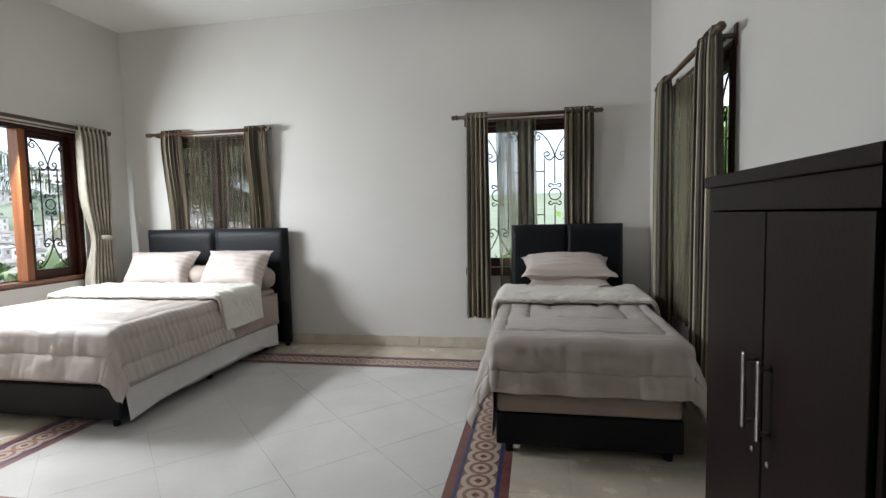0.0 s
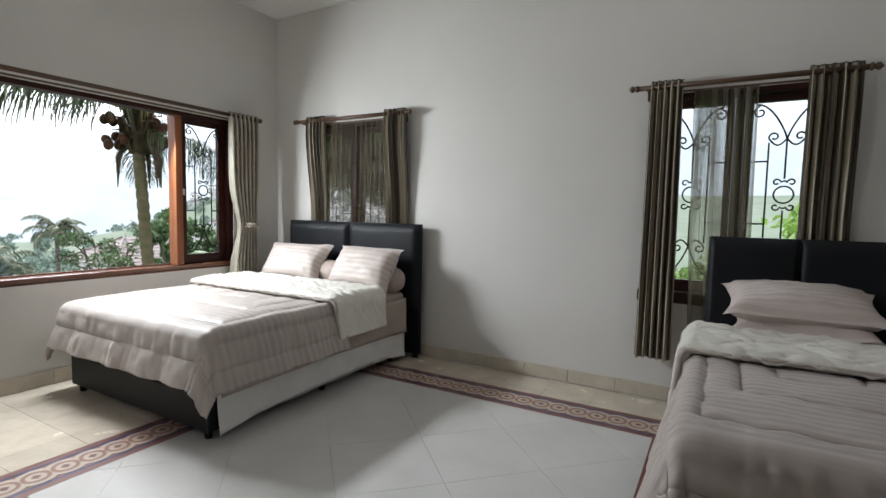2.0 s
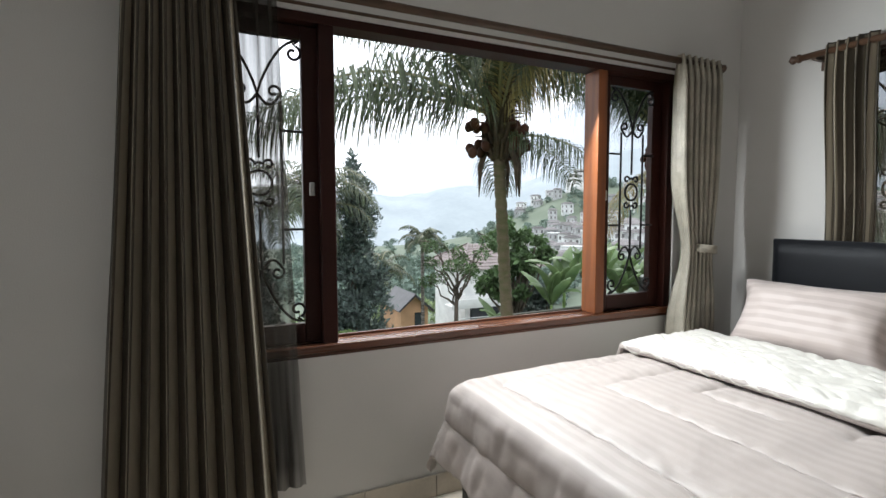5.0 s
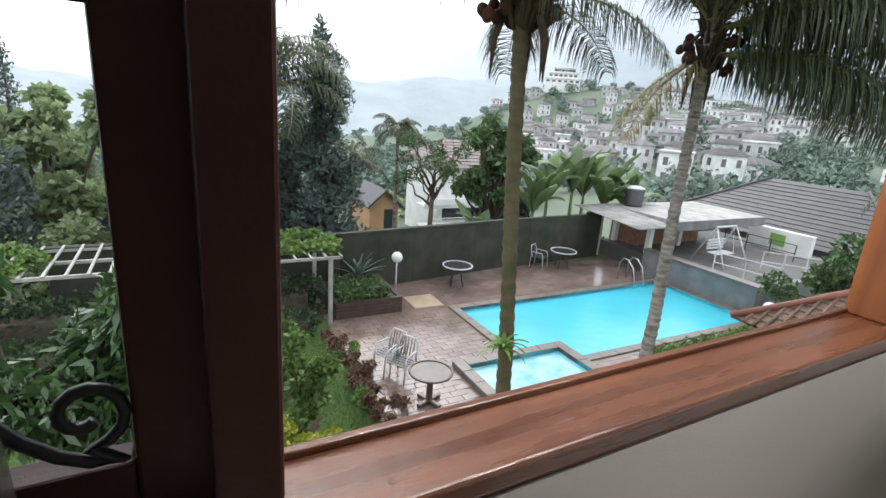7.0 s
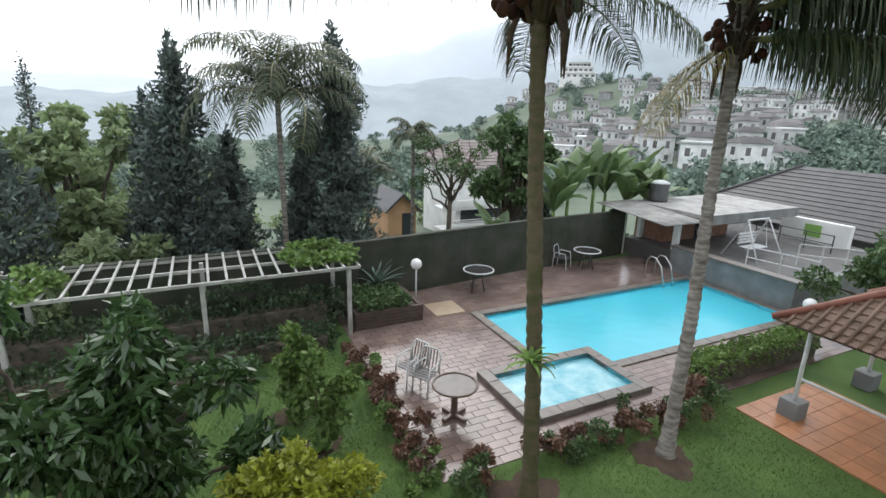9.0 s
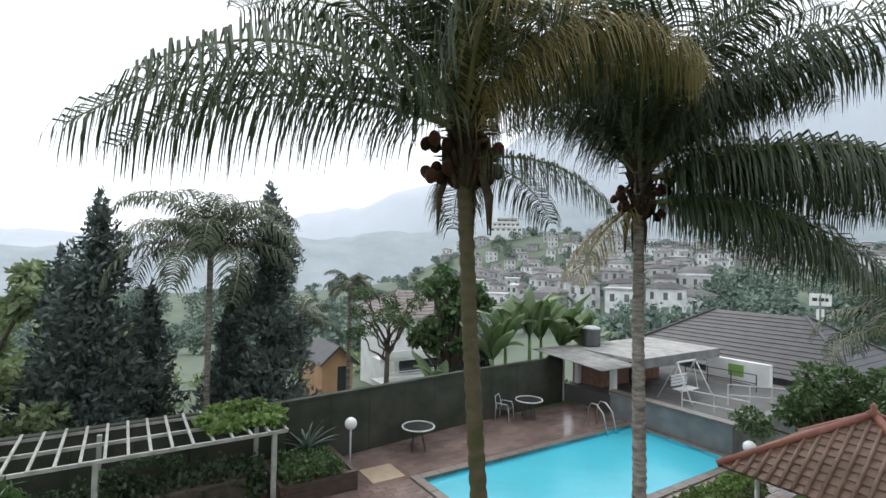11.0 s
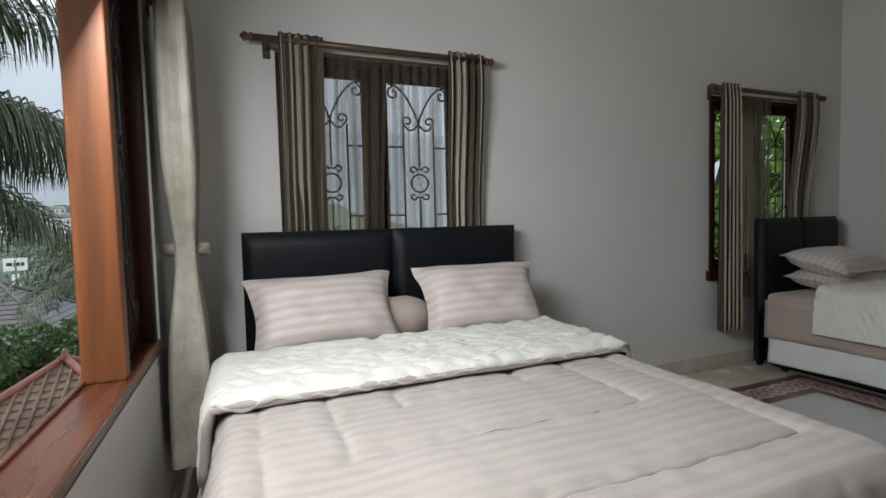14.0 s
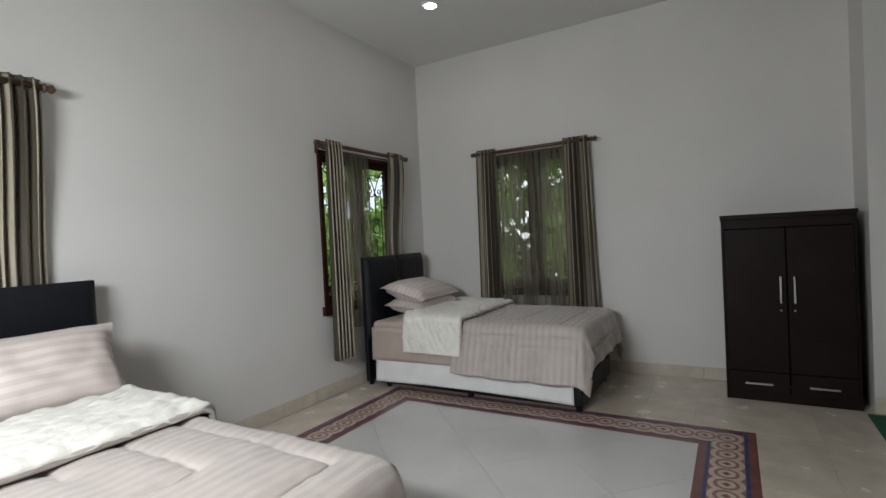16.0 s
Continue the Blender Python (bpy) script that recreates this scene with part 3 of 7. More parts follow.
def bolster(name, length, r, mat, label):
    bm = bmesh.new()
    pts, rad = [], []
    for i in range(25):
        u = i / 24
        pts.append((length * (u - 0.5), 0, r))
        rad.append(r * (1 - abs(2 * u - 1) ** 7) ** 0.5 * (1 + 0.03 * math.sin(u * 40)) + 0.012)
    tube(pts, rad, 20, bm)
    ob = mesh_ob(name, bm, mat, None, "", True)
    return tagged(ob, label, "pillow")


def bed_base(name, x0, x1, foot, z_base, label):
    root = thing(name, (0, 0, 0), label, "bed")
    part("base", box(x0, x1, foot, -0.20, 0.055, z_base, 0.012), LEATHER, root, "black leatherette divan base")
    for x in (x0 + 0.05, x1 - 0.09):
        for y in (foot + 0.05, -0.32, (foot - 0.2) / 2):
            part("leg", lathe([(0.022, 0), (0.028, 0.06)], 12, at=(x + 0.02, y, 0)), LEATHER, root, "short black plastic foot")
    return root


def side_cloth(name, root, mat, x, y0, y1, z0, z1, out, label, sag=0.02, seed=0):
    """A thin cloth hanging along the flank of a bed."""
    def f(u, v):
        w = noise.noise((u * 7 + seed, v * 1.5, seed))
        z = z1 + (z0 - z1) * v
        if v == 1:
            z += sag * math.sin(u * math.pi) * (1 if seed % 2 else 0.6) + 0.006 * w
        return (x + out * (0.004 + (0.008 + 0.015 * v) * (w + 0.6)), y0 + (y1 - y0) * u, z)
    ob = part(name, sheet(60, 8, f), mat, root, label, True)
    ob.modifiers.new("thickness", "SOLIDIFY").thickness = 0.003
    return ob


def mattress(root, x0, x1, y0, y1, z0, z1):
    part("mattress", box(x0, x1, y0, y1, z0, z1, 0.045, segments=4), SHEETS, root, "mattress under a taupe fitted sheet", True)


def drape_map(s, t, x0, x1, y_foot, z_top, flare=0.27, round_=0.05):
    """A point of a cloth laid over a bed: s across, t towards the foot (negative y), in metres along the cloth."""
    ds = max(0, x0 - s, s - x1)
    side = -1 if s < x0 else 1
    dt = max(0, y_foot - t)
    x, y = min(max(s, x0), x1), max(t, y_foot)
    d = math.hypot(ds, dt)
    if d == 0:
        return x, y, z_top
    k = min(1, d / round_)
    outw = round_ * 0.65 * math.sin(k * math.pi / 2) + max(0, d - round_) * flare
    drop = round_ * (1 - math.cos(k * math.pi / 2)) + max(0, d - round_) * math.sqrt(1 - flare * flare)
    return x + side * outw * ds / d, y - outw * dt / d, z_top - drop


def duvet(name, x0, x1, foot, z_top, over_l, over_r, over_f, y_head, seams, label, seed=0):
    """A quilted cover lying on a bed and falling over its sides and its foot."""
    root = thing(name, (0, 0, 0), label, "duvet")
    s0, s1, t0, t1 = x0 - over_l, x1 + over_r, y_head, foot - over_f

    def f(u, v):
        s, t = s0 + (s1 - s0) * u, t0 + (t1 - t0) * v
        x, y, z = drape_map(s, t, x0, x1, foot, z_top)
        hang = max(0, x0 - s, s - x1, foot - t)
        top = 1 if hang == 0 else 0
        puff = 0.0
        near = 1e9
        for (ax, ay, bx, by) in seams:
            L = math.hypot(bx - ax, by - ay)
            q = max(0, min(1, ((s - ax) * (bx - ax) + (t - ay) * (by - ay)) / (L * L)))
            near = min(near, math.hypot(s - ax - q * (bx - ax), t - ay - q * (by - ay)))
        puff = 0.017 * (1 - math.exp(-(near / 0.022) ** 1.2))
        w = noise.noise((s * 2.2 + seed, t * 2.2, 0.3)) * 0.014 + noise.noise((s * 7 + seed, t * 5, 1.3)) * 0.007
        w += 0.010 * noise.noise((s * 19 + seed, t * 19, 2.7)) * math.exp(-near / 0.07)
        if hang > 0.02:
            along = t if (x0 - s > 0 or s - x1 > 0) else s
            amp = min(1, hang / 0.25)
            rip = 0.006 * noise.noise((along * 26, hang * 4, seed + 3)) + 0.011 * amp * math.sin(along * 17 + 2.2 * noise.noise((along * 2.3, seed, 0)) + seed) + 0.008 * noise.noise((s * 12, t * 12, seed))
            if foot - t > 0 and foot - t >= hang - 1e-9:
                y -= rip + puff * 0.8
            else:
                x += (rip + puff * 0.8) * (1 if s > x1 else -1)
            return (x, y, max(0.05, z + w * 0.5))
        return (x, y, z + puff + w)
    ob = part("cover", sheet(150, 150, f), DUVET, root, "striped taupe satin quilting", True)
    md = ob.modifiers.new("thickness", "SOLIDIFY")
    md.thickness, md.offset = 0.022, -1
    return root


def fold_over(root, x0, x1, z_top, ya, yb, over_l, over_r, skew=0.0, seed=0):
    """The top of the cover turned back on itself: the cream underside, between y = ya at the pillows and y = yb."""
    def f(u, v):
        s = x0 - over_l + (x1 - x0 + over_l + over_r) * u
        e = 1 if v < 0.9 else math.sqrt(max(0, 1 - ((v - 0.9) / 0.1) ** 2))
        t = ya + (yb - ya) * v + skew * (max(0, s - x1) / max(over_r, 0.01)) * v
        x, y, z = drape_map(s, t, x0 - 0.03, x1 + 0.03, -99, z_top, 0.10)
        hang = max(0, x0 - s, s - x1)
        w = 0.010 * noise.noise((s * 5 + seed, t * 4, 2)) + (0.024 * (0.3 - abs(noise.noise((s * 4 + t * 3 + seed, t * 17 - s * 8, 5)))) + 0.010 * noise.noise((s * 9 - t * 5, t * 30 + s * 16, seed))) * (1 - 0.5 * min(1, hang * 4))
        if hang > 0.03:
            return (x + (w + 0.012) * (1 if s > x1 else -1), y, z + 0.03)
        return (x, y, z + 0.012 + 0.030 * e + w * 1.1)
    ob = part("fold", sheet(150, 56, f), DUVET_BACK, root, "cream crinkled underside turned back", True)
    md = ob.modifiers.new("thickness", "SOLIDIFY")
    md.thickness, md.offset = 0.02, -1
    # the rolled edge of the cover where it turns
    pts = []
    for i in range(49):
        s = x0 - over_l + (x1 - x0 + over_l + over_r) * i / 48
        x, y, z = drape_map(s, yb + skew * (max(0, s - x1) / max(over_r, 0.01)), x0 - 0.03, x1 + 0.03, -99, z_top, 0.10)
        pts.append((x + (0.015 if s > x1 else -0.015 if s < x0 else 0), y + 0.002, z + 0.024 + 0.006 * noise.noise((s * 4, seed, 0))))
    part("hem", tube(pts, 0.017, 8), DUVET, root, "taupe piped edge", True)


def seam_set(x0, x1, foot, head):
    """Rectangles and offset short lines of quilting."""
    out = []
    w = x1 - x0
    a, b = x0 + 0.05 * w, x1 - 0.05 * w
    out += [(a, head, a, foot + 0.16), (b, head, b, foot + 0.16), (a, foot + 0.16, b, foot + 0.16)]
    a, b = x0 + 0.19 * w, x1 - 0.19 * w
    out += [(a, head, a, foot + 0.55), (b, head, b, foot + 0.55), (a, foot + 0.55, b, foot + 0.55)]
    a, b = x0 + 0.34 * w, x1 - 0.34 * w
    out += [(a, head, a, foot + 0.86), (b, head, b, foot + 0.92), (a, foot + 0.86, a + 0.2 * w, foot + 0.86)]
    out += [(x0 - 0.25, foot - 0.15, x1 + 0.25, foot - 0.15), (x0 - 0.06, head, x0 - 0.06, foot - 0.3), (x1 + 0.06, head, x1 + 0.06, foot - 0.3)]
    out += [(x0, foot, x0 - 0.3, foot - 0.3), (x1, foot, x1 + 0.3, foot - 0.3), (x0 - 0.14, foot, x0 - 0.14, head),
            (x1 + 0.22, head, x1 + 0.22, foot - 0.2)]
    return out


# double bed
BED = "with black leatherette base, taupe sheet and white valance"
D0, D1, DF = 0.29, 1.93, -2.28
bd = bed_base("double_bed", D0, D1, DF, 0.285, "double bed " + BED)
headboard(bd, 0.345, 2.06, 1.30)
part("box_spring", box(D0 + 0.01, D1 - 0.01, DF + 0.02, -0.20, 0.285, 0.36, 0.02), SHEETS, bd, "box spring under the taupe sheet", True)
mattress(bd, D0, D1 + 0.01, DF + 0.02, -0.195, 0.34, 0.655)
side_cloth("valance", bd, VALANCE, D1 + 0.01, DF + 0.05, -0.22, 0.035, 0.36, 1, "loose white cotton valance", 0.10, 1)
side_cloth("valance", bd, VALANCE, D0 - 0.01, DF + 0.05, -0.22, 0.05, 0.36, -1, "loose white cotton valance", 0.03, 2)
side_cloth("sheet_edge", bd, SHEETS, D1 + 0.022, DF + 0.06, -0.21, 0.27, 0.60, 1, "taupe sheet hanging over the side", 0.03, 4)
dd = duvet("duvet", D0 + 0.01, D1, DF, 0.662, 0.30, 0.34, 0.31, -1.15, seam_set(D0, D1, DF, -0.9), "taupe satin-striped quilted duvet spread on the double bed", 2)
fold_over(dd, D0, D1, 0.70, -0.64, -1.25, 0.28, 0.34, 0.02, 3)
P_D = "taupe-pink satin-striped pillow leaning on the black headboard"
p1 = pillow("pillow", 0.80, 0.50, 0.25, PILLOW, P_D, 0.055, 1)
p1.matrix_basis = pose(0.75, -0.58, 0.665, -34, 0, 4)
p2 = pillow("pillow", 0.78, 0.51, 0.25, PILLOW, P_D, 0.055, 8)
p2.matrix_basis = pose(1.63, -0.59, 0.665, -33, 0, -3)
b1 = bolster("bolster", 0.80, 0.120, SHEETS, "round taupe satin bolster behind the pillows")
b1.matrix_basis = pose(0.95, -0.325, 0.66)
b2 = bolster("bolster", 0.66, 0.115, SHEETS, "round taupe satin bolster behind the pillows")
b2.matrix_basis = pose(1.66, -0.32, 0.66)

# single bed
S0, S1, SF = 4.47, 5.50, -2.26
bs = bed_base("single_bed", S0, S1, SF, 0.245, "single bed " + BED)
headboard(bs, 4.475, 5.53, 1.29)
part("box_spring", box(S0 + 0.01, S1 - 0.01, SF + 0.005, -0.20, 0.245, 0.36, 0.02), SHEETS, bs, "box spring under the taupe sheet", True)
mattress(bs, S0 - 0.005, S1, SF + 0.02, -0.195, 0.33, 0.655)
side_cloth("valance", bs, VALANCE, S0 - 0.012, SF + 0.06, -0.24, 0.07, 0.34, -1, "loose white cotton valance", 0.02, 3)
side_cloth("sheet_edge", bs, SHEETS, S0 - 0.02, SF + 0.08, -0.21, 0.28, 0.60, -1, "taupe sheet hanging over the side", 0.02, 6)
side_cloth("sheet_edge", bs, SHEETS, S1 + 0.02, SF + 0.08, -0.21, 0.28, 0.60, 1, "taupe sheet hanging over the side", 0.02, 9)
ds_ = duvet("duvet", S0 + 0.01, S1 - 0.01, SF, 0.662, 0.42, 0.46, 0.27, -1.15, seam_set(S0, S1, SF, -0.9), "taupe satin-striped quilted duvet spread on the single bed", 11)
fold_over(ds_, S0, S1, 0.70, -0.64, -1.24, 0.36, 0.32, -0.06, 13)
p3 = pillow("pillow", 0.82, 0.54, 0.21, PILLOW, "taupe-pink satin-striped pillow lying on another", 0.05, 15)
p3.matrix_basis = pose(4.99, -0.72, 0.845, -76, 0, 2)
p4 = pillow("pillow", 0.76, 0.50, 0.19, PILLOW, "taupe-pink satin-striped pillow under another", 0.05, 21)
p4.matrix_basis = pose(4.99, -0.72, 0.755, -86, 0, -2)

# ---- wardrobe ----
wx, w0, w1 = 5.29, -4.11, -3.235
wd = thing("wardrobe", (0, 0, 0), "low espresso-brown two-door wardrobe with two drawers below", "wardrobe")
part("side_panel", box(wx + 0.012, E - 0.02, w0, w0 + 0.018, 0, 1.47, 0.002), WARDROBE, wd)
part("side_panel", box(wx + 0.012, E - 0.02, w1 - 0.018, w1, 0, 1.47, 0.002), WARDROBE, wd)
part("top", box(wx - 0.012, E - 0.015, w0 - 0.006, w1 + 0.006, 1.47, 1.508, 0.004), WARDROBE, wd)
part("back_panel", box(E - 0.03, E - 0.022, w0 + 0.018, w1 - 0.018, 0.02, 1.47), WARDROBE, wd)
part("plinth", box(wx + 0.02, wx + 0.038, w0 + 0.018, w1 - 0.018, 0, 0.075), WARDROBE, wd)
part("cornice", box(wx + 0.004, wx + 0.022, w0 + 0.018, w1 - 0.018, 1.395, 1.47, 0.002), WARDROBE, wd)
wm = (w0 + w1) / 2
for a, b, hy in ((w0 + 0.020, wm - 0.004, wm - 0.045), (wm + 0.004, w1 - 0.020, wm + 0.045)):
    d = part("door", box(wx - 0.002, wx + 0.016, a, b, 0.245, 1.39, 0.003), WARDROBE, wd)
    hb = bmesh.new()
    box(wx - 0.034, wx - 0.024, hy - 0.008, hy + 0.008, 0.80, 1.01, 0.003, hb)
    for z in (0.815, 0.985):
        box(wx - 0.028, wx - 0.002, hy - 0.005, hy + 0.005, z, z + 0.01, 0.001, hb)
    part("handle", hb, CHROME, d, "brushed metal bar handle")
    k = part("lock", lathe([(0.008, 0), (0.008, 0.004), (0.005, 0.006)], 12), CHROME, d, "small round lock", True)
    k.matrix_basis = pose(wx - 0.002, hy, 0.74, 0, -90, 0)
    dr = part("drawer_front", box(wx - 0.002, wx + 0.016, a, b, 0.078, 0.238, 0.003), WARDROBE, wd)
    c = (a + b) / 2
    hb = bmesh.new()
    box(wx - 0.032, wx - 0.022, c - 0.095, c + 0.095, 0.142, 0.156, 0.003, hb)
    for y in (c - 0.085, c + 0.075):
        box(wx - 0.026, wx - 0.002, y, y + 0.01, 0.144, 0.154, 0.001, hb)
    part("handle", hb, CHROME, dr, "brushed metal bar handle")

# door mat in the passage
bm = sheet(30, 20, lambda u, v: (4.45 + 0.78 * u, -4.62 + 0.50 * v, 0.010 + 0.004 * noise.noise((u * 9, v * 9, 0))))
mt = tagged(mesh_ob("door_mat", bm, MAT_GREEN, None, "", True), "green pile door mat on the tiled floor", "mat")
mt.modifiers.new("thickness", "SOLIDIFY").thickness = 0.010

# ---- eaves over the windows ----
ev = thing("roof_eave", (0, 0, 0), "boarded beige roof eave outside the windows", "eave", kind="structure")
for i in range(9):
    x = -0.80 + i * 0.072
    part("board", box(x, x + 0.066, -6.7, 0.85, 3.05, 3.075, 0.002, segments=1), SOFFIT, ev)
for i in range(9):
    y = 0.165 + i * 0.0755
    part("board", box(-0.15, E + 0.15, y, y + 0.07, 3.05, 3.075, 0.002, segments=1), SOFFIT, ev)
part("fascia", box(-0.83, -0.805, -6.7, 0.88, 2.99, 3.2, 0.004), SOFFIT, ev)
part("fascia", box(-0.805, E + 0.15, 0.855, 0.88, 2.99, 3.2, 0.004), SOFFIT, ev)
part("roof_deck", box(-0.805, E + 0.15, -6.7, 0.855, 3.70, 3.76), SOFFIT, ev)
tagged(mesh_ob("facade_base", box(-0.15, E + 0.15, -6.72, 0.15, -4.75, -0.2), FACADE), "cream-painted house wall below the windows", "wall", kind="structure")

# ================= outdoors =================
INDOORS = set(bpy.data.objects)
G = -4.72
GRASS = material("lawn_grass", (0.088, 0.150, 0.030), 0.85, vary=0.4, scale=1.1, bump=0.9, bump_scale=140, colour2=(0.045, 0.095, 0.017))
PAVER = material("red_paver", (0.20, 0.143, 0.123), 0.10, vary=0.28, scale=1.2, bump=0.09, bump_scale=60, random_hue=0.16, rough_vary=0.10)
JOINT = material("paver_joint", (0.178, 0.128, 0.11), 0.25, vary=0.2, scale=8)
COPING = material("wet_stone_coping", (0.17, 0.145, 0.125), 0.28, vary=0.25, scale=5, bump=0.2, bump_scale=40)
TERRACOTTA = material("terracotta_path", (0.42, 0.19, 0.095), 0.32, vary=0.18, scale=3, bump=0.1, bump_scale=30, random_hue=0.06)
POOL_TILE = material("pool_tile", (0.10, 0.52, 0.62), 0.3, vary=0.08, scale=2, bump=0.05)
WATER = material("pool_water", (0.06, 0.47, 0.59), 0.24, vary=0.07, scale=0.5, bump=0.09, bump_scale=5)
FOAM = material("whirlpool_water", (0.10, 0.38, 0.47), 0.15, vary=0.3, scale=2.0, bump=0.3, bump_scale=9, colour2=(0.36, 0.60, 0.64))
CONCRETE = material("stained_concrete", (0.066, 0.062, 0.05), 0.85, vary=0.55, scale=1.1, bump=0.5, bump_scale=22, colour2=(0.022, 0.032, 0.016))
GREY_WALL = material("grey_render", (0.20, 0.205, 0.205), 0.8, vary=0.25, scale=2.0, bump=0.2)
ASBESTOS = material("weathered_sheet_roof", (0.42, 0.41, 0.39), 0.7, vary=0.35, scale=2.2, bump=0.3, bump_scale=15, colour2=(0.22, 0.21, 0.20))
BRICKWALL = material("brown_brick_wall", (0.26, 0.14, 0.095), 0.8, vary=0.3, scale=5, bump=0.4, bump_scale=30)
ROOF_DARK = material("dark_roof_tile", (0.055, 0.052, 0.055), 0.5, vary=0.25, scale=2, bump=0.2, bump_scale=20)
ROOF_BROWN = material("clay_roof_tile", (0.20, 0.125, 0.09), 0.6, vary=0.35, scale=3, bump=0.3, bump_scale=18, random_hue=0.1)
ROOF_GREY = material("weathered_roof_tile", (0.15, 0.118, 0.11), 0.6, vary=0.3, scale=2, bump=0.3, bump_scale=18)
RIDGE_RED = material("red_ridge_tile", (0.26, 0.095, 0.065), 0.5, vary=0.25, scale=4)
WHITE_WALL = material("white_house_wall", (0.72, 0.72, 0.70), 0.8, vary=0.14, scale=1.2)
ORANGE_WALL = material("ochre_house_wall", (0.46, 0.27, 0.15), 0.8, vary=0.15, scale=1.2)
DARK_GLASS = material("dark_window_glass", (0.03, 0.035, 0.04), 0.1, vary=0.1)
STEEL = material("white_tube_steel", (0.62, 0.63, 0.63), 0.35, vary=0.15, scale=8)
DARK_STEEL = material("dark_tube_steel", (0.06, 0.06, 0.06), 0.4, vary=0.15, scale=8)
TABLE_TOP = material("table_top_dark", (0.05, 0.047, 0.045), 0.22, vary=0.2, scale=5)
TABLE_WOOD = material("table_top_brown", (0.12, 0.08, 0.06), 0.25, vary=0.2, scale=5)
PERGOLA = material("pergola_paint", (0.42, 0.41, 0.38), 0.6, vary=0.3, scale=4, bump=0.1)
GLOBE = material("opal_globe", (0.8, 0.8, 0.78), 0.25, vary=0.04)
BARK = material("palm_bark", (0.34, 0.31, 0.28), 0.9, vary=0.5, scale=4, bump=0.9, bump_scale=28, stretch=(1, 1, 4), colour2=(0.095, 0.075, 0.06))
MOSS_BARK = material("mossy_palm_bark", (0.13, 0.092, 0.064), 0.9, vary=0.5, scale=3.5, bump=0.9, bump_scale=28, stretch=(1, 1, 2.5), colour2=(0.06, 0.066, 0.02))
BARK_DARK = material("tree_bark", (0.10, 0.08, 0.06), 0.9, vary=0.35, scale=6, bump=0.7, bump_scale=22)
FROND = material("palm_leaf", (0.058, 0.078, 0.033), 0.42, vary=0.3, scale=2.5, random_hue=0.25, translucent=0.22)
FROND_OLD = material("yellowing_palm_leaf", (0.27, 0.215, 0.08), 0.5, vary=0.3, scale=2.5, random_hue=0.25, translucent=0.25)
RACHIS = material("palm_rib", (0.20, 0.19, 0.09), 0.5, vary=0.2, scale=4)
NUT = material("coconut_husk", (0.06, 0.026, 0.016), 0.7, vary=0.3, scale=9, random_hue=0.45, spec=0.15)
FIBRE = material("palm_fibre", (0.075, 0.05, 0.032), 0.9, vary=0.4, scale=9, bump=0.6)
# cypress leaves are lightened towards blue-grey to stand for haze
LEAF_DARK = material("cypress_leaf", (0.098, 0.130, 0.114), 0.7, vary=0.3, scale=1.5, random_hue=0.35, translucent=0.1)
LEAF_MANGO = material("mango_leaf", (0.055, 0.105, 0.036), 0.2, vary=0.3, scale=1.5, random_hue=0.4, translucent=0.15)
LEAF_MID = material("broad_leaf", (0.085, 0.145, 0.052), 0.5, vary=0.3, scale=1.5, random_hue=0.35, translucent=0.2)
LEAF_LIGHT = material("light_leaf", (0.155, 0.245, 0.065), 0.5, vary=0.3, scale=1.5, random_hue=0.35, translucent=0.25)
# haze over the distant trees is mixed into this leaf colour
LEAF_MISTY = material("haze_paled_leaf", (0.26, 0.33, 0.17), 0.6, vary=0.3, scale=1.5, random_hue=0.3, translucent=0.4)
LEAF_BRIGHT = material("fresh_green_leaf", (0.22, 0.36, 0.085), 0.45, vary=0.3, scale=1.5, random_hue=0.35, translucent=0.35)
LEAF_HEDGE = material("dark_hedge_leaf", (0.05, 0.085, 0.035), 0.5, vary=0.3, scale=1.5, random_hue=0.35, translucent=0.12)
BLADE = material("grass_blade", (0.10, 0.17, 0.034), 0.7, vary=0.3, scale=1.2, random_hue=0.35, translucent=0.2)
LEAF_YELLOW = material("yellow_green_leaf", (0.30, 0.33, 0.035), 0.5, vary=0.3, scale=1.5, random_hue=0.35, translucent=0.25)
LEAF_RED = material("red_shrub_leaf", (0.17, 0.09, 0.06), 0.5, vary=0.3, scale=1.5, random_hue=0.4, translucent=0.15)
LEAF_BANANA = material("banana_leaf", (0.135, 0.20, 0.085), 0.4, vary=0.25, scale=2, random_hue=0.25, translucent=0.3)
TERRACE = material("wet_terrace_concrete", (0.095, 0.09, 0.085), 0.6, vary=0.3, scale=1.5, bump=0.2, bump_scale=25, colour2=(0.075, 0.072, 0.068), rough_vary=0.15)
WET_TOP = material("wet_table_top", (0.10, 0.08, 0.07), 0.25, vary=0.2, scale=5)
AGAVE = material("agave_leaf", (0.17, 0.24, 0.19), 0.5, vary=0.2, scale=3)
SOIL = material("bare_soil", (0.07, 0.045, 0.03), 0.95, vary=0.3, scale=6, bump=0.6)
# mist is put into the hill colours: paler and bluer with distance
HILL_FAR = material("far_hill_haze_tint", (0.50, 0.535, 0.575), 1.0, vary=0.05, scale=0.012, colour2=(0.455, 0.49, 0.53), bump_scale=0.08)
HILL_MID = material("wooded_hill_haze_tint", (0.34, 0.378, 0.40), 1.0, vary=0.12, scale=0.03, colour2=(0.27, 0.31, 0.33), bump_scale=0.3)
# valley and far-tree greens are greyed in the colour itself for haze
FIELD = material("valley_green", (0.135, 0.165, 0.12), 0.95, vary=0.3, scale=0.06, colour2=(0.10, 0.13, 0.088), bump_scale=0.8)
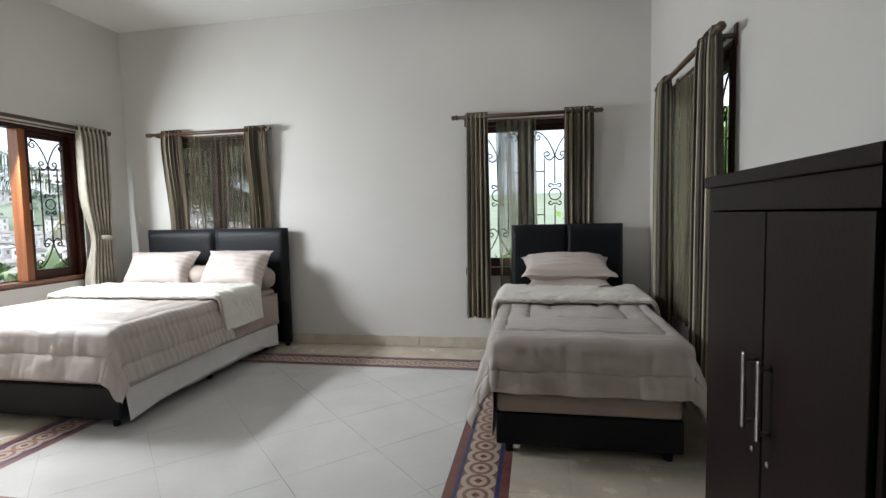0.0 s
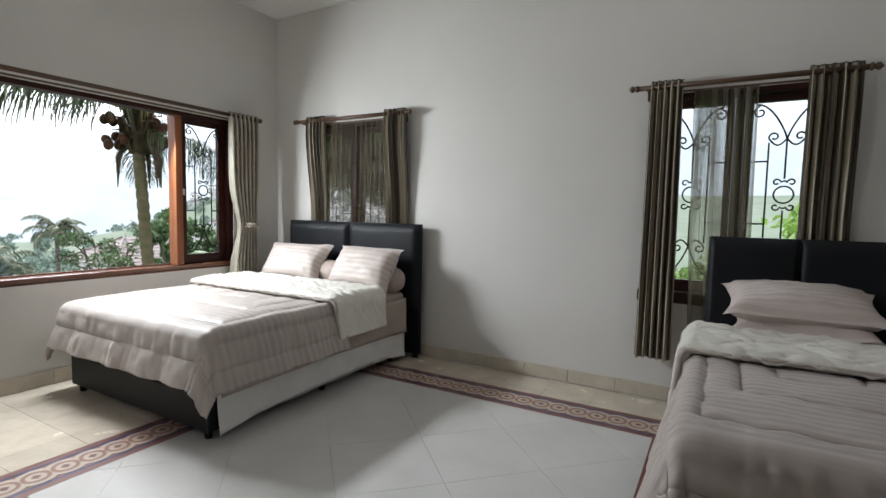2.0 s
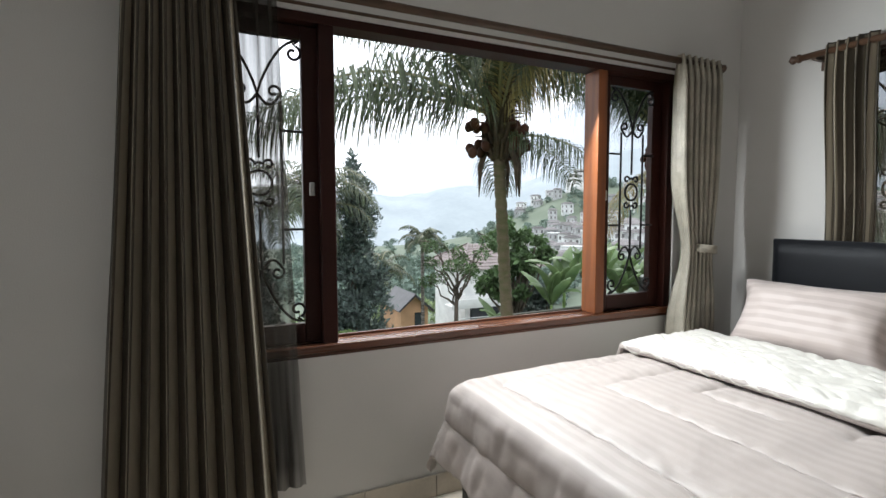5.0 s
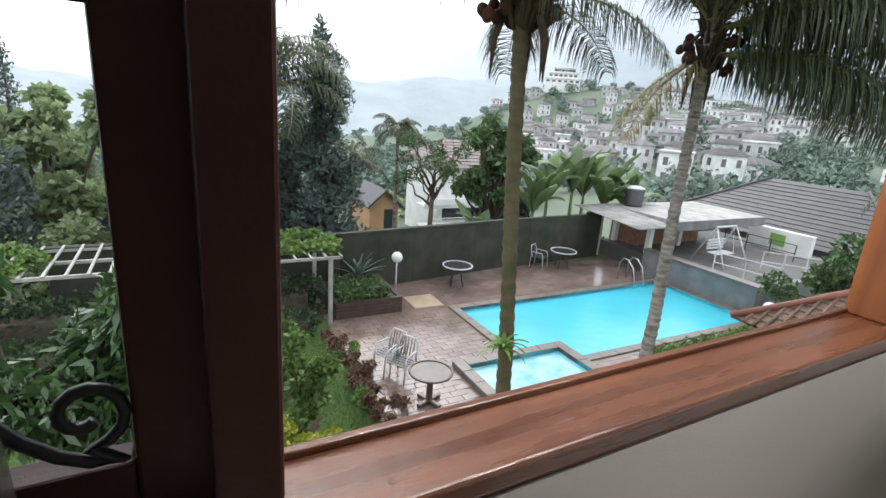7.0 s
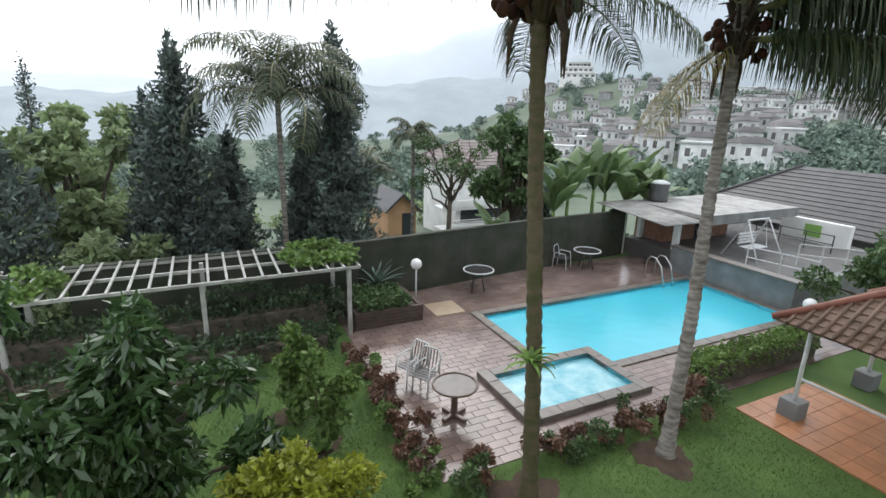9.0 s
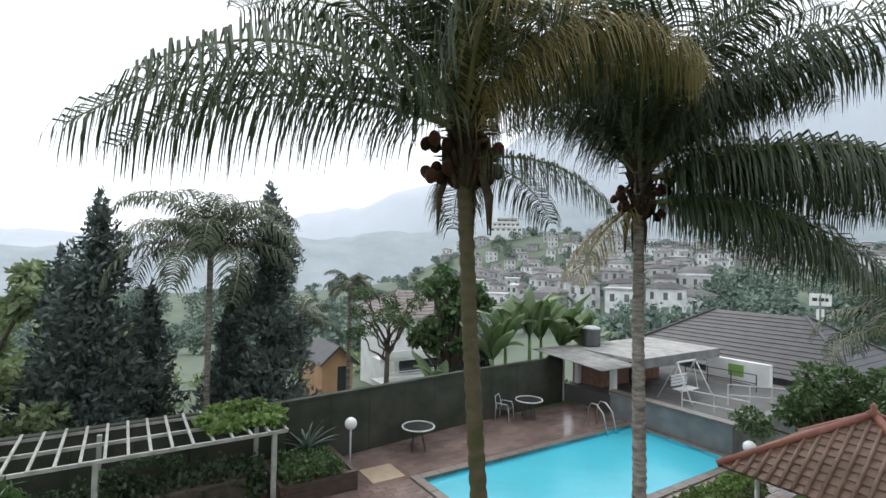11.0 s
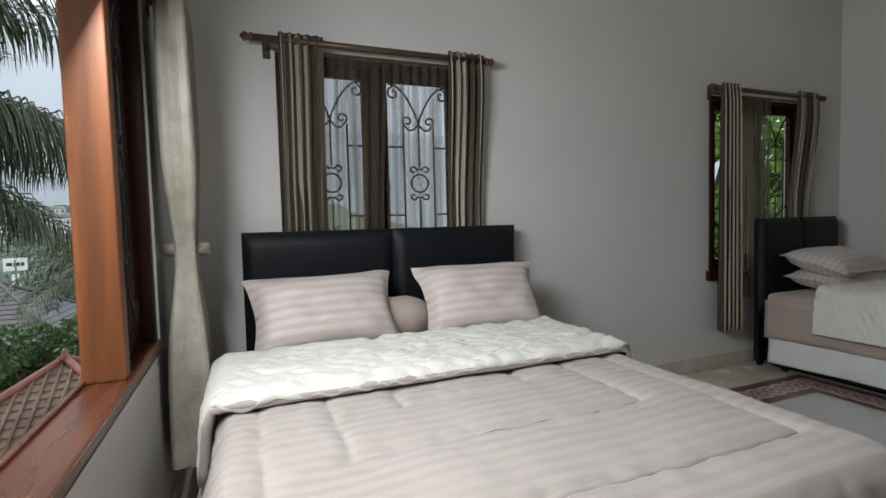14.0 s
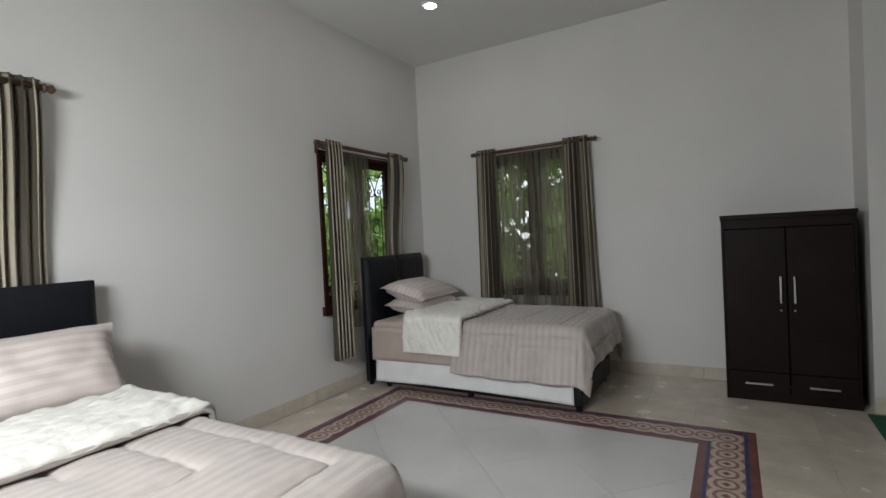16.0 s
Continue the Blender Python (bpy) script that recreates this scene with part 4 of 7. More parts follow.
WOODS = material("far_leaf_haze_tint", (0.16, 0.215, 0.175), 0.9, vary=0.3, scale=0.1, random_hue=0.3)
TOWN_WALL = material("town_wall", (0.54, 0.545, 0.54), 0.85, vary=0.25, scale=0.5, random_hue=0.5)
TOWN_ROOF = material("town_roof", (0.145, 0.135, 0.135), 0.8, vary=0.25, scale=0.5, random_hue=0.5)
SIGN_GREEN = material("green_board", (0.20, 0.36, 0.09), 0.5, vary=0.08)
SIGN_BLACK = material("black_lettering", (0.03, 0.03, 0.03), 0.6)

POOL = (-12.0, -8.15, 4.65, 13.75)
JAC = (-8.63, -7.08, 3.02, 5.82)


def terrain(x, y):
    near = max(0.0, -15.9 - x, y - 16.5)
    if near <= 0:
        return G
    west = max(0.0, -15.9 - x)
    north = max(0.0, y - 16.5)
    az = math.degrees(math.atan2(y + 2.7, -x)) if x < 0 else 90
    d = math.hypot(x, y + 2.7)
    k = min(1, max(0, (az - 28) / 22))
    drop = -min(near, 14) * 0.26
    rise = max(0, d - 90) * 0.074 * k + max(0, d - 330) * 0.10 * k
    rise += 23 * math.exp(-((x + 255) ** 2 + (y - 205) ** 2) / (2 * 48 ** 2))
    return G + drop + rise - (1 - k) * min(12, max(0, d - 40) * 0.12) + 0.35 * noise.noise((x * 0.06, y * 0.06, 0)) * min(1, near / 10)


def cuts(lo, hi, marks, fine_lo, fine_hi, fine, coarse):
    vals, v = set(marks), lo
    while v < hi:
        vals.add(round(v, 3))
        v += fine if fine_lo <= v < fine_hi else coarse
    vals.add(hi)
    return sorted(vals)


xs = cuts(-700, 60, (POOL[0], POOL[1], JAC[0], JAC[1], -15.9), -60, 10, 1.7, 14)
ys = cuts(-160, 700, (POOL[2], POOL[3], JAC[2], JAC[3], 16.5), -20, 70, 1.7, 14)
verts, faces, idx = [], [], {}
for i, x in enumerate(xs):
    for j, y in enumerate(ys):
        idx[i, j] = len(verts)
        verts.append((x, y, terrain(x, y)))
for i in range(len(xs) - 1):
    for j in range(len(ys) - 1):
        cx, cy = (xs[i] + xs[i + 1]) / 2, (ys[j] + ys[j + 1]) / 2
        if any(r[0] < cx < r[1] and r[2] < cy < r[3] for r in (POOL, JAC)):
            continue
        faces.append((idx[i, j], idx[i + 1, j], idx[i + 1, j + 1], idx[i, j + 1]))
gr = tagged(numpy_ob("ground", verts, faces, GRASS, smooth=True), "wet green lawn falling away to the valley", "ground", kind="structure")
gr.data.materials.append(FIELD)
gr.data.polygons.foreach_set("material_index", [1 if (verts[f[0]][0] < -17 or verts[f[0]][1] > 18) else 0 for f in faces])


# ---- foliage builders ----
def leaf_cloud(name, blobs, n, size, mat, parent=None, label="", seed=0, slim=0.55, hang=0.0, shell=0.55):
    """Many small leaves in uneven clumps; blobs: (x, y, z, rx, ry, rz)."""
    rg = np.random.RandomState(seed + 1)
    b = np.array(blobs, float)
    vol = (b[:, 3] * b[:, 4] * b[:, 5]) ** 0.67
    pick = rg.choice(len(b), n, p=vol / vol.sum())
    d = rg.normal(size=(n, 3))
    d /= np.linalg.norm(d, axis=1)[:, None]
    r = shell + (1 - shell) * rg.rand(n) ** 0.6
    r *= 0.86 + 0.26 * np.sin(d[:, 0] * 5 + pick) * np.sin(d[:, 2] * 6 + pick * 2.1)
    c = b[pick, :3] + d * r[:, None] * b[pick, 3:]
    out = d * 0.8 + rg.normal(size=(n, 3)) * 0.55
    out[:, 2] -= hang
    out /= np.linalg.norm(out, axis=1)[:, None]
    side = np.cross(out, rg.normal(size=(n, 3)))
    side /= np.linalg.norm(side, axis=1)[:, None] + 1e-9
    s = size * (0.6 + 0.8 * rg.rand(n))[:, None]
    w = s * slim * 0.5
    p0, p1 = c - out * s * 0.5, c + out * s * 0.5
    v = np.stack([p0, c + side * w, p1, c - side * w], 1).reshape(-1, 3)
    f = np.arange(4 * n).reshape(-1, 4)
    return numpy_ob(name, v.tolist(), f.tolist(), mat, parent, label)


def limb(a, b, r0, r1, bend, rg):
    a, b = Vector(a), Vector(b)
    pts = []
    for i in range(7):
        k = i / 6
        pts.append(a.lerp(b, k) + Vector((rg.uniform(-1, 1), rg.uniform(-1, 1), rg.uniform(-0.4, 0.4))) * bend * math.sin(k * math.pi))
    return pts, [r0 + (r1 - r0) * i / 6 for i in range(7)]


def broad_tree(name, base, blobs, n, size, mat, label, trunk_r=0.12, seed=0, slim=0.5, hang=0.2, bark=None, category="tree", group=""):
    root = thing(name, base, label, category, group)
    rg = random.Random(seed)
    bm = bmesh.new()
    cx, cy, cz = (sum(b[i] for b in blobs) / len(blobs) for i in range(3))
    fork = Vector((cx * 0.3, cy * 0.3, max(0.3, cz * 0.5)))
    pts, rad = limb((0, 0, -0.1), fork, trunk_r * 1.3, trunk_r * 0.8, trunk_r, rg)
    tube(pts, rad, 9, bm)
    for b in blobs:
        pts, rad = limb(fork, b[:3], trunk_r * 0.6, trunk_r * 0.15, 0.12, rg)
        tube(pts, rad, 6, bm)
    part("trunk", bm, bark or BARK_DARK, root, "branching bark-covered trunk", True)
    leaf_cloud("crown", blobs, n, size, mat, root, "uneven leafy crown", seed, slim, hang)
    return root


def clumps(n, centre, spread, r, seed):
    rg = random.Random(seed)
    return [(centre[0] + rg.gauss(0, spread[0]), centre[1] + rg.gauss(0, spread[1]), centre[2] + rg.gauss(0, spread[2]),
             r * rg.uniform(0.6, 1.2), r * rg.uniform(0.6, 1.2), r * rg.uniform(0.5, 1.0)) for _ in range(n)]


def cypress(base, height, width, seed, n=9000, mat=None):
    root = thing("cypress_tree", base, "tall dark conifer with a ragged pointed crown", "tree", "conifers beyond the garden")
    part("trunk", tube([(0, 0, -0.3), (0.05, 0, height * 0.5), (0, 0, height * 0.95)], [0.22, 0.12, 0.03], 8), BARK_DARK, root)
    rg = random.Random(seed)
    blobs = []
    for i in range(46):
        k = (i + 0.5) / 46
        r = width * (1 - k) ** 0.62 * (0.75 if k < 0.08 else 1) * rg.uniform(0.7, 1.1)
        a = rg.uniform(0, 6.28)
        o = r * 0.45
        blobs.append((o * math.cos(a), o * math.sin(a), height * (0.06 + 0.92 * k), r * 0.72 + 0.12, r * 0.72 + 0.12, height * 0.05 + 0.15))
    leaf_cloud("crown", blobs, n, 0.26, mat or LEAF_DARK, root, "dense dark foliage", seed, 0.35, -0.35)
    return root


# ---- palms ----
def frond_mesh(name, length, elev, bend, leaf, pairs, droop, mat, seed, width=0.029):
    """One feather leaf growing along +x: (mesh of ribs and leaflets)."""
    rg = random.Random(seed)
    n = 26
    pts, a = [Vector((0, 0, 0))], elev
    for i in range(n):
        s = (i + 0.5) / n
        ang = radians(elev - bend * s ** 1.35)
        pts.append(pts[-1] + Vector((math.cos(ang), 0.02 * math.sin(seed + s * 3), math.sin(ang))) * (length / n))
    bm = tube(pts, [0.035 * (1 - i / (n + 1)) + 0.006 for i in range(n + 1)], 5)
    v0, v, f = len(bm.verts), [], []
    for p in range(pairs):
        s = 0.10 + 0.90 * (p + rg.uniform(-0.3, 0.3)) / pairs
        s = min(0.995, max(0.06, s))
        q = s * n
        i = min(n - 1, int(q))
        at = pts[i].lerp(pts[i + 1], q - i)
        tan = (pts[i + 1] - pts[i]).normalized()
        L = leaf * (0.45 + 0.75 * math.sin(math.pi * min(1, s * 0.9 + 0.12)) ** 0.8) * rg.uniform(0.85, 1.1)
        for side in (-1, 1):
            d = (Vector((0, side, 0)) * 0.85 + tan * rg.uniform(0.35, 0.6) + Vector((0, 0, rg.uniform(-0.05, 0.25)))).normalized()
            pos, wv = at.copy(), tan.cross(d).normalized().cross(d).normalized()
            w = width * rg.uniform(0.8, 1.15)
            dr = droop * rg.uniform(0.7, 1.3)
            prof = (0.55, 1.0, 0.8, 0.1)
            base = len(v)
            for k in range(4):
                v += [pos + wv * w * 0.5 * prof[k], pos - wv * w * 0.5 * prof[k]]
                if k < 3:
                    pos = pos + d * (L / 3)
                    d = (d + Vector((0, 0, -dr))).normalized()
            f += [(base + 2 * k, base + 2 * k + 2, base + 2 * k + 3, base + 2 * k + 1) for k in range(3)]
    nb = len(bm.faces)
    vs = [bm.verts.new(p) for p in v]
    for q in f:
        bm.faces.new([vs[k] for k in q])
    me = bpy.data.meshes.new(name)
    bm.to_mesh(me)
    bm.free()
    me.materials.append(mat)
    me.materials.append(RACHIS)
    me.polygons.foreach_set("material_index", [1 if k < nb else 0 for k in range(len(me.polygons))])
    return me


COCO = [frond_mesh("coco_leaf", 4.4, 82, 50, 1.05, 84, 0.45, FROND, 1), frond_mesh("coco_leaf", 4.9, 70, 62, 1.2, 92, 0.75, FROND, 2),
        frond_mesh("coco_leaf", 5.1, 52, 66, 1.3, 96, 1.15, FROND, 3), frond_mesh("coco_leaf", 4.7, 20, 62, 1.35, 86, 1.5, FROND, 4),
        frond_mesh("coco_leaf", 4.1, 4, 58, 1.25, 84, 1.6, FROND, 5), frond_mesh("coco_leaf", 3.0, -28, 45, 0.9, 56, 1.0, FROND_OLD, 6),
        frond_mesh("coco_leaf", 4.6, 74, 130, 1.15, 86, 1.2, FROND_OLD, 7)]


def palm_trunk(points, r0, r1):
    pts = [Vector(p) for p in points]
    dense, rad = [], []
    n = 150
    for i in range(n + 1):
        k = i / n * (len(pts) - 1)
        j = min(len(pts) - 2, int(k))
        q = k - j
        p = pts[j].lerp(pts[j + 1], q * q * (3 - 2 * q) * 0.5 + q * 0.5)
        dense.append(p)
        u = i / n
        rad.append((r0 + (r1 - r0) * min(1, u * 1.6)) * (1 + 0.75 * max(0, 1 - u * 9) ** 2) * (1 + (-0.10 if i % 3 == 0 else 0.04)))
    return tube(dense, rad, 14)


def coconut_palm(base, top, crown_up, fronds, nuts, bark, seed, label, extra=()):
    root = thing("coconut_palm", base, label, "palm tree", "coconut palms on the lawn")
    b, t = Vector(base), Vector(top)
    rel = t - b
    part("trunk", palm_trunk([(0, 0, -0.15), rel * 0.35 + Vector((0.05, 0, 0)), rel * 0.7, rel, rel + Vector((0, 0, crown_up))], 0.128, 0.108), bark, root, "ringed grey palm trunk", True)
    rg = random.Random(seed)
    up = rel + Vector((0, 0, crown_up))
    fib = bmesh.new()
    for i in range(64):
        a = rg.uniform(0, 6.28)
        o = Vector((math.cos(a), math.sin(a), 0))
        z = rg.uniform(-1.0, 0.25)
        tube([up + o * 0.13 + Vector((0, 0, z - 0.1)), up + o * 0.28 + Vector((0, 0, z + 0.25)), up + o * 0.45 + Vector((0, 0, z + 0.25))], [0.04, 0.03, 0.008], 5, fib)
    for i in range(5):
        a = rg.uniform(0, 6.28)
        o = Vector((math.cos(a), math.sin(a), 0))
        tube([up + o * 0.2 + Vector((0, 0, -0.75)), up + o * 0.36 + Vector((0, 0, -1.2)), up + o * 0.38 + Vector((0, 0, -1.75))], [0.045, 0.05, 0.006], 5, fib)
    for a in (0.85, 3.95, 2.4):
        o = Vector((math.cos(a), math.sin(a), 0))
        tube([up + o * 0.08 + Vector((0, 0, -0.2)), up + o * 0.30 + Vector((0, 0, -0.45)), up + o * 0.30 + Vector((0, 0, -1.1))], [0.05, 0.04, 0.02], 6, fib)
    part("fibre", fib, FIBRE, root, "brown leaf bases and dry spathes", True)
    for i in range(fronds):
        k = i / (fronds - 1)
        kind = min(2, int(k * 3.1))
        me = COCO[kind]
        o = new("frond", me)
        o.parent = root
        o.matrix_basis = Matrix.Translation(up + Vector((0, 0, 0.35 - 0.6 * k))) @ pose(0, 0, 0, rg.uniform(-25, 25), rg.uniform(-8, 8), i * 137.5 + seed * 40) @ Matrix.Scale(rg.uniform(0.85, 1.05), 4)
    for kind, az, roll, sc in extra:
        o = new("frond", COCO[kind])
        o.parent = root
        o.matrix_basis = Matrix.Translation(up - Vector((0, 0, 0.3 if kind < 4 else 0.7))) @ pose(0, 0, 0, roll, 0, az) @ Matrix.Scale(sc, 4)
    nm = bpy.data.meshes.new("coconut")
    nb = bmesh.new()
    bmesh.ops.create_icosphere(nb, subdivisions=2, radius=0.088)
    for v in nb.verts:
        v.co.z *= 1.25
        v.co.x *= 1 + 0.06 * math.sin(v.co.z * 30)
    nb.to_mesh(nm)
    nb.free()
    nm.materials.append(NUT)
    nm.polygons.foreach_set("use_smooth", [True] * len(nm.polygons))
    for i in range(nuts):
        a = (0.85, 3.95, 2.4)[i % 3] + rg.uniform(-0.95, 0.95)
        o = new("coconut", nm)
        o.parent = root
        c = 0.26 + 0.30 * rg.random()
        o.matrix_basis = Matrix.Translation(up + Vector((c * math.cos(a), c * math.sin(a), -0.98 + 0.58 * rg.random()))) @ pose(0, 0, 0, rg.uniform(-30, 30), rg.uniform(-30, 30), 0)
    return root


P1, P1T = (-5.22, 1.62, G), (-5.63, 1.40, 2.45)
P2, P2T = (-5.06, 4.53, G), (-6.45, 6.45, 2.12)
coconut_palm(P1, P1T, 1.08, 21, 40, MOSS_BARK, 1, "coconut palm with mossy trunk, full crown and clustered nuts",
             ((3, -97, 0, 1.03), (6, 58, 0, 1.0), (6, 44, 6, 0.9), (6, -12, 0, 0.8), (3, -112, 8, 1.0), (3, -70, 5, 0.95), (4, 98, 0, 0.55), (4, 150, 0, 0.6), (4, 25, 0, 0.55)))
coconut_palm(P2, P2T, 1.30, 32, 24, BARK, 5, "leaning coconut palm with grey trunk and drooping crown",
             ((3, 60, 0, 1.1), (4, 40, 0, 1.05), (4, 68, 5, 1.0), (3, 85, -5, 1.0), (4, 57, 0, 1.1), (6, 72, 0, 0.9), (5, -100, 0, 0.8), (5, -130, 0, 0.8), (4, 20, 0, 1.0), (3, 34, 0, 1.15), (3, 50, 10, 1.1), (2, 45, 0, 1.1), (3, 64, -8, 1.1), (3, 25, 0, 1.15), (3, 12, 0, 1.1), (4, 33, 0, 1.15), (2, 30, 0, 1.1), (3, 42, -6, 1.2), (2, 10, 0, 1.1)))

# fern rosette on the first trunk
def rosette(name, at, n, length, w, mat, label, category, up=60, seed=0, bend=70):
    root = thing(name, at, label, category)
    rg = random.Random(seed)
    for i in range(n):
        a, e0 = i * 2.399, up * (1 - i / n) + rg.uniform(-6, 6)
        L = length * rg.uniform(0.75, 1.1)

        def f(u, v, a=a, e0=e0, L=L):
            x = z = 0.0
            for k in range(int(v * 8)):
                ang = radians(e0 - bend * (k / 8) ** 1.3)
                x, z = x + L / 8 * math.cos(ang), z + L / 8 * math.sin(ang)
            ww = w * (1 - v) ** 0.55 * (0.5 + min(0.5, v * 3)) * (u - 0.5)
            return (x * math.cos(a) - ww * math.sin(a), x * math.sin(a) + ww * math.cos(a), z + abs(u - 0.5) * w * 0.35)
        part("leaf", sheet(2, 8, f), mat, root, "", True)
    return root


rosette("bromeliad", (-5.14, 1.34, -2.15), 18, 0.44, 0.085, LEAF_BRIGHT, "yellow-green fern rosette growing on a palm trunk", "plant", 70, 3, 80)
rosette("agave", (-14.2, 2.0, -4.1), 26, 1.0, 0.12, AGAVE, "grey-green agave rosette in the raised bed", "plant", 75, 4, 30)

# ---- pool ----
def rect_ring(x0, x1, y0, y1, w, z0, z1, mat, root, name, bite=None):
    for a in ((x0 - w, x1 + w, y0 - w, y0), (x0 - w, x1 + w, y1, y1 + w), (x0 - w, x0, y0, y1), (x1, x1 + w, y0, y1)):
        a = list(a)
        if bite and a[0] >= x1:
            a[2] = bite[3]
        if bite and a[3] <= y0:
            a[1] = bite[0]
        L, horiz = (a[1] - a[0], True) if a[1] - a[0] > a[3] - a[2] else (a[3] - a[2], False)
        n = max(1, round(L / 0.6))
        for i in range(n):
            p, q = i / n, (i + 1) / n
            if horiz:
                part(name, box(a[0] + L * p + 0.004, a[0] + L * q - 0.004, a[2], a[3], z0, z1, 0.012, segments=1), mat, root)
            else:
                part(name, box(a[0], a[1], a[2] + L * p + 0.004, a[2] + L * q - 0.004, z0, z1, 0.012, segments=1), mat, root)


def basin(name, r, depth, z_water, water, label, w, lip, bite=None):
    root = thing(name, ((r[0] + r[1]) / 2, (r[2] + r[3]) / 2, G), label, "pool")
    hx, hy = (r[1] - r[0]) / 2, (r[3] - r[2]) / 2
    bm = bmesh.new()
    for a in ((-hx - 0.1, -hx, -hy, hy), (hx, hx + 0.1, -hy, hy), (-hx - 0.1, hx + 0.1, -hy - 0.1, -hy), (-hx - 0.1, hx + 0.1, hy, hy + 0.1)):
        if bite:
            cx, cy = (r[0] + r[1]) / 2, (r[2] + r[3]) / 2
            a = list(a)
            if a[0] > 0 and a[0] == hx:
                a[2] = bite[3] - cy + 0.12
            if a[3] == -hy:
                a[1] = bite[0] - cx - 0.12
        box(*a, -depth, lip - 0.02, 0, bm)
    box(-hx, hx, -hy, hy, -depth - 0.1, -depth, 0, bm)
    part("basin", bm, POOL_TILE, root, "turquoise tiled basin")
    part("water", sheet(40, 60, lambda u, v: (-hx + 2 * hx * u, -hy + 2 * hy * v, z_water + 0.006 * noise.noise((u * 14, v * 24, 0)))), water, root, "rippled turquoise water", True)
    rect_ring(-hx, hx, -hy, hy, w, -0.05, lip, COPING, root, "coping_stone", bite and (bite[0] - (r[0] + r[1]) / 2 - 0.31, bite[1], bite[2] - (r[2] + r[3]) / 2, bite[3] - (r[2] + r[3]) / 2 + 0.31))
    return root


basin("swimming_pool", POOL, 1.4, -0.08, WATER, "rectangular turquoise swimming pool with dark stone coping", 0.28, 0.06, JAC)
basin("whirlpool", JAC, 0.8, 0.02, FOAM, "small raised whirlpool bath with pale foaming water", 0.30, 0.14)
ld = thing("pool_ladder", (-12.3, 12.6, G), "pair of curved chrome pool handrails", "ladder")
for y in (-0.25, 0.25):
    part("handrail", tube([(-0.5, y, 0), (-0.5, y, 0.7), (-0.35, y, 0.92), (-0.1, y, 0.92), (0.2, y, 0.65), (0.42, y, -0.1)], 0.024, 8), CHROME, ld, "", True)

# ---- patio paving ----
PX0, PX1, PY0, PY1 = -15.4, -6.1, 0.5, 16.4
pat = thing("pavement", (0, 0, 0), "wet red-brown block paving around the pool", "pavement", kind="structure")
part("bed", box(PX0, POOL[0] - 0.1, PY0, PY1, G - 0.05, G + 0.004), JOINT, pat)
part("bed", box(POOL[1] + 0.1, PX1, JAC[3] + 0.1, PY1, G - 0.05, G + 0.004), JOINT, pat)
part("bed", box(POOL[0] - 0.1, JAC[0] - 0.1, PY0, POOL[2] - 0.1, G - 0.05, G + 0.004), JOINT, pat)
part("bed", box(JAC[0] - 0.1, PX1, PY0, JAC[2] - 0.1, G - 0.05, G + 0.004), JOINT, pat)
part("bed", box(JAC[1] + 0.1, PX1, JAC[2] - 0.1, JAC[3] + 0.1, G - 0.05, G + 0.004), JOINT, pat)
part("bed", box(POOL[0] - 0.1, POOL[1] + 0.1, POOL[3] + 0.1, PY1, G - 0.05, G + 0.004), JOINT, pat)
paver = box(-0.098, 0.098, -0.198, 0.198, -0.03, 0.020, 0.006, segments=1)
pm = bpy.data.meshes.new("paver")
paver.to_mesh(pm)
pm.materials.append(PAVER)
pv = np.array([v.co[:] for v in paver.verts])
pf = [[v.index for v in f.verts] for f in paver.faces]
paver.free()
spots = []
for i in range(int((PX1 - PX0) / 0.2)):
    for j in range(int((PY1 - PY0) / 0.4)):
        x, y = PX1 - 0.1 - i * 0.2, PY0 + 0.2 + j * 0.4 + (0.2 if i % 2 else 0)
        if any(r[0] - w < x < r[1] + w and r[2] - w - 0.05 < y < r[3] + w + 0.05 for r, w in ((POOL, 0.33), (JAC, 0.36))) or y > PY1:
            continue
        spots.append((x, y))
near_spots = [s for s in spots if s[1] < 4.5 and s[0] > -9.5][:300]
chosen = set(near_spots)
for x, y in near_spots:
    o = new("paver", pm)
    o.parent = pat
    o.location = (x, y, G)
vv, ff = [], []
for x, y in spots:
    if (x, y) in chosen:
        continue
    o = len(vv)
    vv += (pv + np.array((x, y, G + 0.002 * noise.noise((x * 3, y * 3, 0))))).tolist()
    ff += [[k + o for k in q] for q in pf]
tagged(numpy_ob("pavers", vv, ff, PAVER, pat), kind="stuff")

pth = thing("garden_path", (0, 0, 0), "wet terracotta tiled garden path", "path", kind="structure")
for i in range(14):
    for j in range(7):
        x, y = -5.55 + i * 0.4, 7.25 + j * 0.4
        part("tile", box(x, x + 0.392, y, y + 0.392, G - 0.03, G + 0.035, 0.004, segments=1), TERRACOTTA, pth)
slab = tagged(mesh_ob("stone_slab", box(-13.4, -12.4, 3.3, 4.3, G - 0.05, G + 0.05, 0.01), material("pale_slab", (0.38, 0.29, 0.20), 0.35, vary=0.15, scale=3)), "pale wet stone slab beside the pool", "paving slab")
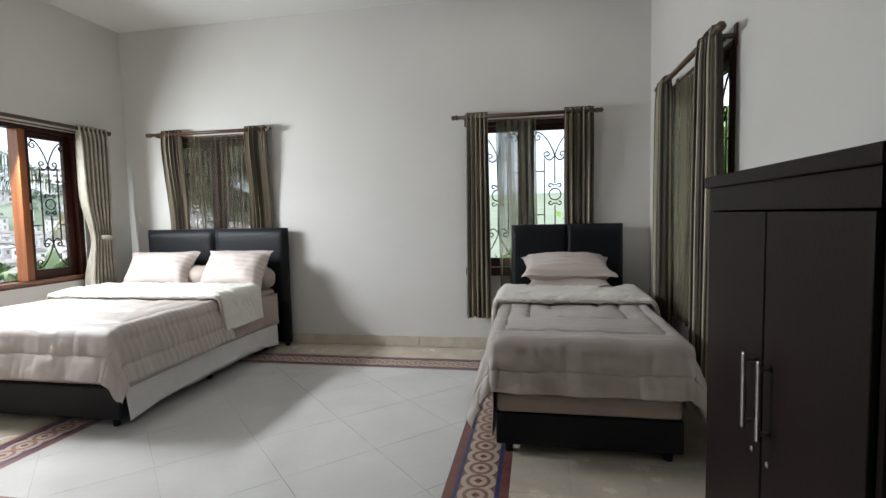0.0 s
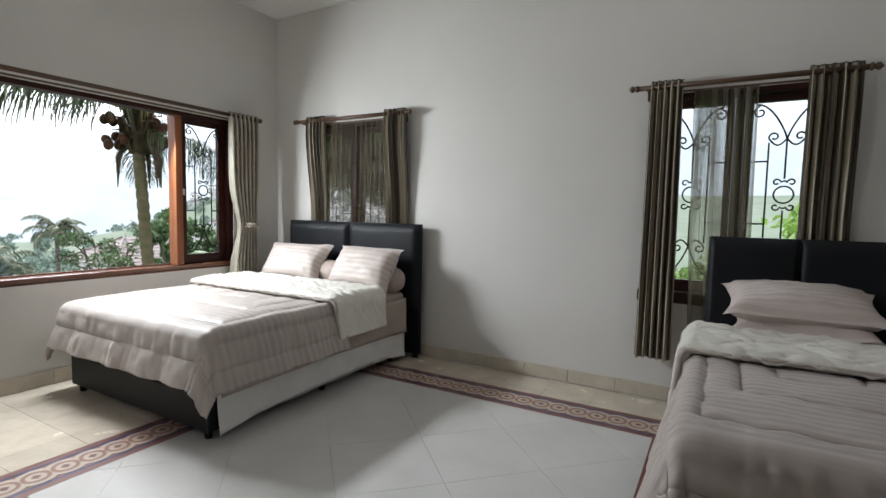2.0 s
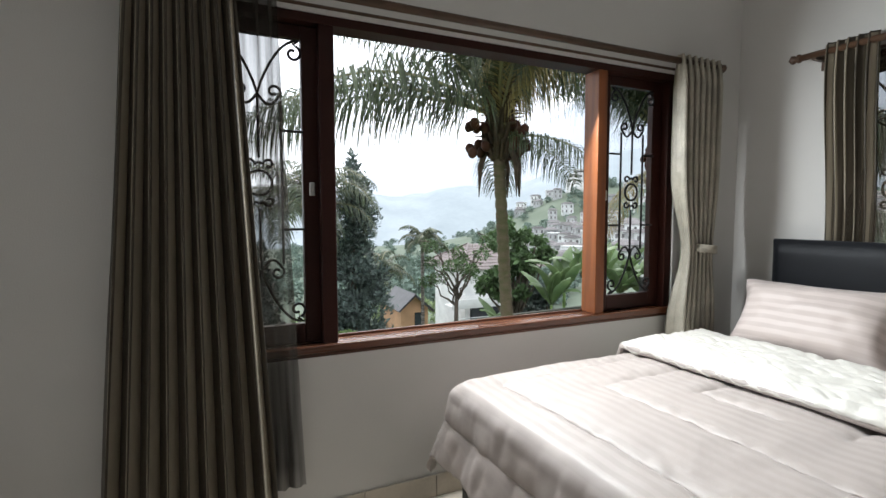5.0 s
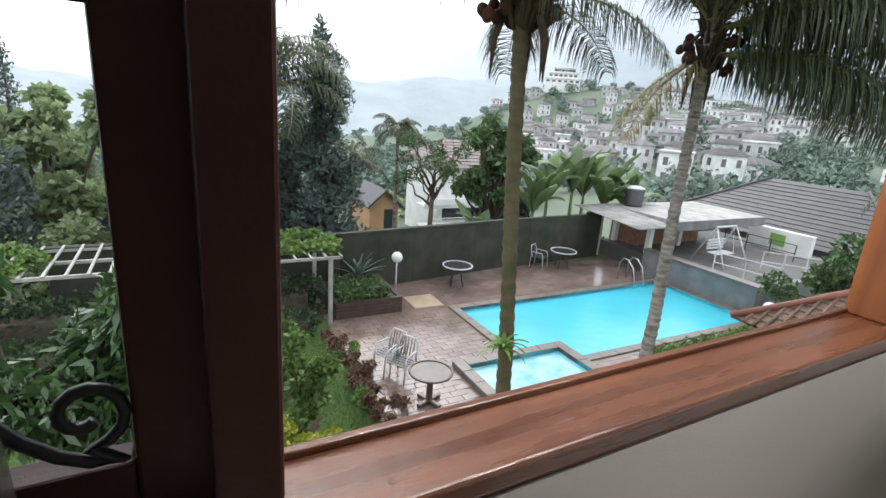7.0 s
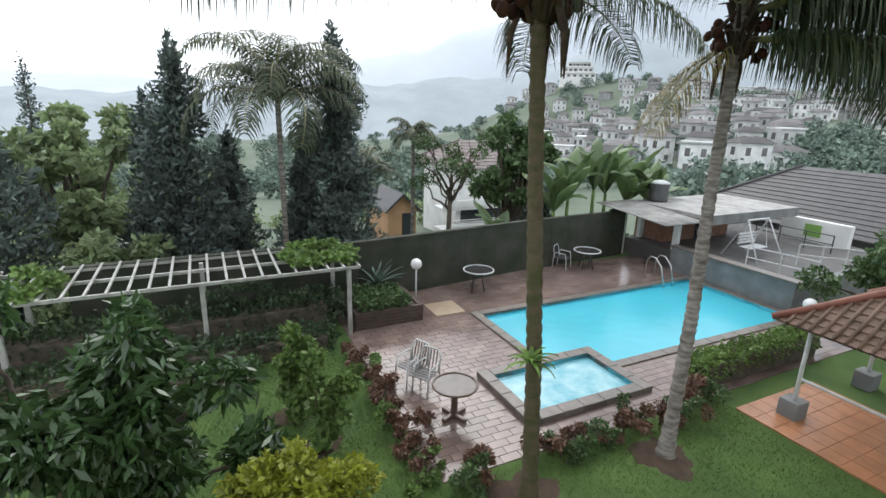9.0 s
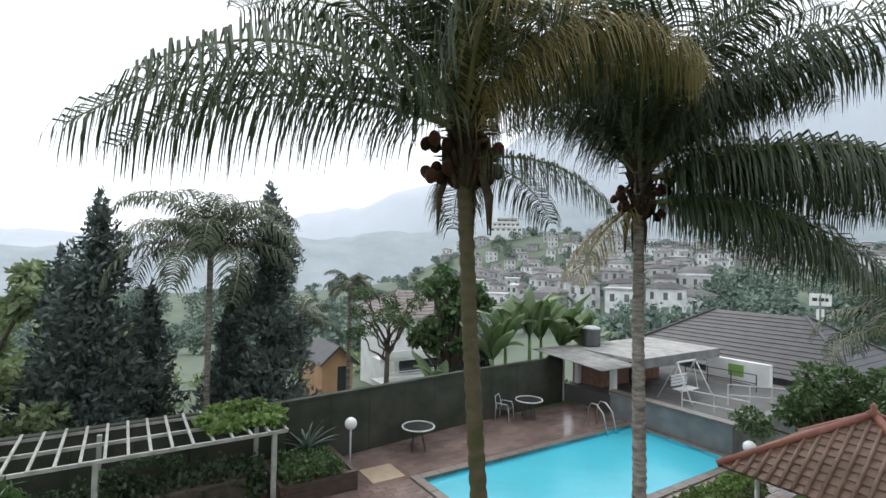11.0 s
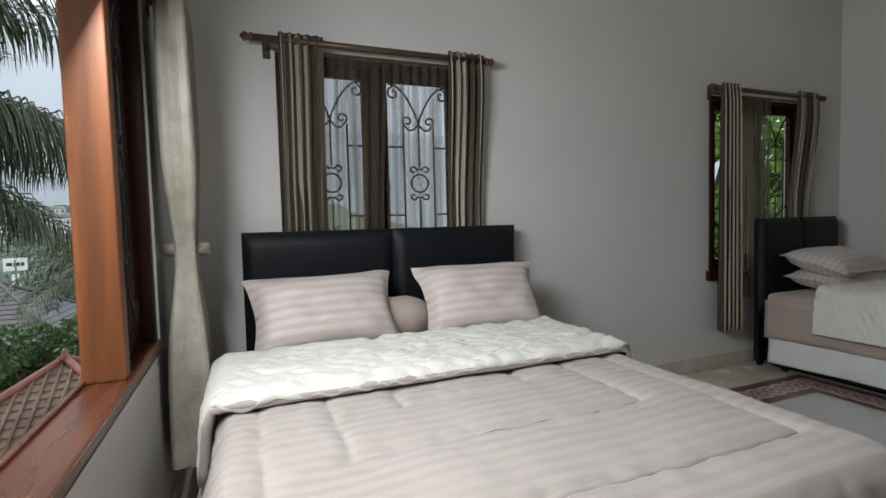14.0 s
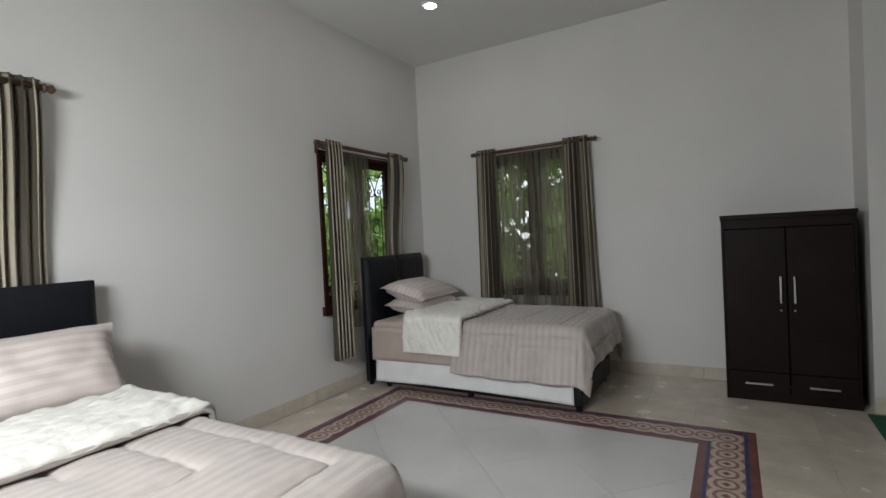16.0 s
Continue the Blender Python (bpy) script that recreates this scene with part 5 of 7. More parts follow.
for px, py, r in ((P1[0], P1[1], 0.85), (P2[0], P2[1], 0.75), (-9.06, -1.5, 0.55), (-7.9, -1.15, 0.5)):
    def soil(u, v, px=px, py=py, r=r):
        a = 2 * math.pi * u
        q = r * v * (0.75 + 0.35 * noise.noise((math.cos(a) * 1.6 + px, math.sin(a) * 1.6 + py, 0)) + 0.10 * noise.noise((math.cos(a) * 6, math.sin(a) * 6, py)))
        return (px + q * math.cos(a), py + q * math.sin(a), G + 0.05 - 0.055 * v ** 2 + 0.008 * noise.noise((u * 30, v * 9, 0)))
    tagged(mesh_ob("soil_patch", sheet(48, 8, soil), SOIL, None, "", True), "bare brown soil around a trunk", "soil")

# ---- garden furniture ----
def round_table(at, r, h, top_mat, label, pedestal=False):
    root = thing("round_table", at, label, "table", "garden tables")
    part("tabletop", lathe([(r * 0.2, h - 0.015), (r - 0.03, h - 0.015), (r - 0.03, h), (0.004, h)], 32), top_mat, root)
    ring = bmesh.new()
    tube([(r * math.cos(a), r * math.sin(a), h) for a in (2 * math.pi * k / 32 for k in range(33))], 0.025, 8, ring, False)
    part("rim", ring, STEEL if not pedestal else TABLE_WOOD, root, "tubular rim", True)
    if pedestal:
        part("pedestal", lathe([(0.10, 0), (0.075, 0.1), (0.06, h - 0.08), (0.14, h - 0.02)], 14), TABLE_WOOD, root, "", True)
        for a in (0, 90, 180, 270):
            o = part("foot", box(0.05, 0.32, -0.05, 0.05, 0.0, 0.09, 0.02), TABLE_WOOD, root)
            o.matrix_basis = pose(0, 0, 0, 0, 0, a + 20)
    else:
        for a in (20, 110, 200, 290):
            c, s = math.cos(radians(a)), math.sin(radians(a))
            part("leg", tube([(0.30 * r * c, 0.30 * r * s, h - 0.02), (0.42 * r * c, 0.42 * r * s, h * 0.5), (0.6 * r * c, 0.6 * r * s, 0)], 0.022, 6), DARK_STEEL, root, "", True)
    return root


def garden_chair(at, turn, label):
    root = thing("garden_chair", at, label, "chair", "garden chairs")
    root.matrix_basis = pose(*at, 0, 0, turn)
    for s in (-1, 1):
        part("side_frame", tube([(s * 0.27, 0.28, 0), (s * 0.27, 0.25, 0.42), (s * 0.27, 0.20, 0.64), (s * 0.27, -0.20, 0.66), (s * 0.25, -0.27, 0.6), (s * 0.25, -0.30, 0)], 0.017, 6), STEEL, root, "", True)
    part("back_frame", tube([(-0.25, -0.22, 0.42), (-0.26, -0.30, 0.75), (-0.18, -0.33, 0.90), (0.18, -0.33, 0.90), (0.26, -0.30, 0.75), (0.25, -0.22, 0.42)], 0.017, 6), STEEL, root, "", True)
    for x in (-0.16, -0.08, 0, 0.08, 0.16):
        part("back_slat", tube([(x, -0.22, 0.44), (x, -0.30, 0.72), (x, -0.325, 0.88)], 0.011, 5), DARK_STEEL, root)
    for y in (-0.18, -0.08, 0.02, 0.12, 0.22):
        part("seat_slat", box(-0.27, 0.27, y - 0.035, y + 0.035, 0.415, 0.43, 0.004, segments=1), DARK_STEEL, root)
    return root


round_table((-14.0, 5.62, G + 0.02), 0.52, 0.74, TABLE_TOP, "round garden table with dark top and white rim")
round_table((-14.6, 11.0, G + 0.02), 0.52, 0.74, TABLE_TOP, "round garden table with dark top and white rim beside a chair")
round_table((-7.70, 1.50, G + 0.02), 0.45, 0.74, WET_TOP, "round brown pedestal table by the stacked chairs", True)
garden_chair((-9.28, 1.22, G + 0.02), 205, "white tubular metal garden chair near the brown table")
garden_chair((-8.86, 1.32, G + 0.02), 215, "white tubular metal garden chair beside the brown table")
garden_chair((-15.0, 10.1, G + 0.02), -60, "white tubular metal garden chair by a round table")


def globe_lamp(at, h, label):
    root = thing("globe_lamp", at, label, "garden lamp", "globe lamps")
    part("post", tube([(0, 0, 0), (0, 0, h - 0.14)], 0.028, 8), STEEL, root, "", True)
    part("collar", lathe([(0.05, h - 0.17), (0.07, h - 0.13)], 12), DARK_STEEL, root, "", True)
    bm = bmesh.new()
    bmesh.ops.create_uvsphere(bm, u_segments=24, v_segments=14, radius=0.18)
    bmesh.ops.translate(bm, vec=(0, 0, h), verts=bm.verts)
    part("globe", bm, GLOBE, root, "white opal globe", True)
    return root


globe_lamp((-13.72, 3.16, G), 1.32, "white opal globe lamp on a thin post by the raised bed")
globe_lamp((-7.2, 12.66, G), 0.98, "white opal globe lamp on a thin post by the pool")

# ---- garden walls ----
bw = thing("boundary_wall", (0, 0, 0), "dark rain-stained concrete boundary wall with capping", "wall", kind="structure")
xs_ = [(-14.5, -6), (-14.5, 1.5), (-15.35, 8.3), (-15.75, 14.0)]
for (xa, ya), (xb, yb) in zip(xs_, xs_[1:]):
    L = math.hypot(xb - xa, yb - ya)
    n = max(1, round(L / 1.3))
    ang = math.degrees(math.atan2(yb - ya, xb - xa))
    for i in range(n):
        o = part("panel", box(L * i / n, L * (i + 1) / n - 0.004, -0.07, 0.07, -0.2, 1.93, 0.006, segments=1), CONCRETE, bw)
        o.matrix_basis = pose(xa, ya, G, 0, 0, ang)
    o = part("capping", box(-0.02, L + 0.02, -0.10, 0.10, 1.935, 2.02, 0.01), CONCRETE, bw)
    o.matrix_basis = pose(xa, ya, G, 0, 0, ang)
rgc = random.Random(48)
blobs = [(-15.45 - 0.1 * (y - 8.3) / 1.4, y, G + 1.9 + rgc.uniform(-0.7, 0.15), 0.16, 0.35, 0.22) for y in (rgc.uniform(10.2, 13.6) for _ in range(14))]
tagged(leaf_cloud("wall_creeper", blobs, 2200, 0.10, LEAF_HEDGE, None, "", 49, 0.7), "dark green creeper hanging over the boundary wall", "creeper", kind="stuff")
rw = thing("retaining_wall", (0, 0, 0), "grey rendered retaining wall behind the pool", "wall", kind="structure")
part("wall", box(-13.2, -8.4, 14.1, 14.4, G - 0.1, G + 0.98, 0.01), GREY_WALL, rw)
part("capping", box(-13.25, -8.35, 14.04, 14.46, G + 0.984, G + 1.06, 0.01), COPING, rw)
part("wall", box(-8.7, -8.4, 14.404, 20, G - 0.1, G + 0.98, 0.01), GREY_WALL, rw)
part("terrace", box(-16, -8.705, 14.404, 23, G - 0.1, G + 0.72), TERRACE, rw, "wet dark concrete terrace")
DARK_BRICK = material("wet_dark_brick", (0.085, 0.058, 0.045), 0.6, vary=0.3, scale=5, bump=0.4, bump_scale=30)
pb = thing("raised_bed", (0, 0, 0), "raised planting bed edged with dark brick", "planter", kind="structure")
for a in ((-14.5, -12.36, 2.70, 2.83), (-12.48, -12.36, 0.9, 2.695), (-14.5, -12.36, 0.78, 0.895)):
    for z in range(5):
        part("brick_course", box(a[0], a[1], a[2], a[3], G + z * 0.105, G + z * 0.105 + 0.098, 0.006, segments=1), DARK_BRICK, pb)
part("soil", box(-14.42, -12.49, 0.9, 2.695, G, G + 0.46), SOIL, pb)


def hedge(x0, x1, y0, y1, h, mat, label, n, size=0.09, seed=0, z=G):
    root = thing("hedge", ((x0 + x1) / 2, (y0 + y1) / 2, z), label, "hedge")
    a, b = (x1 - x0) / 2, (y1 - y0) / 2
    blobs = []
    rg = random.Random(seed)
    step = min(a, b, h) * 0.9
    for i in range(max(1, round(2 * a / step))):
        for j in range(max(1, round(2 * b / step))):
            blobs.append((-a + step * (i + 0.5), -b + step * (j + 0.5), h * 0.5, step * 0.75, step * 0.75, h * 0.5 * rg.uniform(0.9, 1.08)))
    part("twig_core", box(-a * 0.8, a * 0.8, -b * 0.9, b * 0.9, 0.0, h * 0.6, 0.05), BARK_DARK, root, "dark twiggy inside")
    leaf_cloud("foliage", blobs, n, size, mat, root, "clipped leaves", seed, 0.6)
    return root


hedge(-6.95, -6.25, 7.05, 11.9, 0.85, LEAF_LIGHT, "clipped green hedge between pool and path", 9000, 0.10, 1)
hedge(-13.9, -12.5, 0.95, 2.6, 0.42, LEAF_MID, "low green shrubs in the raised bed", 5000, 0.10, 2, G + 0.45)
hedge(-12.2, -11.4, -7.5, 0.2, 0.75, LEAF_HEDGE, "dark clipped hedge below the pergola", 9000, 0.12, 3)
hedge(-13.6, -12.7, -7.5, 0.5, 1.25, LEAF_HEDGE, "dark clipped hedge under the pergola", 9000, 0.12, 4)
hedge(-11.2, -10.6, -4.6, -1.9, 0.55, LEAF_MID, "low round clipped shrubs at the lawn's end", 3500, 0.10, 5)
for i in range(13):
    y = 0.75 + i * 0.5
    if abs(y - P1[1]) < 0.3:
        continue
    s = 0.26 + 0.10 * rnd.random()
    broad_tree("low_shrub", (-5.92 + 0.12 * rnd.random(), y, G), clumps(6, (0, 0, s), (0.2, 0.2, 0.09), s * 0.6, 60 + i), 800, 0.085,
               LEAF_RED if i % 2 else LEAF_MID, "small red-tinged border shrub along the paving", 0.02, 70 + i, category="shrub", group="border shrubs")
for i in range(11):
    x = -6.2 - i * 0.46
    s = 0.22 + 0.10 * rnd.random()
    broad_tree("low_shrub", (x, 0.28 + 0.1 * rnd.random(), G), clumps(6, (0, 0, s), (0.16, 0.2, 0.09), s * 0.6, 90 + i), 800, 0.085,
               LEAF_RED if i % 4 else LEAF_LIGHT, "small red-leaved border shrub beside the lawn", 0.02, 100 + i, category="shrub", group="border shrubs")

# ---- pergola ----
pg = thing("pergola", (0, 0, 0), "long weathered white pergola with vines at its ends", "pergola")
PZ = -2.72
for x in (-14.43, -13.33, -12.23):
    part("beam", box(x - 0.035, x + 0.035, -10.5, 0.9, PZ - 0.10, PZ - 0.02, 0.006, segments=1), PERGOLA, pg)
for i in range(28):
    y = 0.85 - i * 0.405
    part("slat", box(-14.63, -12.08, y - 0.03, y + 0.03, PZ - 0.018, PZ + 0.03, 0.005, segments=1), PERGOLA, pg)
for x, y in ((-12.28, 0.60), (-14.2, 0.60), (-12.28, -2.95), (-14.2, -2.95), (-12.28, -6.8), (-14.2, -6.8)):
    part("post", box(x - 0.055, x + 0.055, y - 0.055, y + 0.055, G - 0.1, PZ - 0.105, 0.01, segments=1), PERGOLA, pg)
vine = leaf_cloud("vine", [(-13.35 + 0.9 * math.sin(i * 2.2), 0.85 - i * 0.16, PZ + 0.12, 0.42, 0.32, 0.13) for i in range(11)], 2300, 0.16, LEAF_LIGHT, None, "", 8, 0.7)
tagged(vine, "light green vine spread over the pergola's end", "vine", kind="stuff")
vine = leaf_cloud("vine", [(-13.2 + 0.9 * math.sin(i * 2.2), -6.0 - i * 0.3, PZ + 0.12, 0.45, 0.35, 0.16) for i in range(18)], 3400, 0.16, LEAF_LIGHT, None, "", 9, 0.7)
tagged(vine, "light green vine creeping over the pergola's slats", "vine", kind="stuff")

# ---- grass ----
rgg = np.random.RandomState(77)
gx, gy = rgg.uniform(-11.3, -2.6, 90000), rgg.uniform(-7.0, 7.2, 90000)
ok = ~((gx < -6.0) & (gy > 0.45)) & (np.hypot(gx - P1[0], gy - P1[1]) > 0.62) & (np.hypot(gx - P2[0], gy - P2[1]) > 0.55)
gx, gy = gx[ok], gy[ok]
ng = len(gx)
ga, gl = rgg.uniform(0, 6.283, ng), rgg.uniform(0.03, 0.075, ng)
lean = rgg.normal(0, 0.028, (ng, 2))
foot_, dx, dy = np.stack([gx, gy, np.full(ng, G)], 1), 0.006 * np.cos(ga), 0.006 * np.sin(ga)
off = np.stack([dx, dy, np.zeros(ng)], 1)
tipv = foot_ + np.stack([lean[:, 0], lean[:, 1], gl], 1)
tagged(numpy_ob("grass", np.stack([foot_ - off, foot_ + off, tipv], 1).reshape(-1, 3).tolist(), np.arange(3 * ng).reshape(-1, 3).tolist(), BLADE),
       "short wet blades of green lawn grass", "grass", kind="stuff")

# ---- garden trees ----
broad_tree("mango_tree", (-6.67, -4.5, G), clumps(26, (0.05, 0.35, 2.05), (0.30, 0.86, 0.62), 0.62, 31), 11500, 0.25, LEAF_MANGO,
           "mango tree with long glossy dark leaves", 0.11, 32, 0.30, 0.55)
broad_tree("small_tree", (-5.30, -1.40, G), clumps(16, (0.0, -0.85, 1.12), (0.28, 0.60, 0.30), 0.36, 33), 5600, 0.11, LEAF_YELLOW,
           "small spreading tree with yellow-green leaves", 0.05, 34)
broad_tree("garden_shrub", (-8.98, -1.42, G), clumps(14, (0, 0, 1.15), (0.15, 0.15, 0.55), 0.27, 135), 3300, 0.15, LEAF_LIGHT,
           "upright leafy green shrub on the lawn", 0.05, 35, category="shrub")
broad_tree("garden_shrub", (-7.69, -1.08, G), clumps(13, (0, 0, 0.92), (0.15, 0.15, 0.45), 0.25, 136), 3000, 0.14, LEAF_LIGHT,
           "upright leafy green shrub near the paving", 0.05, 36, category="shrub")

# clipped cloud tree under the pergola
broad_tree("topiary_tree", (-13.2, -2.1, G), [(0.0, 0.0, 1.52, 0.42, 0.42, 0.13), (0.05, -0.55, 1.32, 0.34, 0.36, 0.12), (0.0, 0.52, 1.36, 0.34, 0.38, 0.12), (-0.1, -0.25, 1.05, 0.28, 0.30, 0.10)],
           2600, 0.07, LEAF_HEDGE, "small topiary tree clipped into flat green cushions", 0.05, 37)

# ---- beyond the wall: conifers and palms ----
cypress((-19.0, -3.2, -8.2), 11.5, 2.5, 41, 20000)
cypress((-19.4, 2.05, -8.3), 12.5, 2.8, 42, 24000)
cypress((-17.6, -8.4, -7.6), 11.6, 2.3, 43, 15000)
cypress((-20.6, -4.3, -8.6), 10.2, 1.9, 44, 12000)
cypress((-21.0, -1.7, -8.6), 9.0, 1.9, 45, 12000)
cypress((-20.5, 0.9, -8.6), 8.6, 1.6, 46, 10000)
cypress((-38.0, -11.6, -12), 16.0, 1.6, 47, 6000)
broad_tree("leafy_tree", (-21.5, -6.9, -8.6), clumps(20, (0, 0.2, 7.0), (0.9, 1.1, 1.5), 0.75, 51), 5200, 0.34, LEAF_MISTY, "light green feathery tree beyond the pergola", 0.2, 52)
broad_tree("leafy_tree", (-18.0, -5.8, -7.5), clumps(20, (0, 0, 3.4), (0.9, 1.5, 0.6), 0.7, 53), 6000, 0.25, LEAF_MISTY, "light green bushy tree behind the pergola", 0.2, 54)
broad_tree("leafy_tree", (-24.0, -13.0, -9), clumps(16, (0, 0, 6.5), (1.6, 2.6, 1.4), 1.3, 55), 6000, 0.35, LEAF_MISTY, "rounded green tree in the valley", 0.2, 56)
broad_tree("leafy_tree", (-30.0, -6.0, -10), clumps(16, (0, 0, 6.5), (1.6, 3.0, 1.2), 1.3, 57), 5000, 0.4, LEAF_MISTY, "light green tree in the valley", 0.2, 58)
broad_tree("leafy_tree", (-21.0, 11.5, -8.6), clumps(26, (0, 0, 7.6), (0.6, 0.85, 1.3), 0.65, 59), 6000, 0.30, LEAF_MID, "olive green tree behind the wall", 0.2, 60)
broad_tree("leafy_tree", (-22.0, 14.0, -8.8), clumps(20, (0, 0, 5.0), (0.5, 0.8, 0.9), 0.8, 61), 9000, 0.22, LEAF_DARK, "dark green tree behind the wall", 0.2, 62)
broad_tree("garden_bush", (-6.0, 14.6, G), clumps(12, (0, 0, 1.9), (0.8, 0.9, 0.45), 0.75, 63), 6500, 0.16, LEAF_MID, "rounded green bush behind the gazebo", 0.1, 64, category="bush")
broad_tree("garden_bush", (-3.2, 15.0, G), clumps(14, (0, 0, 2.4), (1.2, 0.9, 0.8), 0.9, 65), 7000, 0.18, LEAF_MID, "large green bush behind the gazebo", 0.1, 66, category="bush")

# bare-branched tree
bt = thing("bare_tree", (-20.5, 7.6, -8.5), "thinly leaved tree with spreading bare branches", "tree")
rgb, bm = random.Random(70), bmesh.new()
tube([(0, 0, 0), (0.1, 0, 3.5), (0, 0.1, 6.0)], [0.2, 0.14, 0.10], 8, bm)
tips = []
for i in range(13):
    a, z = i * 2.4, rgb.uniform(5.2, 6.3)
    tip = (1.5 * math.cos(a) * rgb.uniform(0.5, 1), 1.9 * math.sin(a) * rgb.uniform(0.5, 1), z + rgb.uniform(1.0, 2.8))
    pts, rad = limb((0, 0.1, z), tip, 0.07, 0.015, 0.2, rgb)
    tube(pts, rad, 5, bm)
    tips.append((*tip, 0.5, 0.5, 0.4))
    for k in range(3):
        t2 = (tip[0] + rgb.uniform(-0.7, 0.7), tip[1] + rgb.uniform(-0.7, 0.7), tip[2] + rgb.uniform(-0.3, 0.7))
        pts, rad = limb(pts[4], t2, 0.03, 0.008, 0.08, rgb)
        tube(pts, rad, 4, bm)
part("trunk", bm, BARK_DARK, bt, "grey branches", True)
leaf_cloud("crown", tips, 3200, 0.13, LEAF_MID, bt, "sparse leaves", 71)


def feather_palm(at, height, crown_len, n, seed, label, r=0.13):
    root = thing("feather_palm", at, label, "palm tree")
    part("trunk", palm_trunk([(0, 0, 0), (0.05, 0, height * 0.5), (0, 0, height)], r, r * 0.75), BARK, root, "slender ringed trunk", True)
    kinds = [frond_mesh("feather_leaf", crown_len, e, b, crown_len * 0.24, 42, 0.9, FROND, seed + k, 0.045) for k, (e, b) in enumerate(((80, 125), (58, 135), (30, 115)))]
    rg = random.Random(seed)
    for i in range(n):
        o = new("frond", kinds[min(2, i * 3 // n)])
        o.parent = root
        o.matrix_basis = Matrix.Translation((0, 0, height)) @ pose(0, 0, 0, rg.uniform(-20, 20), rg.uniform(-6, 6), i * 137.5) @ Matrix.Scale(rg.uniform(0.85, 1.1), 4)
    return root


feather_palm((-18.6, -0.1, -8.0), 9.5, 4.0, 28, 81, "tall slender palm with a drooping feathery crown")
feather_palm((-21.5, 6.2, -8.6), 8.6, 1.7, 14, 82, "slender palm behind the boundary wall", 0.12)
feather_palm((-23.5, 4.6, -9), 7.2, 2.4, 14, 83, "palm with drooping grey-green crown")
feather_palm((-4.8, 18.0, G), 4.0, 3.5, 24, 84, "bushy palm beyond the gazebo", 0.16)


# bananas
def banana(at, h, n, seed, label):
    root = thing("banana_plant", at, label, "banana plant", "banana clump")
    part("stem", tube([(0, 0, -0.2), (0.03, 0, h * 0.5), (0, 0, h)], [0.13, 0.11, 0.07], 9), LEAF_LIGHT, root, "pale green stem", True)
    rg = random.Random(seed)
    for i in range(n):
        a, e0, L = i * 2.399 + rg.uniform(-0.3, 0.3), rg.uniform(52, 88), rg.uniform(1.7, 2.9)

        def f(u, v, a=a, e0=e0, L=L, k=i):
            x = z = 0.0
            m = int(round(v * 12))
            for q in range(m):
                ang = radians(e0 - (45 + 60 * (k % 4) / 3) * (q / 12) ** 1.8)
                x, z = x + L / 12 * math.cos(ang), z + L / 12 * math.sin(ang)
            ww = 0.60 * max(0.03, math.sin(math.pi * min(1, max(0, v - 0.12) / 0.88)) ** 0.6) * (u - 0.5) * 1.0
            rag = 0.05 * noise.noise((v * 14, u * 3, k)) * abs(u - 0.5) * 2
            return (x * math.cos(a) - ww * math.sin(a), x * math.sin(a) + ww * math.cos(a), h + z - abs(u - 0.5) * 0.20 + rag)
        part("leaf", sheet(4, 12, f), LEAF_BANANA, root, "", True)
    return root


for i, (x, y, h) in enumerate(((-17.2, 11.2, 2.6), (-17.4, 12.1, 3.1), (-17.0, 13.2, 3.5), (-17.6, 14.5, 3.2), (-17.2, 15.4, 2.8), (-17.8, 16.2, 3.2), (-17.0, 16.9, 2.6))):
    banana((x, y, -7.0), h + 1.5, 10, 90 + i, "tall banana plant with ragged green leaves behind the wall")
banana((-19.0, 9.6, -8.4), 3.6, 6, 99, "young banana plant with broad upright leaves")

# trees filling the valley beyond the conifers, their leaf colour paled for mist
rgv = random.Random(46)
blobs = [(rgv.uniform(-48, -25), rgv.uniform(-14, 16), rgv.uniform(-10.5, -6.5), rgv.uniform(1.0, 2.0), rgv.uniform(1.0, 2.0), rgv.uniform(0.9, 1.7)) for _ in range(90)]
blobs = [b for b in blobs if not (-41 < b[0] < -28 and 6.5 < b[1])]
tagged(leaf_cloud("valley_trees", blobs, 22000, 0.42, LEAF_MISTY, None, "", 47, 0.6), "green trees crowded in the valley, paled for mist", "trees", kind="stuff")

# undergrowth on the bank behind the wall
rgu = random.Random(44)
blobs = [(rgu.uniform(-20.5, -16.6), rgu.uniform(8.5, 22.0), rgu.uniform(-7.4, -5.2), rgu.uniform(0.5, 1.0), rgu.uniform(0.5, 1.0), rgu.uniform(0.5, 0.9)) for _ in range(130)]
tagged(leaf_cloud("undergrowth", blobs, 20000, 0.24, LEAF_MID, None, "", 45, 0.6), "dense green undergrowth on the bank behind the wall", "undergrowth", kind="stuff")


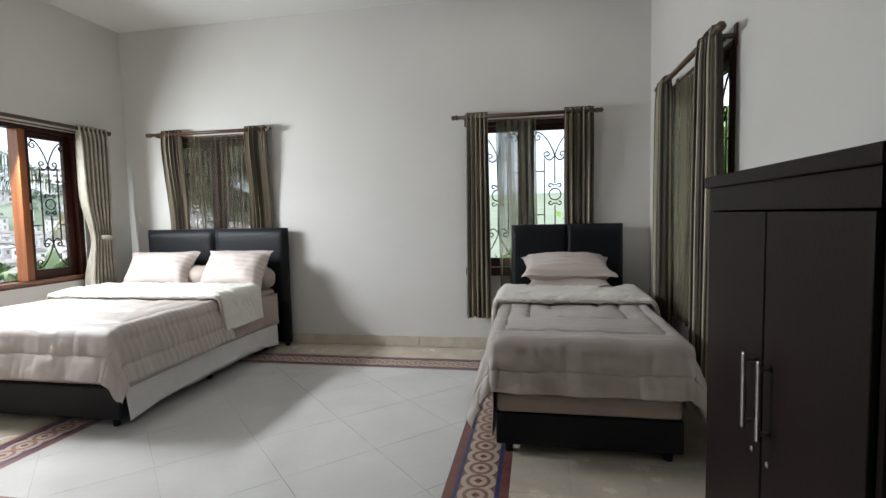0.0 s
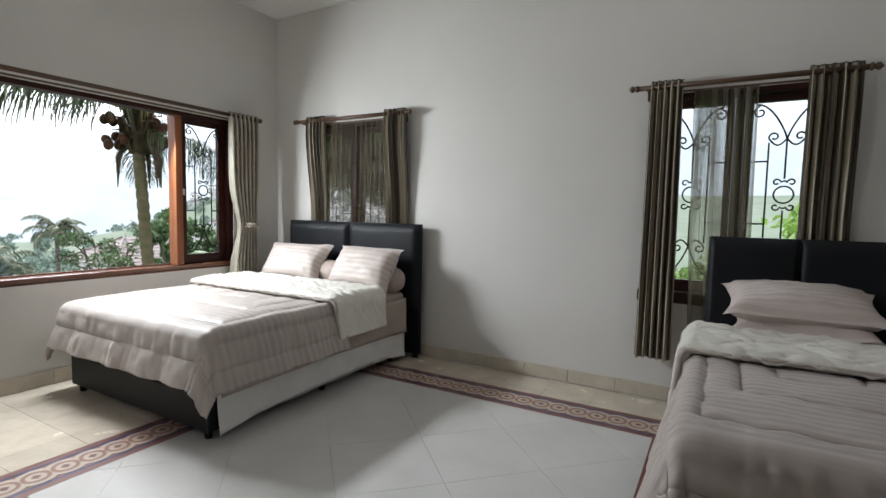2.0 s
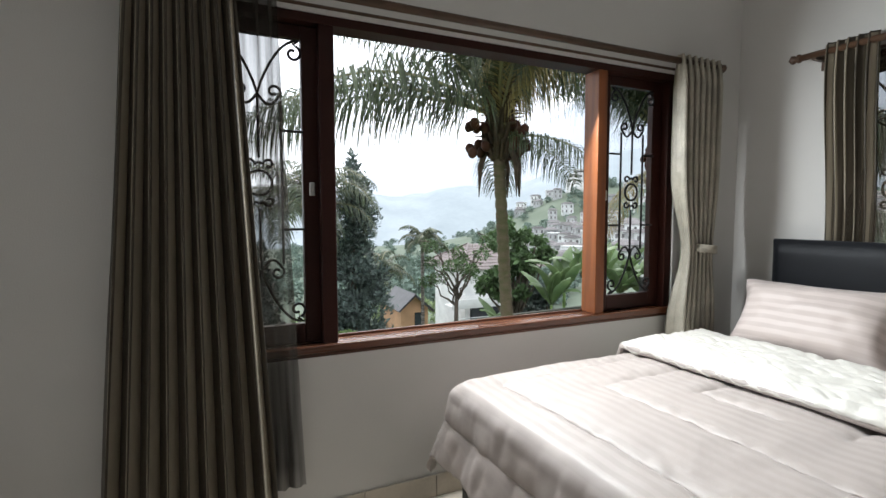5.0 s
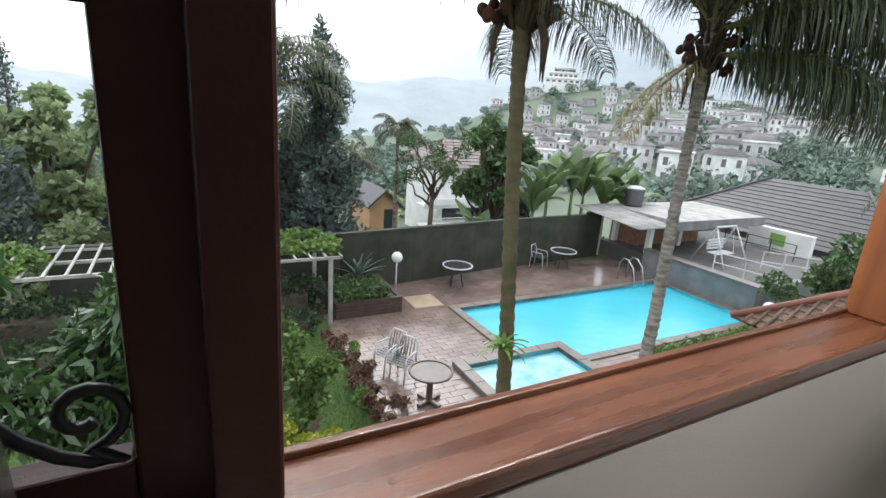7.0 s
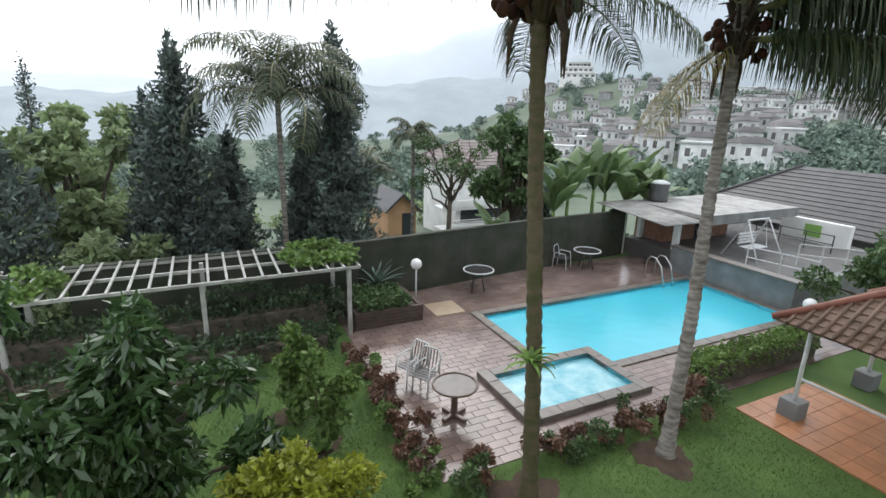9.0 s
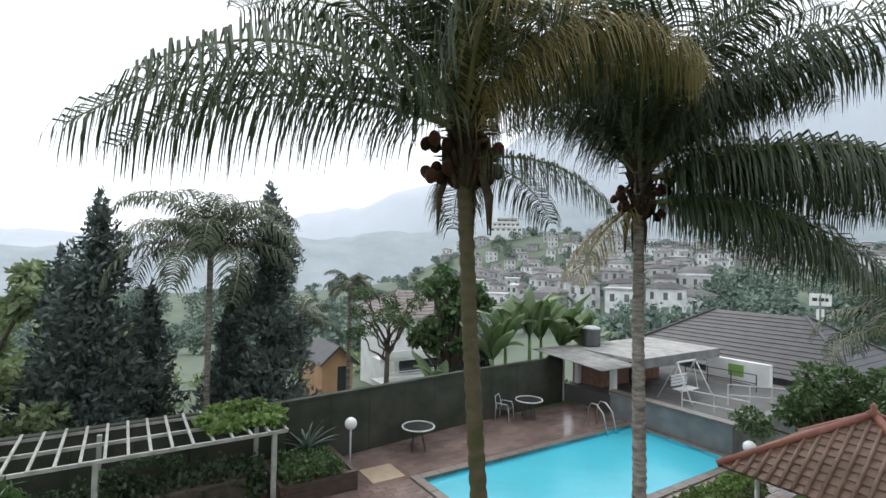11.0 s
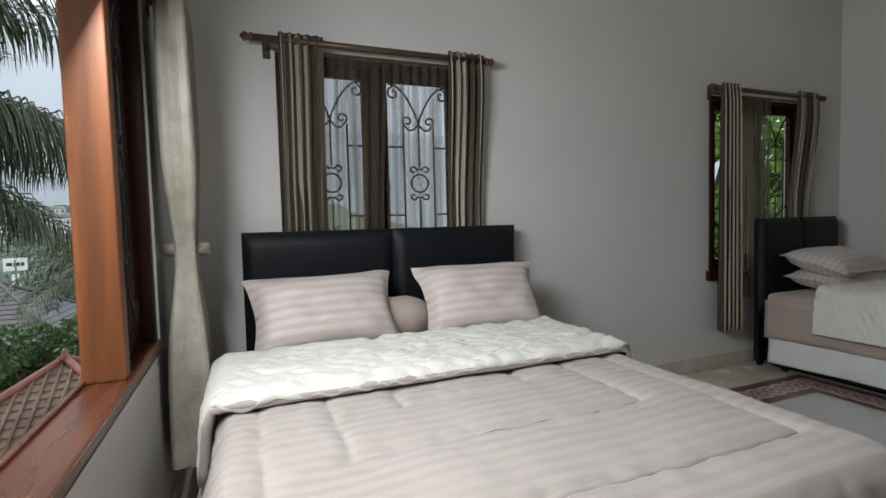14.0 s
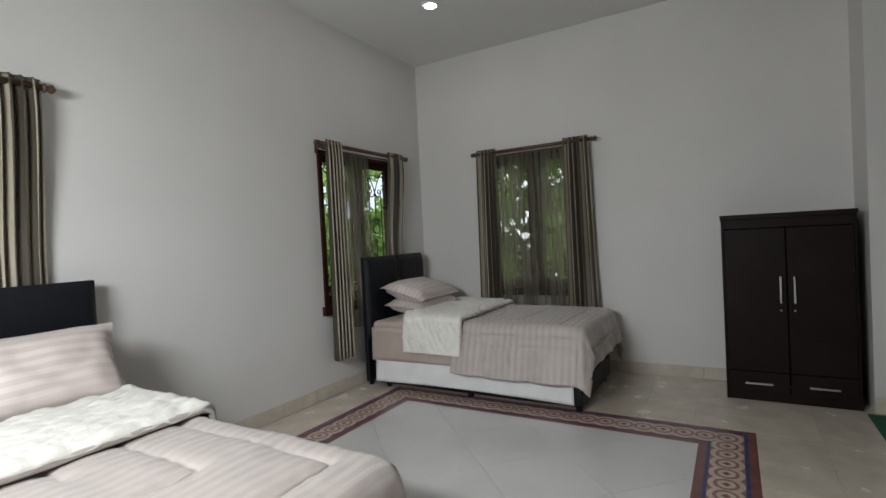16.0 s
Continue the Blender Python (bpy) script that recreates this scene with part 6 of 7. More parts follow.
# ---- buildings ----
def hip_roof(name, parent, x0, x1, y0, y1, ze, zr, ridge, courses, mat, axis="x", ridge_mat=None, label=""):
    """A hipped roof laid in stepped courses of tile; ridge: half its ridge's length along axis."""
    bm = bmesh.new()
    cx, cy = (x0 + x1) / 2, (y0 + y1) / 2
    hx, hy = (x1 - x0) / 2, (y1 - y0) / 2
    ex, ey = (ridge, 0.02) if axis == "x" else (0.02, ridge)

    def ring(k, z):
        a, b = hx + (ex - hx) * k, hy + (ey - hy) * k
        return [bm.verts.new((cx + sx * a, cy + sy * b, z)) for sx, sy in ((-1, -1), (1, -1), (1, 1), (-1, 1))]
    prev = None
    for c in range(courses):
        lo, hi = c / courses, (c + 1) / courses
        r0, r1 = ring(lo, ze + (zr - ze) * lo + 0.035), ring(hi, ze + (zr - ze) * hi)
        if prev:
            for i in range(4):
                bm.faces.new((prev[i], prev[(i + 1) % 4], r0[(i + 1) % 4], r0[i]))
        for i in range(4):
            bm.faces.new((r0[i], r0[(i + 1) % 4], r1[(i + 1) % 4], r1[i]))
        prev = r1
    bm.faces.new(prev)
    base = ring(0, ze)
    bm.faces.new(base[::-1])
    roof = part(name, bm, mat, parent, label)
    if ridge_mat:
        for sx, sy in ((-1, -1), (1, -1), (1, 1), (-1, 1)):
            part("hip_cap", tube([(cx + sx * hx, cy + sy * hy, ze + 0.05), (cx + sx * ex, cy + sy * ey, zr + 0.04)], 0.075, 8), ridge_mat, roof, "rounded hip tiles", True)
    return roof


gz = thing("gazebo", (0, 0, 0), "garden gazebo under a mossy clay-tiled pyramid roof", "gazebo")
gx0, gx1, gy0, gy1 = -5.45, -1.55, 7.65, 11.45
hip_roof("roof", gz, gx0, gx1, gy0, gy1, -2.62, -1.40, 0.02, 11, ROOF_BROWN, "x", RIDGE_RED, "mossy clay tiles")
gcx, gcy = (gx0 + gx1) / 2, (gy0 + gy1) / 2
tile_rows = bmesh.new()
for side in range(4):
    for i in range(19):
        u = -1 + 2 * (i + 0.5) / 19
        k = 1 - abs(u)
        sx, sy = ((u, -1), (1, u), (u, 1), (-1, u))[side]
        ex_, ey_ = ((u, -abs(u)), (abs(u), u), (u, abs(u)), (-abs(u), u))[side]
        h = 1.95
        a = (gcx + sx * h, gcy + sy * h * 0.97, -2.575)
        b = (gcx + ex_ * h, gcy + ey_ * h * 0.97, -2.575 + 1.21 * k)
        tube([a, b], 0.035, 5, tile_rows)
part("tile_ribs", tile_rows, ROOF_BROWN, gz, "rounded cover tiles", True)
part("finial", lathe([(0.10, -1.42), (0.14, -1.34), (0.05, -1.26), (0.06, -1.2), (0.02, -1.14)], 10, at=(gcx, gcy, 0)), RIDGE_RED, gz, "", True)
for x in (gx0 + 0.55, gx1 - 0.55):
    for y in (gy0 + 0.45, gy1 - 0.45):
        part("post", tube([(x, y, G), (x, y, -2.6)], 0.045, 8), STEEL, gz, "white steel post", True)
        part("pier", box(x - 0.2, x + 0.2, y - 0.2, y + 0.2, G, G + 0.42, 0.02), GREY_WALL, gz, "grey stone pier")
part("railing", tube([(gx0 + 0.55, gy0 + 0.45, G + 0.9), (gx1 - 0.55, gy0 + 0.45, G + 0.9)], 0.03, 6), STEEL, gz)

ht = thing("pool_hut", (0, 0, 0), "low brick pool hut under a weathered sheet roof", "hut")
part("wall", box(-16.2, -14.6, 15.2, 19.5, G - 0.05, -2.63, 0.01), BRICKWALL, ht, "brown brick wall")
# wall is solid here; a dark panel stands for shade inside the doorway
part("doorway", box(-14.65, -14.58, 17.2, 18.0, G, -2.85, 0.005), DARK_GLASS, ht, "doorway shown by a dark panel for its inner shade")
for x, y in ((-15.88, 14.1), (-15.7, 15.0), (-13.5, 14.68), (-14.2, 17.5)):
    part("post", box(x - 0.11, x + 0.11, y - 0.11, y + 0.11, G - 0.05, -2.66, 0.01), WHITE_WALL, ht, "white square post")


def corrugated(x0, x1, y0, y1, za, zb, waves, mat, root, label):
    def f(u, v):
        return (x0 + (x1 - x0) * u, y0 + (y1 - y0) * v, za + (zb - za) * u + 0.035 * math.sin(v * waves * 6.283))
    o = part("roof_sheet", sheet(4, waves * 6, f), mat, root, label, True)
    o.modifiers.new("thickness", "SOLIDIFY").thickness = 0.012


corrugated(-16.5, -12.7, 12.95, 15.2, -2.44, -2.68, 14, ASBESTOS, ht, "patched corrugated sheet")
part("roof_slab", box(-16.6, -12.75, 15.22, 21.4, -2.62, -2.46, 0.01), ASBESTOS, ht, "flat grey roof")
part("fascia", box(-12.75, -12.69, 15.22, 21.4, -2.86, -2.46, 0.006), GREY_WALL, ht)
tk = thing("water_tank", (-16.0, 16.2, -2.46), "dark ribbed water tank with a pale lid on the hut roof", "tank")
part("body", lathe([(0.42, 0), (0.45, 0.1), (0.42, 0.15), (0.45, 0.45), (0.42, 0.5), (0.45, 0.78), (0.42, 0.82)], 18), DARK_STEEL, tk, "", True)
part("lid", lathe([(0.43, 0.822), (0.43, 0.87), (0.2, 0.95), (0.05, 0.97)], 18), STEEL, tk, "pale lid", True)
sw = thing("garden_swing", (-11.6, 16.8, G + 0.72), "white steel garden swing frame on the upper terrace", "swing")
for y in (-0.8, 0.8):
    part("a_frame", tube([(-0.75, y, 0), (0, y * 0.8, 1.55), (0.75, y, 0)], 0.035, 6), STEEL, sw, "", True)
part("top_bar", tube([(0, -0.64, 1.55), (0, 0.64, 1.55)], 0.035, 6), STEEL, sw)
for i in range(5):
    part("seat_slat", box(-0.25 + 0.1 * i, -0.17 + 0.1 * i, -0.55, 0.55, 0.42, 0.45), STEEL, sw)
for i in range(4):
    part("back_slat", box(-0.33, -0.30, -0.55, 0.55, 0.52 + 0.12 * i, 0.6 + 0.12 * i), STEEL, sw)
for y in (-0.5, 0.5):
    part("hanger", tube([(0.2, y, 0.44), (0, y, 1.53), (-0.3, y, 0.6)], 0.014, 5), STEEL, sw)


def railing(a, b, h, label, mat=STEEL):
    root = thing("railing", a, label, "railing", "terrace railings")
    d = Vector(b) - Vector(a)
    n = max(2, round(d.length / 0.9))
    for i in range(n + 1):
        p = d * i / n
        part("post", tube([p, p + Vector((0, 0, h))], 0.025, 6), mat, root)
    for k in (0.5, 1.0):
        part("rail", tube([Vector((0, 0, h * k)), d + Vector((0, 0, h * k))], 0.022, 6), mat, root)


railing((-10.8, 15.2, G + 0.72), (-8.6, 15.6, G + 0.72), 0.8, "grey tubular railing on the terrace wall")
railing((-10.3, 17.5, G + 0.72), (-8.6, 19.0, G + 0.72), 0.8, "grey tubular railing beside the swing")
railing((-13.8, 20.4, -4.0), (-10.7, 20.6, -4.0), 0.75, "dark tubular railing before the white wall", DARK_STEEL)

ww = thing("white_annex", (0, 0, 0), "white-walled terrace annex with a green board", "building")
part("wall", box(-13.7, -10.8, 22.0, 22.3, -4.2, -3.0, 0.01), WHITE_WALL, ww)
part("board", box(-12.6, -11.9, 21.97, 21.995, -3.75, -3.2, 0.004), SIGN_GREEN, ww, "plain green board")
part("floor_slab", box(-14.0, -10.0, 20.3, 22.6, -4.35, -4.2, 0.01), GREY_WALL, ww)
part("wall", box(-14.0, -10.0, 20.7, 22.6, -7.5, -4.36, 0.01), GREY_WALL, ww)

hh = thing("hip_roofed_house", (0, 0, 0), "large house under a dark ribbed hipped roof", "house")
hip_roof("roof", hh, -20.2, -7.6, 23.2, 32.0, -3.75, -1.15, 2.4, 14, ROOF_DARK, "x", ROOF_DARK, "dark tiles in ribbed courses")
part("wall", box(-19.6, -8.2, 23.8, 31.4, -9, -3.78, 0.02), GREY_WALL, hh, "grey rendered walls")
part("window", box(-9.9, -9.3, 23.74, 23.795, -4.6, -4.0, 0.01), DARK_GLASS, hh, "dark window")

wh = thing("white_house", (0, 0, 0), "white two-storey house with balconies and a brown roof", "house")
part("wall", box(-38, -32, 14.0, 20.6, -10, -2.75, 0.02), WHITE_WALL, wh, "white rendered wall")
hip_roof("roof", wh, -39, -31.2, 13.2, 21.4, -2.75, -0.95, 1.5, 9, ROOF_GREY, "y", ROOF_GREY, "brown clay tiles")
for z in (-4.35, -4.0, -3.65):
    part("window", box(-32.05, -31.96, 17.9, 20.0, z - 0.22, z + 0.05, 0.006), DARK_GLASS, wh, "dark strip window")
part("window", box(-32.05, -31.96, 14.4, 18.8, -6.75, -5.75, 0.006), DARK_GLASS, wh, "dark window")
for z, x in ((-5.35, -30.6), (-6.9, -29.6)):
    b_ = part("balcony", box(x, -32.004, 12.2, 19.2, z - 0.22, z, 0.02), WHITE_WALL, wh, "white balcony slab")
    part("parapet", box(x, x + 0.1, 12.2, 19.2, z + 0.004, z + 0.5, 0.01), WHITE_WALL, b_)
    part("balcony_rail", tube([(x + 0.05, 12.2, z + 0.85), (x + 0.05, 19.2, z + 0.85)], 0.03, 6), STEEL, b_)
part("air_unit", box(-31.95, -31.7, 15.3, 15.9, -4.1, -3.65, 0.03), WHITE_PLASTIC, wh, "white air-conditioner box")
an = thing("ochre_annex", (0, 0, 0), "ochre gabled annex beside the white house", "house")
bm = bmesh.new()
prof = [(8.3, -10), (10.4, -10), (10.4, -5.3), (9.3, -4.3), (8.3, -5.2)]
fr_ = [bm.verts.new((-31.0, y, z)) for y, z in prof]
bk_ = [bm.verts.new((-35.0, y, z)) for y, z in prof]
bm.faces.new(fr_)
bm.faces.new(bk_[::-1])
for i in range(5):
    bm.faces.new((fr_[i], bk_[i], bk_[(i + 1) % 5], fr_[(i + 1) % 5]))
part("wall", bm, ORANGE_WALL, an, "ochre rendered gable")
for ya, za, yb, zb in ((8.0, -5.35, 9.3, -4.18), (9.3, -4.18, 10.8, -5.5)):
    bm = bmesh.new()
    q = [bm.verts.new(p) for p in ((-30.6, ya, za), (-30.6, yb, zb), (-35.2, yb, zb), (-35.2, ya, za))]
    bm.faces.new(q)
    o = part("roof", bm, ROOF_DARK, an, "grey roof slope")
    o.modifiers.new("thickness", "SOLIDIFY").thickness = 0.12
part("window", box(-31.0, -30.95, 9.35, 10.1, -7.2, -5.6, 0.006), DARK_GLASS, an, "dark window")

# ---- town on the slope ----
def town_house(w, d, h, kind):
    root = thing("town_house", (0, 0, 0), ("pale rendered house with a low pitched roof on the slope", "pale flat-roofed house on the slope",
                                           "pale two-storey house on the slope")[kind], "house", "houses of the hillside town")
    part("wall", box(-w / 2, w / 2, -d / 2, d / 2, -3, h, 0.05, segments=1), TOWN_WALL, root)
    if kind == 1:
        part("roof", box(-w / 2 - 0.3, w / 2 + 0.3, -d / 2 - 0.3, d / 2 + 0.3, h, h + 0.35, 0.05, segments=1), TOWN_WALL, root)
    else:
        hip_roof("roof", root, -w / 2 - 0.5, w / 2 + 0.5, -d / 2 - 0.5, d / 2 + 0.5, h, h + 1.0, w * 0.32, 4, TOWN_ROOF)
    for fl in range(max(1, int(h / 2.5))):
        for k in range(max(2, int(w / 2.4))):
            x = -w / 2 + (k + 0.5) * w / max(2, int(w / 2.4))
            part("window", box(x - 0.4, x + 0.4, -d / 2 - 0.04, -d / 2 + 0.02, fl * 2.5 + 0.7, fl * 2.5 + 2.0), TOWN_ROOF, root)
        for sx in (-1, 1):
            part("window", box(sx * w / 2 - 0.04, sx * w / 2 + 0.04, -0.6, 0.6, fl * 2.5 + 0.7, fl * 2.5 + 2.0), TOWN_ROOF, root)
    return root


models = [town_house(4.6, 4.2, 3.0, 0), town_house(4.8, 4, 5.2, 1), town_house(5.2, 4.4, 5.2, 2), town_house(4.2, 4.6, 5.2, 2), town_house(6, 4.2, 3.0, 0), town_house(4.2, 4, 3.0, 0)]
rgt = random.Random(5)
placed = []
tries = 0
while len(placed) < 300 and tries < 9000:
    tries += 1
    az = radians(rgt.uniform(33, 83))
    d = 92 + 245 * rgt.random() ** 1.1
    x, y = -d * math.cos(az), -2.7 + d * math.sin(az)
    green = (60 < math.degrees(az) < 80 and 95 < d < 165) or noise.noise((x * 0.02, y * 0.02, 7)) < -0.22
    if green or (y < 36 and x > -26) or any(math.hypot(x - p[0], y - p[1]) < 6.0 + d * 0.006 for p in placed):
        continue
    placed.append((x, y))
    m = pose(x, y, terrain(x, y), 0, 0, 90 - math.degrees(az) + rgt.uniform(-35, 35))
    if len(placed) <= len(models):
        models[len(placed) - 1].matrix_basis = m
    else:
        copy_thing(models[rgt.randrange(len(models))], m)
fb = thing("hilltop_building", (-240, 192, 14.0), "white stepped multi-storey building on the far slope", "building")
for k, (x0, x1, z0, z1) in enumerate(((-9, 9, -5, 4.2), (-7.5, 7.5, 4.21, 7.6), (-5, 6, 7.61, 10.6))):
    wl_ = part("storey", box(x0, x1, -4, 4, z0, z1, 0.1, segments=1), WHITE_WALL, fb)
    part("slab", box(x0 - 0.5, x1 + 0.5, -4.8, -4.004, z1 - 0.35, z1, 0.05, segments=1), WHITE_WALL, wl_)
    for i in range(6):
        xx = x0 + (i + 0.5) * (x1 - x0) / 6
        part("window", box(xx - 0.8, xx + 0.8, -4.06, -3.98, z1 - 2.4, z1 - 1.1), TOWN_ROOF, wl_)
fb.matrix_basis = pose(-237, 196, 19.5, 0, 0, 52) @ Matrix.Diagonal((1.1, 1.1, 0.9, 1))

sg = thing("billboard", (-22.6, 60, 0), "white roadside billboard with dark lettering bars", "sign")
part("post", tube([(0, 0, -9), (0, 0, -1.4)], 0.12, 8), GREY_WALL, sg)
bd_ = part("board", box(-0.95, 0.95, -0.08, 0.08, -2.55, -1.25, 0.02), WHITE_WALL, sg, "white board")
for x0, x1 in ((-0.7, -0.25), (-0.15, 0.35), (0.42, 0.7)):
    part("lettering", box(x0, x1, -0.10, -0.082, -2.05, -1.7), SIGN_BLACK, bd_)
part("board", box(-0.35, 0.35, -0.07, 0.07, -4.2, -2.9, 0.02), WHITE_WALL, sg, "smaller white board")
sg.matrix_basis = pose(-22.6, 60, 0, 0, 0, 20)

# woods among the town and on the near ridges
blobs = []
rgw = random.Random(9)
for i in range(900):
    az = radians(rgw.uniform(-20, 84))
    d = 60 + 300 * rgw.random() ** 0.9
    if math.degrees(az) > 58 and rgw.random() < 0.35:
        d = rgw.uniform(95, 165)
    x, y = -d * math.cos(az), -2.7 + d * math.sin(az)
    if y < 34 and -40 < x:
        continue
    if any(math.hypot(x - p[0], y - p[1]) < 4 for p in placed):
        continue
    r = rgw.uniform(1.2, 2.6)
    for k in range(3):
        blobs.append((x + rgw.uniform(-2, 2), y + rgw.uniform(-2, 2), terrain(x, y) + r * 0.9 + rgw.uniform(-0.5, 1), r, r, r * 1.1))
tagged(leaf_cloud("far_woods", blobs, 150000, 0.75, WOODS, None, "", 12, 0.8), "green trees scattered over the valley and town, greyed for mist", "woods", kind="stuff")


def ridge(name, radius, steps, crest, mat, label, rough):
    """A range of hills as a strip of ground; crest(azimuth in degrees north of west) gives its height in degrees."""
    def f(u, v):
        az = steps[0] + (steps[1] - steps[0]) * u
        top = crest(az) + rough * noise.noise((az * 0.35, radius, 0)) + rough * 0.35 * noise.noise((az * 1.7, radius, 4))
        h = radius * math.tan(radians(top)) * (1 - (1 - v) ** 1.7) - 22 * (1 - v)
        r = radius * (0.72 + 0.28 * v)
        return (-r * math.cos(radians(az)), -2.7 + r * math.sin(radians(az)), 1.4 + h)
    tagged(mesh_ob(name, sheet(160, 14, f), mat, None, "", True), label, "hill", kind="structure")


def steps_of(table):
    def g(a):
        for (a0, h0), (a1, h1) in zip(table, table[1:]):
            if a <= a1:
                k = max(0, min(1, (a - a0) / (a1 - a0)))
                return h0 + (h1 - h0) * k * k * (3 - 2 * k)
        return table[-1][1]
    return g


ridge("backdrop_far_hill", 680, (-60, 150), steps_of(((-60, 2.0), (8, 2.2), (20, 5.5), (32, 9.0), (46, 16), (80, 20), (150, 14))), HILL_FAR, "hills on the horizon, coloured pale for mist", 0.7)
ridge("backdrop_near_hill", 470, (-70, 150), steps_of(((-70, 0.6), (5, 0.8), (18, 2.4), (30, 3.4), (45, 7.0), (80, 11.0), (150, 8))), HILL_MID, "wooded hillside beyond the valley, coloured pale for mist", 0.8)

# ---- trees outside the other windows ----
broad_tree("leafy_tree", (12.5, -1.0, G), clumps(70, (0, 0, 5.8), (1.2, 3.0, 2.0), 1.1, 121), 32000, 0.30, LEAF_BRIGHT, "leafy green tree close outside the side window", 0.16, 122)
broad_tree("leafy_tree", (10.0, 6.2, G), clumps(50, (0, 0, 6.0), (1.6, 1.6, 1.9), 1.0, 123), 14000, 0.28, LEAF_BRIGHT, "leafy green tree outside the corner of the house", 0.16, 124)
broad_tree("leafy_tree", (3.2, 8.0, G), clumps(18, (0, 0, 4.2), (1.5, 0.8, 0.7), 0.8, 125), 7000, 0.20, LEAF_LIGHT, "leafy green tree outside the window wall", 0.16, 126)

# the garden and all beyond it lie turned by a degree to the house
turn_site = Matrix.Translation((0, -2.65, 0)) @ Matrix.Rotation(radians(-1.1), 4, "Z") @ Matrix.Translation((0, 2.65, 0))
for ob in bpy.data.objects:
    if ob not in INDOORS and ob.parent is None:
        ob.matrix_basis = turn_site @ ob.matrix_basis

# rain drops on the wide window's sill
rgd, bm = random.Random(15), bmesh.new()
for i in range(14):
    y, x, r = -2.72 + 0.9 * rgd.random() ** 1.6, rgd.uniform(-0.10, -0.015), rgd.uniform(0.002, 0.006)
    lathe([(r, 0.0), (r * 0.8, r * 0.22), (r * 0.3, r * 0.34)], 9, bm, (x, y, Z_SILL + 0.0552))
tagged(mesh_ob("rain_drops", bm, glass_material("water_drop"), None, "", True), "rain drops lying on the wooden sill", "water drops", kind="stuff")

# ---- floor tiles, last ----
BX0, BX1, BY0, BY1, BW = 1.35, 4.565, -3.41, -0.42, 0.33


def clip_poly(poly, x0, x1, y0, y1):
    for axis, lim, keep in ((0, x0, 1), (0, x1, -1), (1, y0, 1), (1, y1, -1)):
        out = []
        for i, p in enumerate(poly):
            q = poly[(i + 1) % len(poly)]
            a, b = keep * (p[axis] - lim), keep * (q[axis] - lim)
            if a >= 0:
                out.append(p)
            if (a >= 0) != (b >= 0):
                k = a / (a - b)
                out.append((p[0] + (q[0] - p[0]) * k, p[1] + (q[1] - p[1]) * k))
        poly = out
        if len(poly) < 3:
            return []
    return poly


def tile_from(poly, mat, z=0.0):
    c = (sum(p[0] for p in poly) / len(poly), sum(p[1] for p in poly) / len(poly))
    bm = bmesh.new()
    g = 0.0009

    def shrink(p, d):
        L = math.hypot(p[0] - c[0], p[1] - c[1]) or 1
        return (p[0] - (p[0] - c[0]) / L * d, p[1] - (p[1] - c[1]) / L * d)
    low = [bm.verts.new((*shrink(p, g), z - 0.008)) for p in poly]
    top = [bm.verts.new((*shrink(p, g + 0.0008), z)) for p in poly]
    bm.faces.new(top)
    for i in range(len(poly)):
        j = (i + 1) % len(poly)
        bm.faces.new((low[i], low[j], top[j], top[i]))
    return part("tile", bm, mat, floor)


T = 0.375
ix0, ix1, iy0, iy1 = BX0 + BW, BX1 - BW, BY0 + BW, BY1 - BW
rt = 0.56 * math.sqrt(2)
for i in range(-12, 13):
    for j in range(-12, 13):
        cx, cy = (ix0 + ix1) / 2 + (i + j) * rt / 2, (iy0 + iy1) / 2 + (i - j) * rt / 2
        poly = clip_poly([(cx - rt / 2, cy), (cx, cy - rt / 2), (cx + rt / 2, cy), (cx, cy + rt / 2)], ix0, ix1, iy0, iy1)
        if len(poly) >= 3:
            area = abs(sum(p[0] * q[1] - q[0] * p[1] for p, q in zip(poly, poly[1:] + poly[:1]))) / 2
            if area > 0.002:
                tile_from(poly, TILE)
for rect in ((0, BX0, S, 0), (BX1, E, S, 0), (BX0, BX1, S, BY0), (BX0, BX1, BY1, 0), (3.2, 5.31, -6.6, S)):
    for i in range(int(E / T) + 1):
        for j in range(int(6.7 / T) + 1):
            y1 = -0.03 - j * T
            poly = clip_poly([(i * T, y1 - T), (i * T + T, y1 - T), (i * T + T, y1), (i * T, y1)], *rect)
            if len(poly) >= 3:
                tile_from(poly, TILE_OUT)


# patterned border: bands, and a chain of rings and diamonds on each border tile
def ring_bm(r0, r1, sides, z0, z1, sx=1.0, sy=1.0):
    bm = bmesh.new()
    rings = []
    for r, z in ((r0, z0), (r0, z1), (r1, z1), (r1, z0)):
        rings.append([bm.verts.new((r * sx * math.cos(2 * math.pi * k / sides), r * sy * math.sin(2 * math.pi * k / sides), z)) for k in range(sides)])
    for a, b in zip(rings, rings[1:]):
        for k in range(sides):
            bm.faces.new((a[k], a[(k + 1) % sides], b[(k + 1) % sides], b[k]))
    return bm


brd = thing("tile_border", (0, 0, 0), "maroon, blue and cream patterned tile border let into the floor", "floor border", kind="structure")
rim_w, blue_w = 0.050, 0.020
sides4 = (((BX0, BY1), (1, 0), (0, -1), BX1 - BX0), ((BX0, BY0), (1, 0), (0, 1), BX1 - BX0),
          ((BX0, BY0), (0, 1), (1, 0), BY1 - BY0), ((BX1, BY0), (0, 1), (-1, 0), BY1 - BY0))


